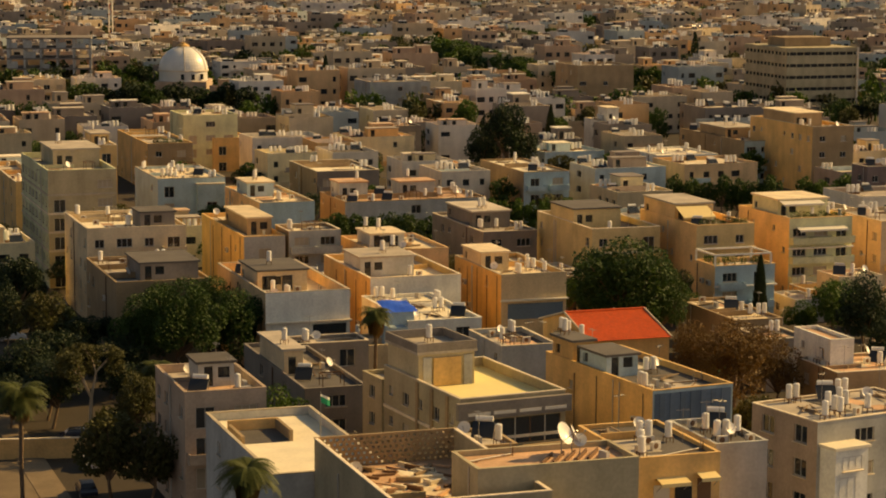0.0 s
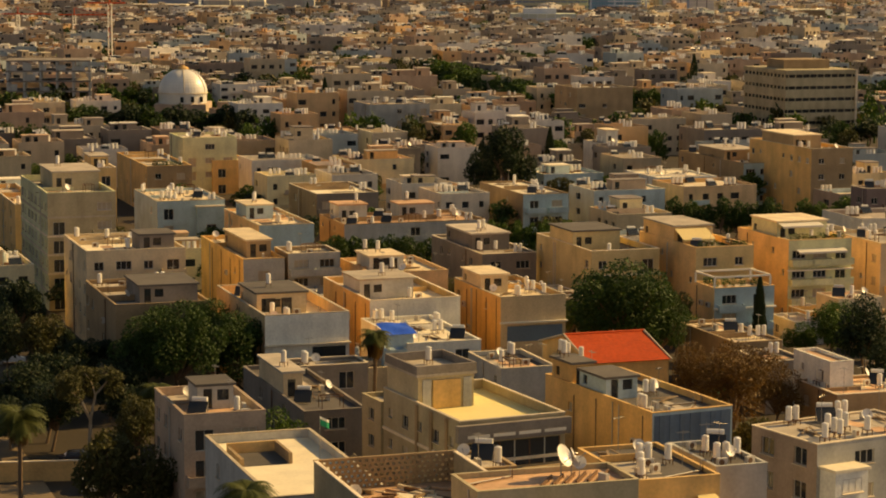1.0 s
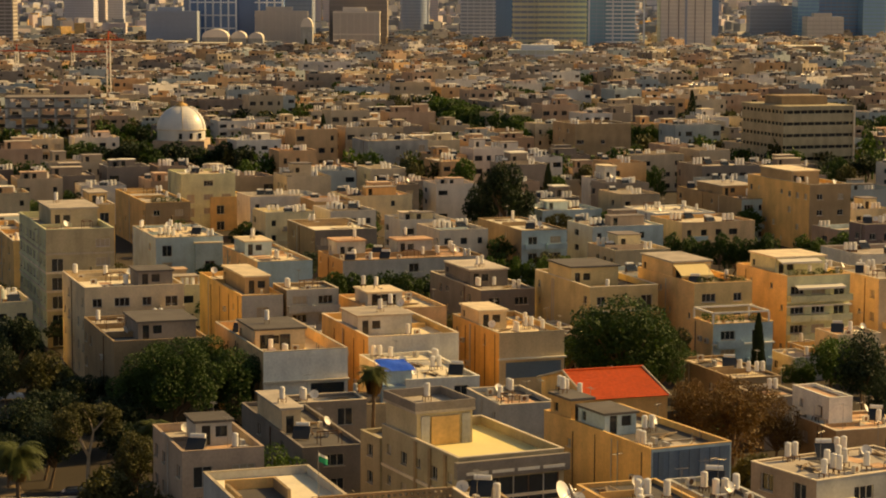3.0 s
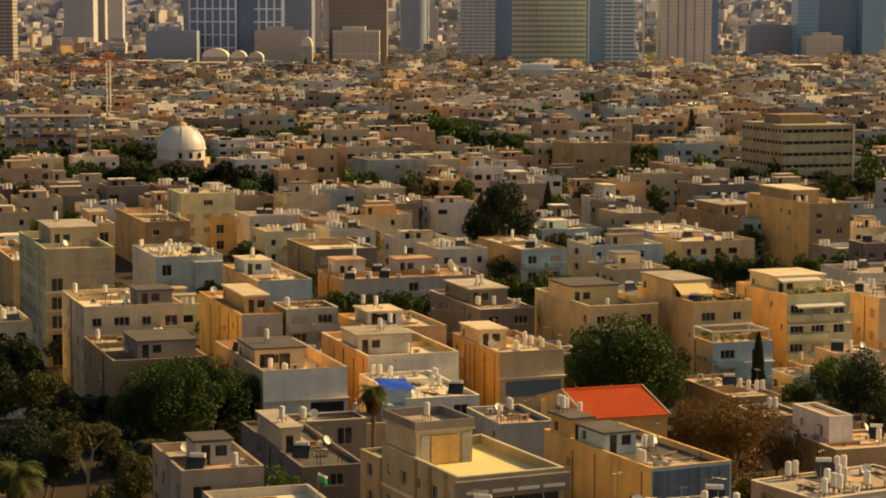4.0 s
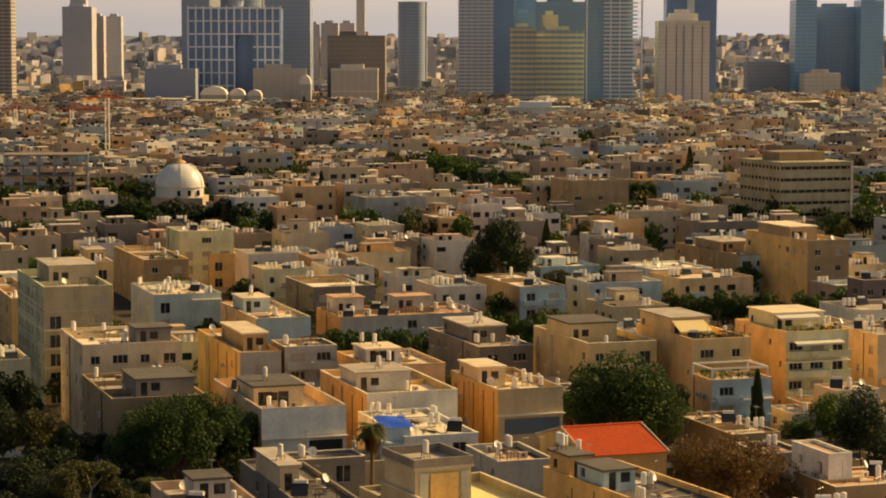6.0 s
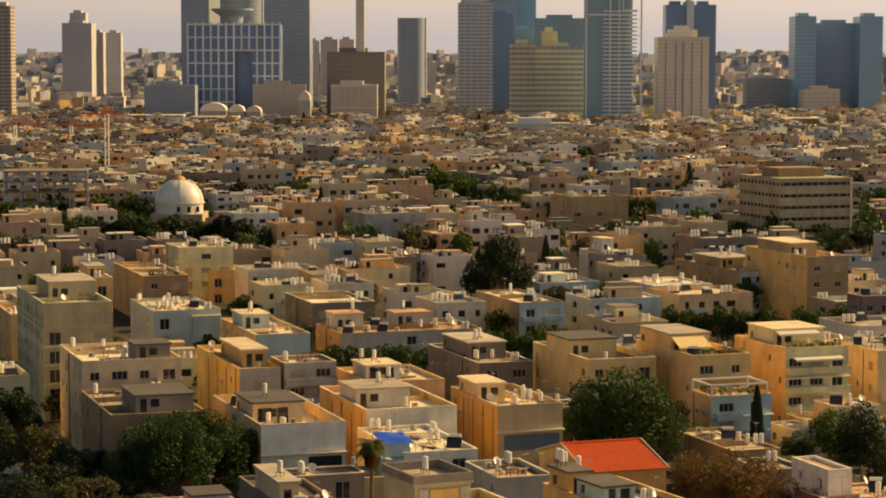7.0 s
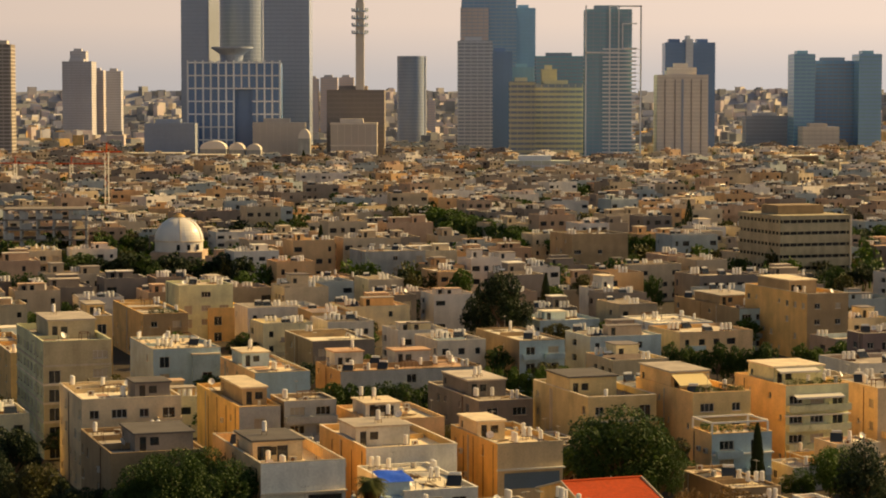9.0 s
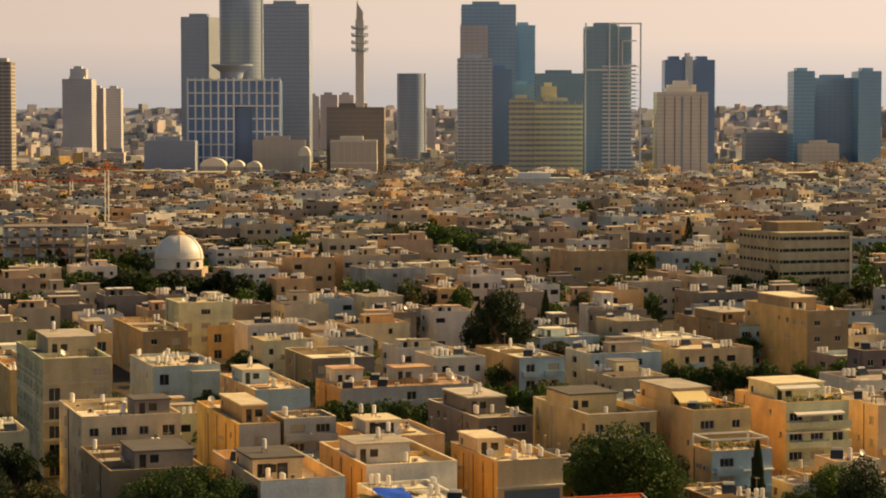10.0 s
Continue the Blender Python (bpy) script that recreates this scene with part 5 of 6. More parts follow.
cypress(44.1, 306.6, 11.7, 2.7)
tree(56.0, 290.4, 12.3, 8.3, "dark", 2, 1, 12)
tree(54.4, 302.6, 9.2, 7.1, "green", 2, 2, 12)
tree(54.7, 272.0, 9.4, 4.3, "dark", 2, 3, 12)
tree(50.3, 306.8, 5.7, 5.6, "green", 2, 4, 12)
tree(-18.9, 371.6, 9.5, 5.3, "broad", 1, 5, 12)
tree(-16.0, 376.8, 8.6, 5.4, "broad", 1, 6, 12)
tree(-12.6, 371.7, 8.8, 5.3, "broad", 1, 0, 12)
tree(-9.5, 376.8, 9.0, 5.4, "broad", 1, 1, 12)
tree(-6.2, 371.7, 9.2, 5.3, "broad", 1, 2, 12)
tree(-3.1, 376.9, 8.2, 5.4, "broad", 1, 3, 12)
tree(0.1, 371.8, 9.5, 5.3, "broad", 1, 4, 12)
tree(3.4, 377.0, 8.6, 5.4, "broad", 1, 5, 12)
tree(6.5, 371.9, 8.8, 5.3, "broad", 1, 6, 12)
tree(8.0, 392.0, 9.7, 4.0, "green", 1, 0, 12)
tree(10.4, 392.0, 9.1, 4.0, "green", 1, 1, 12)
tree(12.8, 392.1, 9.7, 4.0, "green", 1, 2, 12)
tree(15.3, 392.1, 9.1, 4.0, "green", 1, 3, 12)
tree(17.7, 392.2, 9.7, 4.0, "green", 1, 4, 12)
tree(20.1, 392.2, 9.1, 4.0, "green", 1, 5, 12)
tree(-34.5, 421.7, 4.9, 3.9, "broad", 1, 6, 26)
tree(-31.9, 421.7, 4.3, 3.9, "broad", 1, 0, 26)
tree(-29.3, 421.8, 4.9, 3.9, "broad", 1, 1, 26)
tree(-26.7, 421.8, 4.3, 3.9, "broad", 1, 2, 26)
tree(45.3, 434.7, 9.4, 4.9, "broad", 1, 3, 26)
tree(48.5, 434.7, 8.7, 4.9, "broad", 1, 4, 26)
tree(51.6, 434.8, 8.0, 4.9, "broad", 1, 5, 26)
tree(54.8, 434.8, 9.4, 4.9, "broad", 1, 6, 26)
tree(57.9, 434.9, 8.7, 4.9, "broad", 1, 0, 26)
tree(61.1, 434.9, 8.0, 5.0, "broad", 1, 1, 26)
tree(64.2, 435.0, 9.4, 5.0, "broad", 1, 2, 26)
tree(72.6, 443.9, 8.1, 5.1, "green", 1, 3, 26)
tree(75.6, 444.0, 7.4, 5.1, "green", 1, 4, 26)
tree(78.6, 444.0, 6.7, 5.1, "green", 1, 5, 26)
tree(81.6, 444.1, 8.1, 5.1, "green", 1, 6, 26)
tree(12.6, 499.4, 18.3, 11.5, "dark", 2, 0, 26)
tree(8.2, 505.1, 13.7, 9.1, "dark", 2, 1, 26)
tree(17.2, 501.8, 13.8, 8.5, "dark", 2, 2, 26)
cypress(26.0, 556.6, 12.9, 4.3)
tree(-107.6, 650.8, 12.2, 12.5, "broad", 1, 4, 26)
tree(-102.9, 650.9, 10.9, 12.5, "dark", 1, 5, 26)
tree(-98.2, 651.0, 9.6, 12.5, "dark", 1, 6, 26)
tree(-93.5, 651.1, 12.3, 12.5, "dark", 1, 0, 26)
tree(-88.9, 651.2, 10.9, 12.5, "broad", 1, 1, 26)
tree(-84.2, 651.3, 9.6, 12.5, "dark", 1, 2, 26)
tree(-79.5, 651.4, 12.3, 12.5, "dark", 1, 3, 26)
tree(-74.8, 651.6, 10.9, 12.4, "dark", 1, 4, 26)
tree(-70.1, 651.7, 9.6, 12.4, "broad", 1, 5, 26)
tree(-65.4, 651.8, 12.3, 12.4, "dark", 1, 6, 26)
tree(-60.8, 651.9, 10.9, 12.4, "dark", 1, 0, 26)
cypress(-39.9, 718.3, 16.4, 4.4)
cypress(92.6, 829.6, 19.6, 6.4)
tree(-58.4, 644.3, 11.6, 10.0, "dark", 1, 3, 26)
tree(-61.5, 754.5, 9.7, 11.6, "broad", 1, 4, 26)
cypress(89.4, 667.3, 8.9, 4.5)
tree(-6.6, 934.7, 12.9, 16.8, "broad", 1, 6, 52)
tree(-2.8, 918.5, 12.9, 16.5, "green", 1, 0, 52)
tree(0.9, 903.0, 12.8, 16.2, "green", 1, 1, 52)
tree(4.4, 887.9, 12.7, 15.9, "broad", 1, 2, 52)
tree(7.8, 873.3, 12.6, 15.7, "green", 1, 3, 52)
tree(11.1, 859.2, 12.6, 15.4, "green", 1, 4, 52)
tree(14.3, 845.5, 12.5, 15.2, "broad", 1, 5, 52)
tree(17.4, 832.3, 12.4, 14.9, "green", 1, 6, 52)
tree(20.4, 819.5, 12.4, 14.7, "green", 1, 0, 52)
tree(23.3, 807.0, 12.3, 14.5, "broad", 1, 1, 52)
tree(26.1, 794.9, 12.3, 14.3, "green", 1, 2, 52)
tree(28.8, 783.2, 12.2, 14.1, "green", 1, 3, 52)
tree(31.5, 771.8, 12.1, 13.9, "broad", 1, 4, 52)
tree(34.1, 760.8, 12.1, 13.7, "green", 1, 5, 52)
tree(36.6, 750.0, 12.0, 13.5, "green", 1, 6, 52)
tree(39.0, 739.6, 12.0, 13.3, "broad", 1, 0, 52)
tree(63.9, 758.0, 11.3, 7.0, "green", 1, 1, 52)
tree(67.4, 758.1, 10.3, 7.0, "green", 1, 2, 52)
tree(70.9, 758.1, 11.3, 7.0, "green", 1, 3, 52)
tree(74.4, 758.2, 10.3, 7.0, "green", 1, 4, 52)
tree(77.9, 758.3, 11.3, 7.0, "green", 1, 5, 52)
tree(-62.0, 840.6, 11.9, 6.9, "green", 1, 6, 26)
tree(-58.8, 840.7, 10.6, 6.9, "green", 1, 0, 26)
tree(-55.6, 840.8, 11.9, 6.9, "green", 1, 1, 26)
tree(-52.3, 840.9, 10.6, 6.9, "green", 1, 2, 26)
tree(-23.4, 618.0, 9.6, 7.6, "dark", 1, 3, 26)
tree(-19.3, 618.1, 8.3, 7.6, "dark", 1, 4, 26)
tree(-15.1, 618.2, 7.0, 7.6, "dark", 1, 5, 26)
tree(-11.0, 618.3, 9.6, 7.6, "dark", 1, 6, 26)
tree(-6.9, 618.4, 8.3, 7.6, "dark", 1, 0, 26)
tree(-2.7, 618.5, 7.0, 7.6, "dark", 1, 1, 26)
tree(113.9, 648.4, 9.2, 8.4, "dark", 1, 2, 26)
tree(119.0, 648.5, 7.9, 8.5, "dark", 1, 3, 26)
tree(124.0, 648.6, 9.2, 8.5, "dark", 1, 4, 26)
tree(129.0, 648.7, 7.9, 8.5, "dark", 1, 5, 26)
tree(-113.5, 785.3, 9.3, 8.1, "broad", 1, 6, 26)
tree(-109.4, 785.4, 7.7, 8.1, "broad", 1, 0, 26)
tree(-105.4, 785.5, 9.3, 8.1, "broad", 1, 1, 26)
tree(-101.4, 785.6, 7.7, 8.1, "broad", 1, 2, 26)
tree(-97.4, 785.8, 9.3, 8.1, "broad", 1, 3, 26)
tree(149.4, 816.1, 11.5, 10.6, "green", 1, 4, 26)
tree(155.7, 816.2, 9.9, 10.7, "green", 1, 5, 26)
tree(162.0, 816.4, 11.5, 10.7, "green", 1, 6, 26)
tree(168.4, 816.6, 9.9, 10.7, "green", 1, 0, 26)
cypress(-108.8, 1718.0, 18.8, 7.1)
cypress(64.9, 1042.4, 13.4, 6.4)
cypress(27.6, 1726.4, 17.6, 9.7)


# ---------------- what sets single blocks apart ----------------
def box_part(name, parent, mat, x0, y0, z0, x1, y1, z1, label=""):
    s = Shape()
    s.box(x0, y0, z0, x1, y1, z1)
    return part(name, s, mat, parent, label)


def awning(parent, x0, x1, y, z, reach, drop, mat, label):
    """A stretched cloth sloping out from a wall on two arms."""
    s = Shape()
    a, b = (x0, y, z), (x1, y, z)
    c, d = (x1, y - reach, z - drop), (x0, y - reach, z - drop)
    lo = [(p[0], p[1], p[2] - 0.05) for p in (a, b, c, d)]
    s.face([a, d, c, b])
    s.face(lo)
    s.face([d, lo[3], lo[2], c])
    s.face([a, lo[0], lo[3], d])
    s.face([c, lo[2], lo[1], b])
    s.box(x0, y - reach - 0.02, z - drop - 0.3, x1, y - reach + 0.02, z - drop)
    aw = part("awning", s, mat, parent, label)
    for x in (x0 + 0.1, x1 - 0.1):
        q = Shape()
        q.tube((x, y, z - drop - 0.9), (x, y - reach, z - drop - 0.05), 0.03, sides=5)
        part("arm", q, STEEL, aw)


# lattice wall round the roof of the front block
def lattice(parent, w, d, z, height):
    s = Shape()
    n, rows = int(w / 0.5), 6
    step, hh = w / n, height / rows
    hole = []
    for i in range(n):
        for j in range(rows):
            sh = 0.1 if j % 2 else -0.1
            hole.append((i * step + 0.12 + sh, (i + 1) * step - 0.12 + sh, z + j * hh + 0.09, z + (j + 1) * hh - 0.09))
    s.wall((0, d - 0.25), (1, 0), (0, -1), w, z, z + height, hole, 0.2)
    s.wall((w, d - 0.05), (-1, 0), (0, 1), w, z, z + height, [(w - h[1], w - h[0], h[2], h[3]) for h in hole], 0.0)
    s.box(-0.05, d - 0.3, z + height, w + 0.05, d, z + height + 0.12)
    part("lattice_wall", s, WALL["tan"], parent, "pierced concrete block screen")
    rng = random.Random(2)
    for i in range(70):
        q = thing("scrap_timber", parent.matrix_basis @ pose(rng.uniform(2, w - 2.2), rng.uniform(d * 0.2, d - 1.6), z, 0, rng.uniform(-4, 4), rng.uniform(-60, 60)),
                  "discarded timber and sheeting lying on a roof", "scrap", "roof scrap")
        ln = rng.uniform(0.6, 3.4)
        box_part("board", q, rng.choice((WOOD, RUST, ROOF["pink"], COPING)), -ln / 2, -0.14, 0.005, ln / 2, 0.14, 0.05 + rng.uniform(0.05, 0.4))


FRONT, WHITE_TOP, BLANK, PIPES = block_3, block_2, block_4, block_1
TERRACE, GARDEN, PERGOLA, AWNED = block_8, block_40, block_23, block_41
lattice(FRONT, 12.3, 21.9, 13.1, 2.5)

# the white roof: a sunken well and a flag
# Ochre stands for the well's lit wall, tar for its shaded depth.
well = box_part("light_well", WHITE_TOP, WALL["ochre"], 0.9, 19.6, 11.99, 5.6, 19.9, 13.0)
box_part("well_side", well, WALL["tan"], 0.9, 14.4, 11.99, 1.2, 19.6, 12.7)
box_part("well_side", well, WALL["tan"], 5.3, 14.4, 11.99, 5.6, 19.6, 13.0)
box_part("well_floor", well, ROOF["tar"], 1.2, 14.4, 12.005, 5.3, 19.6, 12.05)
flag = thing("flagpole", WHITE_TOP.matrix_basis @ pose(8.3, 15.0, 12.0), "thin steel flagpole with a small green and white flag", "flagpole")
q = Shape()
q.tube((0, 0, 0), (0, 0, 4.2), 0.04, 0.03, 6)
part("pole", q, STEEL, flag)
q = Shape()
for i in range(8):
    a0, a1 = i * 0.11, (i + 1) * 0.11
    f0, f1 = 0.08 * math.sin(i * 0.9), 0.08 * math.sin((i + 1) * 0.9)
    q.face([(a0, f0, 3.2 - a0 * 0.5), (a1, f1, 3.2 - a1 * 0.5), (a1, f1, 3.75 - a1 * 0.5), (a0, f0, 3.75 - a0 * 0.5)])
    q.face([(a0, f0, 3.75 - a0 * 0.5), (a1, f1, 3.75 - a1 * 0.5), (a1, f1, 4.0 - a1 * 0.5), (a0, f0, 4.0 - a0 * 0.5)], 1)
part("cloth", q, [GREEN_CLOTH, CANVAS], flag)

# big dishes on the blank block's roof
for x, y, turn, size in ((8.2, 3.6, 40, 1.7), (9.4, 4.4, 70, 1.4)):
    place("dish", BLANK.matrix_basis @ pose(x, y, 16.5, 0, 0, turn) @ Matrix.Scale(size, 4))
for i in range(6):
    q = thing("roof_rail", BLANK.matrix_basis @ pose(6.6 + i * 1.0, 2.6 + 0.1 * i, 16.5, 0, 0, 55), "dark iron beam lying on a rosy roof", "beam", "roof beams")
    box_part("beam", q, RUST, -1.7, -0.08, 0.0, 1.7, 0.08, 0.28)

# the terrace block: orange shutter, ribbon windows under a deep fascia, kerbed pent roof
box_part("shutter_panel", TERRACE, WALL["ochre"], 1.9, 10.1, 12.6, 4.9, 10.24, 15.4, "orange roller shutter")
for x in (0.8, 5.2):
    box_part("shutter_jamb", TERRACE, WALL["grey"], x, 10.12, 12.5, x + 0.9, 10.24, 15.5)
box_part("fascia", TERRACE, WALL["dark"], -0.5, -0.75, 11.5, 11.5, -0.145, 13.1, "dark concrete fascia")
# White boxes draw sunlight showing through openings in the fascia.
for i in range(4):
    box_part("fascia_slot", TERRACE, CANVAS, 0.5 + i * 2.7, -0.79, 11.85, 2.8 + i * 2.7, -0.754, 12.15)
for zz, hh in ((8.7, 2.5), (5.2, 2.2), (2.0, 2.0)):
    rib = box_part("ribbon_window", TERRACE, PANE, 0.9, -0.06, zz, 10.6, -0.004, zz + hh)
    for i in range(7):
        box_part("mullion", rib, FRAME if i % 2 else RUST, 0.9 + i * 1.6, -0.12, zz, 1.0 + i * 1.6, -0.064, zz + hh)
    box_part("parapet_band", TERRACE, WALL["tan"], -0.4, -0.7, zz - 1.1, 11.4, -0.145, zz - 0.2)
for b in ((0.1, 10.05, 6.6, 10.3), (0.1, 17.7, 6.6, 17.95), (0.1, 10.3, 0.35, 17.7), (6.35, 10.3, 6.6, 17.7)):
    box_part("roof_kerb", TERRACE, WALL["dark"], b[0], b[1], 16.052, b[2], b[3], 16.9)
for y in (2.5, 6.0, 9.4):
    box_part("pilaster", TERRACE, WALL["tan"], -0.18, y, 0.0, -0.003, y + 0.5, 13.2)
place("tank", TERRACE.matrix_basis @ pose(3.6, 15.0, 16.05))
wing = apartment(-6.6, 220.3, 2.6, 5.0, 11.2, "olive", "grey", 81, "lower tan wing against a taller apartment block", yaw=25, tanks=0, clutter=0.3, parapet=0.4, balconies=0, group="annexes")

# upright drain pipes along the warm side walls, and ledges over the lower storeys
for blk, deep, top in ((block_11, 26.7, 10.6), (block_12, 22.7, 10.4), (block_13, 19.5, 9.6), (block_9, 22.7, 11.0), (block_35, 28.9, 10.8)):
    for i in range(4):
        q = Shape()
        y = deep * (0.08 + 0.21 * i)
        q.tube((-0.07, y, 0), (-0.07, y, top - 0.5 * (i % 2)), 0.055, sides=6)
        part("drain_pipe", q, RUST if i % 2 else BARK, blk)
for blk, w, z in ((block_11, 11.1, 7.5), (block_13, 9.7, 6.2), (block_40, 9.7, 9.3), (block_41, 11.0, 8.2), (block_23, 9.7, 5.7), (block_39, 11.3, 8.3)):
    box_part("ledge", blk, CANVAS if blk in (block_23, block_41, block_13) else COPING, -0.15, -0.55, z, w + 0.15, -0.003, z + 0.22)
box_part("ribbon_window", block_11, PANE, 6.2, -0.05, 5.6, 10.6, -0.004, 7.2)
box_part("ribbon_window", block_13, RIBBED, 1.0, -0.05, 3.6, 9.2, -0.004, 5.8)
# dark panes laid on the walls to draw shaded open bays of the roof rooms
for blk, y, x0 in ((block_11, 9.34, 2.4), (block_37, 5.1, 2.0)):
    for i in range(2):
        box_part("dark_doorway", blk, PANE, x0 + 2.2 * i, y - 0.06, 10.15 if blk is not block_37 else 9.25, x0 + 1.4 + 2.2 * i, y - 0.004, 12.2 if blk is not block_37 else 11.1)

# awnings
awning(block_5, 1.7, 4.3, -0.01, 13.2, 1.2, 0.25, AWNING, "yellow awning")
awning(block_5, 5.3, 7.0, -0.01, 13.4, 1.1, 0.25, AWNING, "yellow awning")
box_part("shopfront", block_5, FRAME, 1.5, -0.06, 10.2, 2.9, -0.004, 12.6)
box_part("dark_window", block_5, PANE, 3.4, -0.06, 11.0, 4.9, -0.004, 12.6)
box_part("brown_door", block_5, RUST, 5.4, -0.06, 10.2, 6.6, -0.004, 12.9)
# a glazed bay with a pale flat roof on the rosy block
bay_7 = box_part("bay", block_7, WALL["white"], 0.4, -2.2, 5.6, 4.2, -0.004, 10.6, "whitewashed bay")
box_part("bay_roof", bay_7, ROOF["white"], 0.2, -2.4, 10.6, 4.4, -0.004, 10.85)
add_window(bay_7, "wide", pose(1.2, -2.17, 8.6), random.Random(3), 1.0)
add_window(bay_7, "door", pose(0.9, -2.17, 5.9), random.Random(3), 1.0)
awning(GARDEN, 0.2, 5.6, 8.3, 15.0, 3.4, 1.4, AWNING, "cream stretched awning")
awning(AWNED, 1.2, 8.4, 6.0, 15.0, 1.8, 0.35, CANVAS, "white awning")
awning(AWNED, 1.2, 9.6, -0.01, 11.6, 1.4, 0.3, CANVAS, "white awning")

# pergola
def pergola(parent, w, d, z):
    fr = Shape()
    for x, y in ((0, 0), (w, 0), (0, d), (w, d)):
        fr.box(x - 0.12, y - 0.12, z, x + 0.12, y + 0.12, z + 1.5)
    for b in ((0, -0.1, w, 0.1), (0, d - 0.1, w, d + 0.1)):
        fr.box(b[0], b[1], z + 1.5, b[2], b[3], z + 1.75)
    for i in range(2):
        fr.box(i * w - 0.12, 0.1, z + 1.5, i * w + 0.12, d - 0.1, z + 1.75)
    part("pergola", fr, CANVAS, parent, "white painted pergola frame")
    rng = random.Random(9)
    for i in range(9):
        p = thing("potted_shrub", parent.matrix_basis @ pose(rng.uniform(0.6, w - 0.6), rng.uniform(0.6, d - 0.8), z - 0.6), "leafy green shrub in a clay pot", "shrub", "terrace plants")
        c = Shape()
        c.tube((0, 0, 0), (0, 0, 0.45), 0.22, 0.3, 10)
        part("pot", c, ROOF["pink"], p)
        part("leaves", leaf_cloud(rng, [(0, 0, 1.0, 0.6, 0.6)], 160, 0.22), LEAF["green"], p)


pergola(PERGOLA, 9.0, 6.4, 8.8)

# the tiled house
def tiled_house(x, y, w, d, eave, ridge_z):
    root = thing("tiled_house", at_yaw(x, y, 0, GRID), "house with a bright red tiled gable roof", "house")
    s = Shape()
    s.wall((0, 0), (1, 0), (0, -1), w, 0, eave, [(1.5, 2.7, 4.6, 5.9), (5, 6.4, 4.6, 5.9)], 0.2, 0, 1)
    s.wall((0, d), (0, -1), (-1, 0), d, 0, eave, [(3, 4.2, 4.8, 6.0)], 0.2, 0, 1)
    s.wall((w, 0), (0, 1), (1, 0), d, 0, eave)
    s.wall((w, d), (-1, 0), (0, 1), w, 0, eave)
    for xx in (0.0, w):
        s.face([(xx, 0, eave), (xx, d, eave), (xx, d / 2, ridge_z)])
    part("wall", s, [WALL["ochre"], PANE], root)
    for side in (0, 1):
        n = 22
        rf = part("roof", Shape_course(w, d, eave, ridge_z, side), TILE, root, "bright red clay tiles")
        cap = Shape()
        for xx in (-0.35, w + 0.2):
            y0, y1 = (-0.4, d / 2) if side == 0 else (d + 0.4, d / 2)
            cap.tube((xx, y0, eave - 0.1), (xx, y1, ridge_z + 0.12), 0.14, sides=6)
        part("verge", cap, COPING, root)
    r = Shape()
    r.tube((-0.3, d / 2, ridge_z + 0.1), (w + 0.3, d / 2, ridge_z + 0.1), 0.16, sides=8)
    part("ridge_tiles", r, TILE, root)
    for xx, yy, zz in ((-1.3, 6.5, 8.0), (-1.3, 4.2, 8.0), (-0.9, 1.0, 8.0)):
        box_part("chimney_block", root, WALL["ochre"], xx - 0.9, yy - 0.9, 0, xx + 0.7, yy + 0.9, zz + 0.4)
        place("tank", root.matrix_basis @ pose(xx, yy, zz + 0.4))
    FOOT.append((x, y, w, d, GRID))


def Shape_course(w, d, eave, ridge_z, side):
    """One roof slope laid in overlapping courses of tiles."""
    s = Shape()
    n, cols = 20, 34
    for i in range(n):
        t0, t1 = i / n, (i + 1) / n
        for j in range(cols):
            x0, x1 = -0.3 + (w + 0.6) * j / cols, -0.3 + (w + 0.6) * (j + 0.93) / cols
            ya, yb = -0.4 + (d / 2 + 0.4) * t0, -0.4 + (d / 2 + 0.4) * t1
            za, zb = eave - 0.1 + (ridge_z - eave + 0.1) * t0 + 0.07, eave - 0.1 + (ridge_z - eave + 0.1) * t1 + 0.02
            if side:
                ya, yb = d - ya, d - yb
            s.face([(x0, ya, za), (x1, ya, za), (x1, yb, zb), (x0, yb, zb)])
            s.face([(x0, ya, za - 0.08), (x1, ya, za - 0.08), (x1, ya, za), (x0, ya, za)])
    y0, y1 = (-0.4, d / 2) if not side else (d + 0.4, d / 2)
    s.face([(-0.3, y0, eave - 0.11), (w + 0.3, y0, eave - 0.11), (w + 0.3, y1, ridge_z - 0.02), (-0.3, y1, ridge_z - 0.02)])
    return s


tiled_house(17.4, 260.2, 10.2, 16.0, 8.4, 10.4)

# blue tarpaulin over a roof yard
tarp = thing("blue_canopy", block_17.matrix_basis @ pose(-2.6, 0.2, 8.3), "bright blue tarpaulin stretched over a roof yard", "tarpaulin")
q = Shape()
for i in range(6):
    for j in range(5):
        def tp(a, b):
            return (a * 0.66, b * 0.95, 1.9 - 0.16 * math.sin(a * 0.9) * math.sin(b * 1.1) + 0.14 * b)
        q.face([tp(i, j), tp(i + 1, j), tp(i + 1, j + 1), tp(i, j + 1)])
part("cloth", q, BLUE, tarp)
for x, y in ((0.05, 0.1), (4.2, 0.1), (0.05, 4.6), (4.2, 4.6)):
    q = Shape()
    q.tube((x, y, 0), (x, y, 1.85 + 0.14 * y), 0.04, sides=6)
    part("post", q, STEEL, tarp)
box_part("side_room", block_17, WALL["blue"], -3.0, 0.0, 0.0, -0.003, 6.0, 8.3)
box_part("screen", tarp, WALL["blue"], 0.1, 0.2, 0.3, 3.5, 0.28, 1.9)


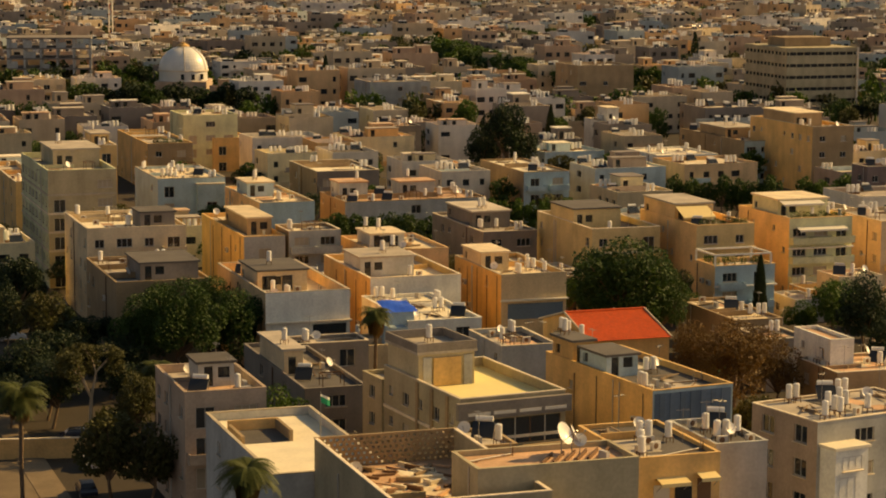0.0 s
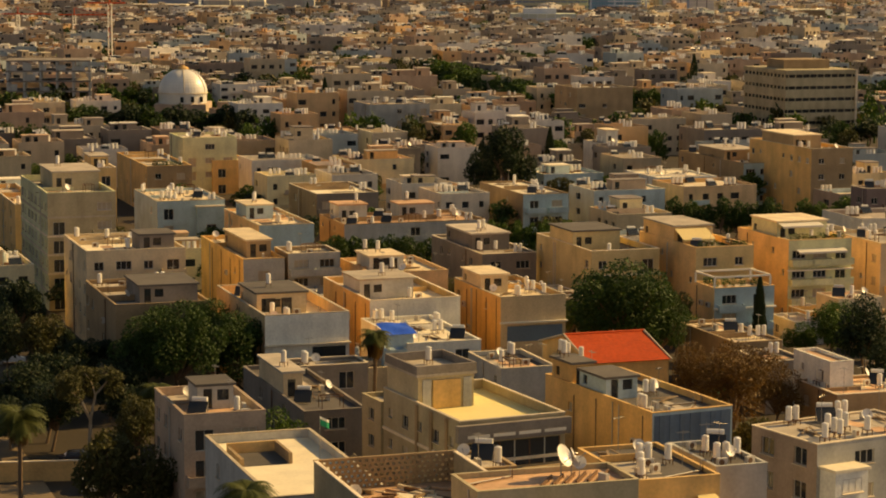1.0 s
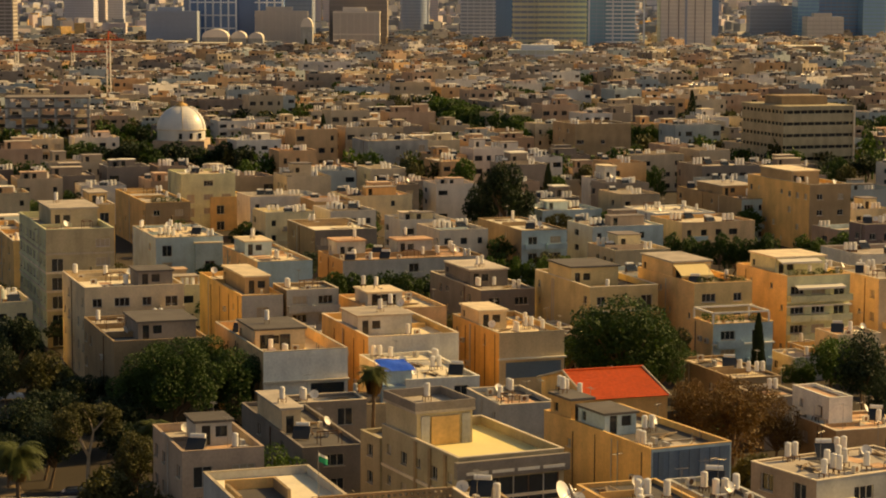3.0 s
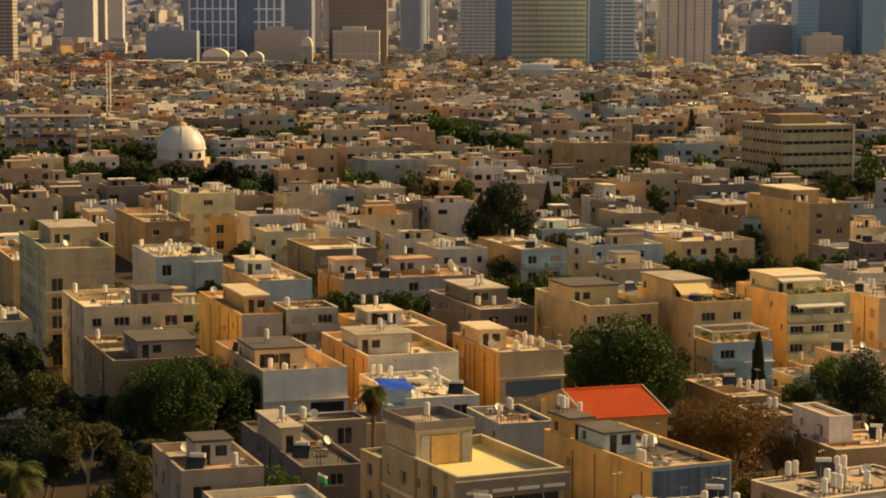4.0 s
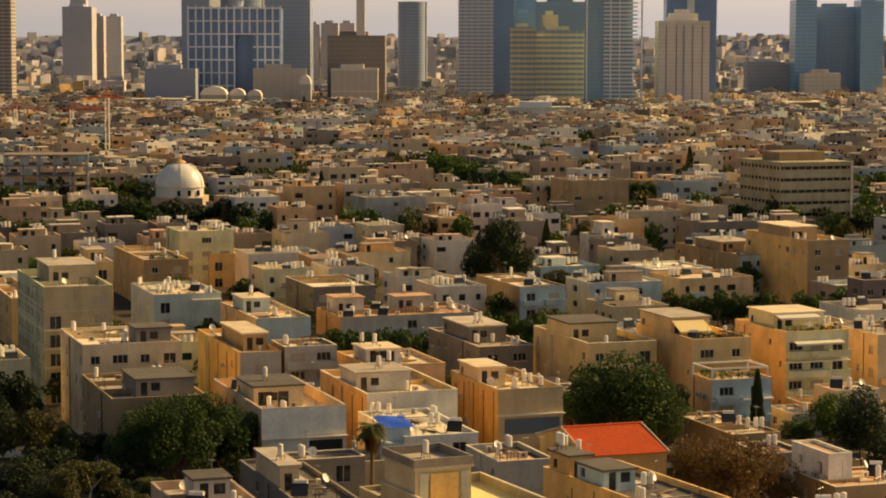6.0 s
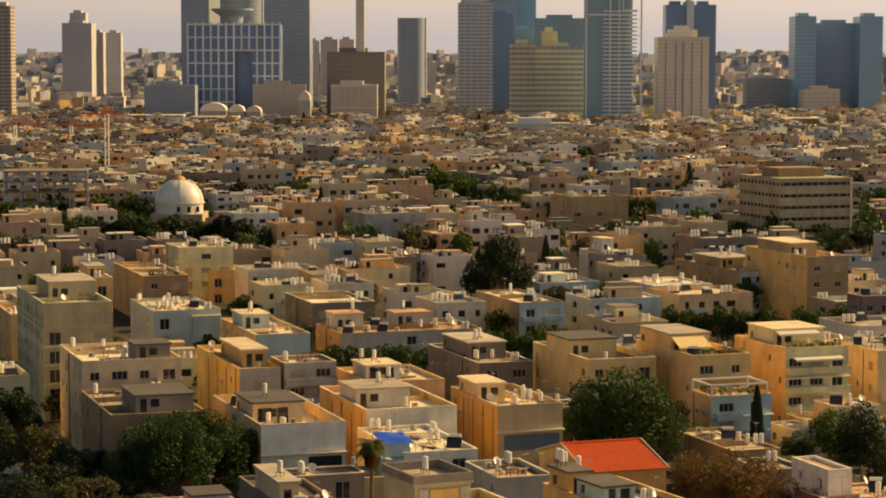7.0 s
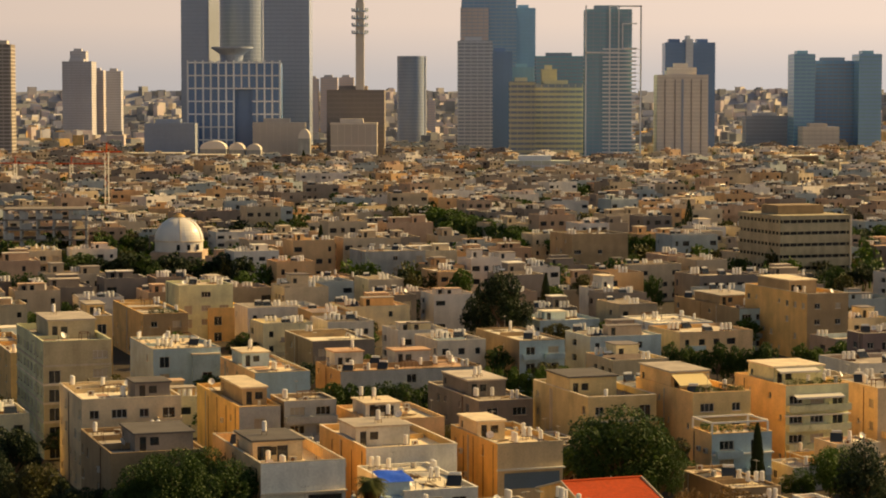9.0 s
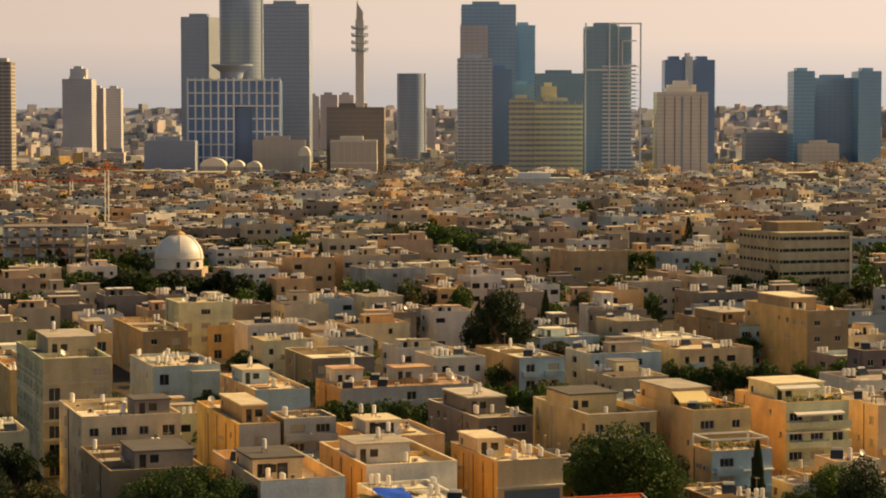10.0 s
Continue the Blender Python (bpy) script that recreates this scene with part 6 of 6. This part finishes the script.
# the banded office block
def office(x, y, w, d, h):
    root = thing("office_building", at_yaw(x, y, 0, GRID), "grey beige office block with dark ribbon windows", "office building")
    n = 6
    sh = h / n
    for k in range(n):
        s = Shape()
        s.box(0, 0, k * sh, w, d, k * sh + sh * 0.72)
        part("storey_band", s, WALL["olive"], root)
        g = Shape()
        g.box(0.35, 0.35, k * sh + sh * 0.72, w - 0.35, d - 0.35, (k + 1) * sh)
        part("ribbon_window", g, PANE, root)
        f = Shape()
        for i in range(int(w / 2.4)):
            f.box(i * 2.4 + 0.9, 0.2, k * sh + sh * 0.72, i * 2.4 + 1.1, 0.33, (k + 1) * sh)
        for i in range(int(d / 2.4)):
            f.box(0.2, i * 2.4 + 0.9, k * sh + sh * 0.72, 0.33, i * 2.4 + 1.7, (k + 1) * sh)
        part("mullions", f, WALL["olive"], root)
    s = Shape()
    s.box(-0.1, -0.1, h, w + 0.1, d + 0.1, h + 1.3)
    part("parapet", s, WALL["olive"], root)
    s = Shape()
    s.box(w * 0.15, d * 0.3, h + 1.3, w * 0.8, d * 0.7, h + 4)
    part("plant_room", s, WALL["tan"], root)
    # Pale fin added to draw the sunlit right edge of the block.
    s = Shape()
    s.box(w - 0.4, -0.5, 0, w + 0.12, -0.11, h + 1.3)
    part("corner_fin", s, COPING, root)
    FOOT.append((x - 8, y - 30, w + 22, d + 30, 0.0))


office(101.8, 664.0, 24.0, 28.0, 21.2)


# the unfinished concrete frame
def concrete_frame(x, y, w, d, storeys):
    root = thing("unfinished_building", at_yaw(x, y, 0, 8), "dark grey unfinished concrete frame with open floors", "building site")
    for k in range(storeys + 1):
        s = Shape()
        s.box(0, 0, k * 3.4 - 0.3, w, d, k * 3.4 + 0.25)
        part("floor_slab", s, WALL["dark"], root)
    for i in range(6):
        for j in range(3):
            s = Shape()
            cx, cy = 0.4 + (w - 0.8) * i / 5, 0.4 + (d - 0.8) * j / 2
            s.box(cx - 0.35, cy - 0.35, 0, cx + 0.35, cy + 0.35, storeys * 3.4 - 0.3)
            part("column", s, WALL["grey"], root)
    rng = random.Random(4)
    for k in range(storeys):
        for i in range(5):
            if rng.random() < 0.45:
                s = Shape()
                a = 0.8 + (w - 0.8) * i / 5
                s.box(a, 0.5, k * 3.4 + 0.25, a + rng.uniform(1.5, 3.6), 0.7, k * 3.4 + rng.uniform(1.4, 3.0))
                part("infill_wall", s, WALL["grey"], root)
    FOOT.append((x - 4, y - 48, w + 8, d + 48, 0.0))


concrete_frame(-148.0, 740.0, 28.0, 18.0, 6)


# cranes over a building site
def crane(x, y, h, jib):
    root = thing("tower_crane", pose(x, y, 0), "red and white lattice tower crane", "crane", "tower cranes")
    s = Shape()
    for a, b in ((-0.8, -0.8), (0.8, -0.8), (0.8, 0.8), (-0.8, 0.8)):
        s.tube((a, b, 0), (a, b, h), 0.2, sides=4)
    for k in range(int(h / 2)):
        sg = 1 if k % 2 else -1
        s.tube((-0.8 * sg, -0.8, k * 2), (0.8 * sg, -0.8, k * 2 + 2), 0.12, sides=4, k=k // 3 % 2)
        s.tube((-0.8, 0.8 * sg, k * 2), (-0.8, -0.8 * sg, k * 2 + 2), 0.12, sides=4, k=k // 3 % 2)
    part("mast", s, [CANVAS, TILE], root)
    s = Shape()
    s.tube((-10, 0, h), (jib, 0, h), 0.35, sides=4)
    s.tube((0, 0, h + 4), (jib * 0.8, 0, h + 0.2), 0.12, sides=4)
    s.tube((0, 0, h), (0, 0, h + 4), 0.3, sides=4)
    part("jib", s, TILE, root)


crane(-152.6, 1000, 34, 7)
crane(-226.0, 1340, 19, 24)
crane(-262.0, 1350, 19, 20)


# low wall and parked cars in the street
wall = tagged(new("garden_wall", None), "low ochre plastered wall beside the forecourt", "wall")
wall.matrix_basis = at_yaw(-50.5, 232.4, 0, 8)
box_part("panel", wall, WALL["ochre"], 0, 0, 0, 11.5, 0.3, 2.2)
box_part("coping", wall, COPING, -0.05, -0.05, 2.2, 11.55, 0.35, 2.3)


def car(x, y, yaw, paint, label):
    root = thing("car", at_yaw(x, y, 0.05, yaw), label, "car", "parked cars")
    prof = [(-2.1, 0.35), (-2.15, 0.75), (-1.5, 0.9), (-0.95, 1.42), (0.65, 1.45), (1.35, 0.95), (2.05, 0.8), (2.15, 0.4)]
    s = Shape()
    for sgn in (-1, 1):
        pts = [(px, sgn * (0.85 if pz < 1 else 0.68), pz) for px, pz in prof]
        s.face(pts if sgn < 0 else pts[::-1])
    for a, b in zip(prof, prof[1:] + prof[:1]):
        wa, wb = (0.85 if a[1] < 1 else 0.68), (0.85 if b[1] < 1 else 0.68)
        s.face([(a[0], -wa, a[1]), (a[0], wa, a[1]), (b[0], wb, b[1]), (b[0], -wb, b[1])])
    part("body", s, paint, root)
    g = Shape()
    for sgn in (-1, 1):
        g.face([(-1.3, sgn * 0.83, 0.95), (1.15, sgn * 0.83, 0.98), (0.6, sgn * 0.71, 1.38), (-0.9, sgn * 0.71, 1.36)])
    g.face([(0.72, -0.64, 1.42), (0.72, 0.64, 1.42), (1.36, 0.78, 0.99), (1.36, -0.78, 0.99)])
    g.face([(-1.0, -0.64, 1.40), (-1.0, 0.64, 1.40), (-1.48, 0.78, 0.96), (-1.48, -0.78, 0.96)])
    part("windows", g, PANE, root)
    for wx in (-1.3, 1.3):
        for wy in (-0.8, 0.8):
            t = Shape()
            t.tube((wx, wy - 0.1, 0.32), (wx, wy + 0.1, 0.32), 0.32, sides=14)
            wh = part("wheel", t, ROOF["tar"], root)
            t = Shape()
            t.tube((wx, wy - 0.12, 0.32), (wx, wy + 0.12, 0.32), 0.18, sides=10)
            part("rim", t, STEEL, wh)


PAINT = {"white": surface("car_paint_white", (0.7, 0.7, 0.68), rough=0.25, stain=0.05, bump=0), "dark": surface("car_paint_dark", (0.03, 0.035, 0.05), rough=0.25, stain=0.05, bump=0),
         "silver": surface("car_paint_silver", (0.4, 0.4, 0.4), rough=0.3, metal=0.5, stain=0.05, bump=0)}
for cx, cy, yw, cp in ((-41.3, 242.0, 12, "dark"), (-38.0, 229.5, 100, "white"), (-60.7, 302.0, 15, "white"), (-58.5, 329.0, 105, "silver"), (-62.8, 313.0, 20, "silver"),
                       (-47.0, 236.5, 10, "dark"), (-36.5, 218.0, 108, "dark"), (-52.0, 290.0, 108, "silver")):
    car(cx, cy, yw, PAINT[cp], {"dark": "dark parked saloon car beside the kerb", "white": "white parked saloon car in the street", "silver": "silver parked saloon car in the street"}[cp])


# ribbed blue sheeting along a dark roof
for i in range(15):
    box_part("ribbed_sheet", block_9, RIBBED, 0.2 + i * 0.6, -0.10 if i % 2 else -0.06, 7.6, 0.78 + i * 0.6, -0.003, 11.3)


# greenery on the terraces
def terrace_plants(parent, x0, x1, y, z, n, seed):
    rng = random.Random(seed)
    for i in range(n):
        p = thing("potted_shrub", parent.matrix_basis @ pose(x0 + (x1 - x0) * (i + 0.5) / n, y + rng.uniform(-0.2, 0.2), z), "leafy green shrub in a clay pot", "shrub", "terrace plants")
        c = Shape()
        c.tube((0, 0, 0), (0, 0, 0.45), 0.22, 0.3, 10)
        part("pot", c, ROOF["pink"], p)
        r = rng.uniform(0.45, 0.85)
        part("leaves", leaf_cloud(rng, [(0, 0, 0.6 + r * 0.6, r, r * 0.9)], 180, 0.24), LEAF[rng.choice(("green", "broad", "olive"))], p)


terrace_plants(GARDEN, 1.0, 9.0, 1.2, 12.2, 7, 1)
terrace_plants(AWNED, 1.0, 10.0, 1.0, 12.2, 8, 2)
terrace_plants(block_28, 1.5, 8.0, 1.2, 10.1, 6, 3)

# blue glazed bay on the pale blue block
bay = box_part("bay", block_27, WALL["blue"], 7.4, -1.1, 3.2, 12.6, -0.003, 9.0, "blue rendered bay")
box_part("bay_roof", bay, COPING, 7.2, -1.3, 9.0, 12.8, -0.003, 9.25)
add_window(bay, "door", pose(9.2, -1.12, 3.6), random.Random(1), 1.0)


# ---------------- the rest of the city, lot by lot along the street grid ----------------
CU = Vector((math.cos(radians(GRID)), math.sin(radians(GRID))))
CV = Vector((-CU.y, CU.x))


def clear(x, y, w, d, gap=1.2):
    p = Vector((x, y))
    pu, pv = p.dot(CU), p.dot(CV)
    for qx, qy, qw, qd, turn in FOOT:
        if abs(qx - x) + abs(qy - y) > 130:
            continue
        if turn:
            q = Vector((qx, qy))
            qu, qv = q.dot(CU), q.dot(CV)
            if pu < qu + qw + gap and pu + w + gap > qu and pv < qv + qd + gap and pv + d + gap > qv:
                return False
        else:
            c = p + CU * w / 2 + CV * d / 2
            if qx - 11 < c.x < qx + qw + 11 and qy - 11 < c.y < qy + qd + 11:
                return False
    return True


def far_city():
    """Near lots become houses and trees of their own; the many farther ones are joined."""
    rng = random.Random(41)
    low = [i for i, q in enumerate(HOUSES) if q[3] < 9.5]
    crowd, wood = Crowd(), Crowd()
    flat = []
    for shapes, *_ in HOUSES:
        vs, fs, ks = [], [], []
        kept = 0
        for name, s in shapes:
            kept += name == "water_tank"
            if name == "water_tank" and kept > 8:
                continue
            n = len(vs)
            vs += s.v
            fs += [tuple(i + n for i in f) for f in s.f]
            ks += s.k
        flat.append((np.array(vs), fs, ks))
    leaves = {}
    for kind in range(3):
        q = random.Random(kind)
        blobs = [(0.28 * math.cos(i * 1.3), 0.28 * math.sin(i * 1.3), q.uniform(0.45, 0.8), 0.24, 0.2) for i in range(6)]
        s = leaf_cloud(q, blobs, 150, 0.2)
        s.tube((0, 0, 0), (0, 0, 0.5), 0.03, sides=5)
        leaves[kind] = (np.array(s.v), s.f)
    kinds = ("broad", "dark", "olive", "green")
    v, houses, trees = 330.0, 0, 0
    row = 0
    while v < 2330:
        u = -900.0
        while u < 1300:
            k = rng.choice(low) if v < 600 else rng.randrange(len(HOUSES))
            shapes, w, d, h = HOUSES[k]
            p = CU * (u + rng.uniform(0, 2)) + CV * (v + rng.uniform(-2, 2))
            x, y = p
            if y > 325 and abs(x + 3) < y * 0.205 + 14 and y < 2300:
                turn = GRID + (rng.choice((-9, 0, 0, 7, 24)) if y > 900 else rng.uniform(-1.5, 1.5))
                if clear(x, y, w, d) and rng.random() < 0.9:
                    FOOT.append((x, y, w, d, GRID))
                    if y < 520:
                        house(x, y, k, turn)
                        houses += 1
                    else:
                        a, b = rng.randrange(8), 8 + rng.randrange(6)
                        swap = (a, b, 14, 15, 16)
                        crowd.add(flat[k][0], flat[k][1], [swap[i] for i in flat[k][2]], at_yaw(x, y, 0, turn) @ Matrix.Diagonal((1, 1, rng.uniform(0.85, 1.25), 1)))
                for _ in range(3 if y < 1000 else 2):
                    if rng.random() < (0.3 if y < 700 else 0.62):
                        q = p + CU * (w + rng.uniform(0.8, 3)) + CV * rng.uniform(-4, d)
                        kind = rng.choice(("broad", "dark", "broad", "olive", "green"))
                        hh, ss = (rng.uniform(5.5, 8.8) if y < 560 else rng.uniform(8, 13)), rng.uniform(5.5, 9)
                        if y < 600 and trees < 160:
                            if clear(q.x, q.y, 0.5, 0.5, 0.3):
                                tree(q.x, q.y, hh, ss, kind, 1, rng.randrange(7))
                                trees += 1
                        else:
                            g = leaves[rng.randrange(3)]
                            wood.add(g[0], g[1], [kinds.index(kind)] * len(g[1]), pose(q.x, q.y, 0, 0, 0, rng.uniform(0, 360)) @ Matrix.Diagonal((ss, ss, hh, 1)))
            u += w + rng.uniform(2.0, 6.5)
        row += 1
        v += (rng.uniform(16.5, 19.5) + (6 if row % 3 == 0 else 0)) * (1.0 if v < 1250 else 1.35)
    crowd.done("far_houses", FAR_WALLS + FAR_ROOFS + [PANE, TANK, RUST], "crowded far plastered houses with flat roofs", "houses")
    wood.done("far_trees", [LEAF[k] for k in kinds], "many far green street trees between houses", "trees")


# sheds, annexes and yard trees between the near blocks
def backyards():
    rng = random.Random(17)
    for row in range(40):
        v = 188 + row * 3.9
        u = 20.0 + rng.uniform(0, 4)
        while u < 190:
            w, d, h = rng.uniform(4.5, 8.5), rng.uniform(5, 9), rng.choice((3.1, 3.4, 6.2, 6.4))
            p = CU * u + CV * v
            left = p.x < -0.105 * p.y - 0.5
            if 196 < p.y < 335 and abs(p.x) < p.y * 0.215 and not left and clear(p.x, p.y, w, d, 0.7):
                if rng.random() < 0.55:
                    apartment(p.x, p.y, w, d, h, rng.choice(("tan", "cream", "grey", "ochre", "white", "dark")), rng.choice(("grey", "tar", "tar", "pink")), int(u * 10 + v),
                              "low plastered annex behind the apartment blocks", tanks=1, clutter=0.6, parapet=0.3, balconies=0, front=0.7, group="annexes")
                else:
                    q = p + CU * w / 2 + CV * d / 2
                    tree(q.x, q.y, rng.uniform(5.5, 9.5), rng.uniform(5, 8), rng.choice(("broad", "dark", "olive", "green")), 2, rng.randrange(7))
                    FOOT.append((p.x, p.y, w, d, GRID))
            u += rng.uniform(2.5, 5)


backyards()
# Orange stands for warmly lit sides; the walls are darkened for shaded fronts.
FAR_WALLS = [surface("far_plaster", c, stain=0.3, streak=0.15, vary=0) for c in
             ((0.50, 0.41, 0.29), (0.60, 0.39, 0.21), (0.70, 0.65, 0.58), (0.31, 0.26, 0.21), (0.50, 0.35, 0.24), (0.38, 0.43, 0.43), (0.22, 0.19, 0.165), (0.60, 0.50, 0.35))]
FAR_ROOFS = [surface("far_roofing", c, stain=0.45, scale=0.3, vary=0) for c in
             ((0.76, 0.66, 0.50), (0.34, 0.29, 0.25), (0.62, 0.43, 0.29), (0.84, 0.79, 0.68), (0.17, 0.15, 0.14), (0.58, 0.50, 0.40))]
far_city()

# far suburbs on the plain below the hills
def suburbs():
    rng = random.Random(8)
    crowd = Crowd()
    s = Shape()
    s.box(-0.5, -0.5, 0, 0.5, 0.5, 1)
    vs = np.array(s.v)
    for _ in range(2300):
        y = rng.uniform(2350, 4300)
        x = rng.uniform(-0.23, 0.23) * y
        z = max(0.0, (y - 3500) * 0.02)
        k = rng.choice((0, 1, 2, 3, 4, 4, 4))
        hh = rng.choice((7, 9, 11, 14, 20)) + z
        crowd.add(vs, s.f, [k] * 6, pose(x, y, 0, 0, 0, rng.uniform(0, 60)) @ Matrix.Diagonal((rng.uniform(8, 19), rng.uniform(8, 14), hh, 1)))
    for _ in range(1700):
        k = rng.choice((0, 1, 2, 4, 4))
        near = rng.random() < 0.4
        f = rng.random()
        y = (3700 if near else 4450) + 150 * f
        x = rng.uniform(-0.23, 0.23) * y
        hh = (48 if near else 74) * f + rng.uniform(5, 14)
        crowd.add(vs, s.f, [k] * 6, pose(x, y, 0, 0, 0, rng.uniform(0, 60)) @ Matrix.Diagonal((rng.uniform(7, 20), rng.uniform(8, 14), hh, 1)))
    # Haze is painted into these far wall and hill colours.
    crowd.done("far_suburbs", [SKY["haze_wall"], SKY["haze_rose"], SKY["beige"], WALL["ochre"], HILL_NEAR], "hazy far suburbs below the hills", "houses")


suburbs()
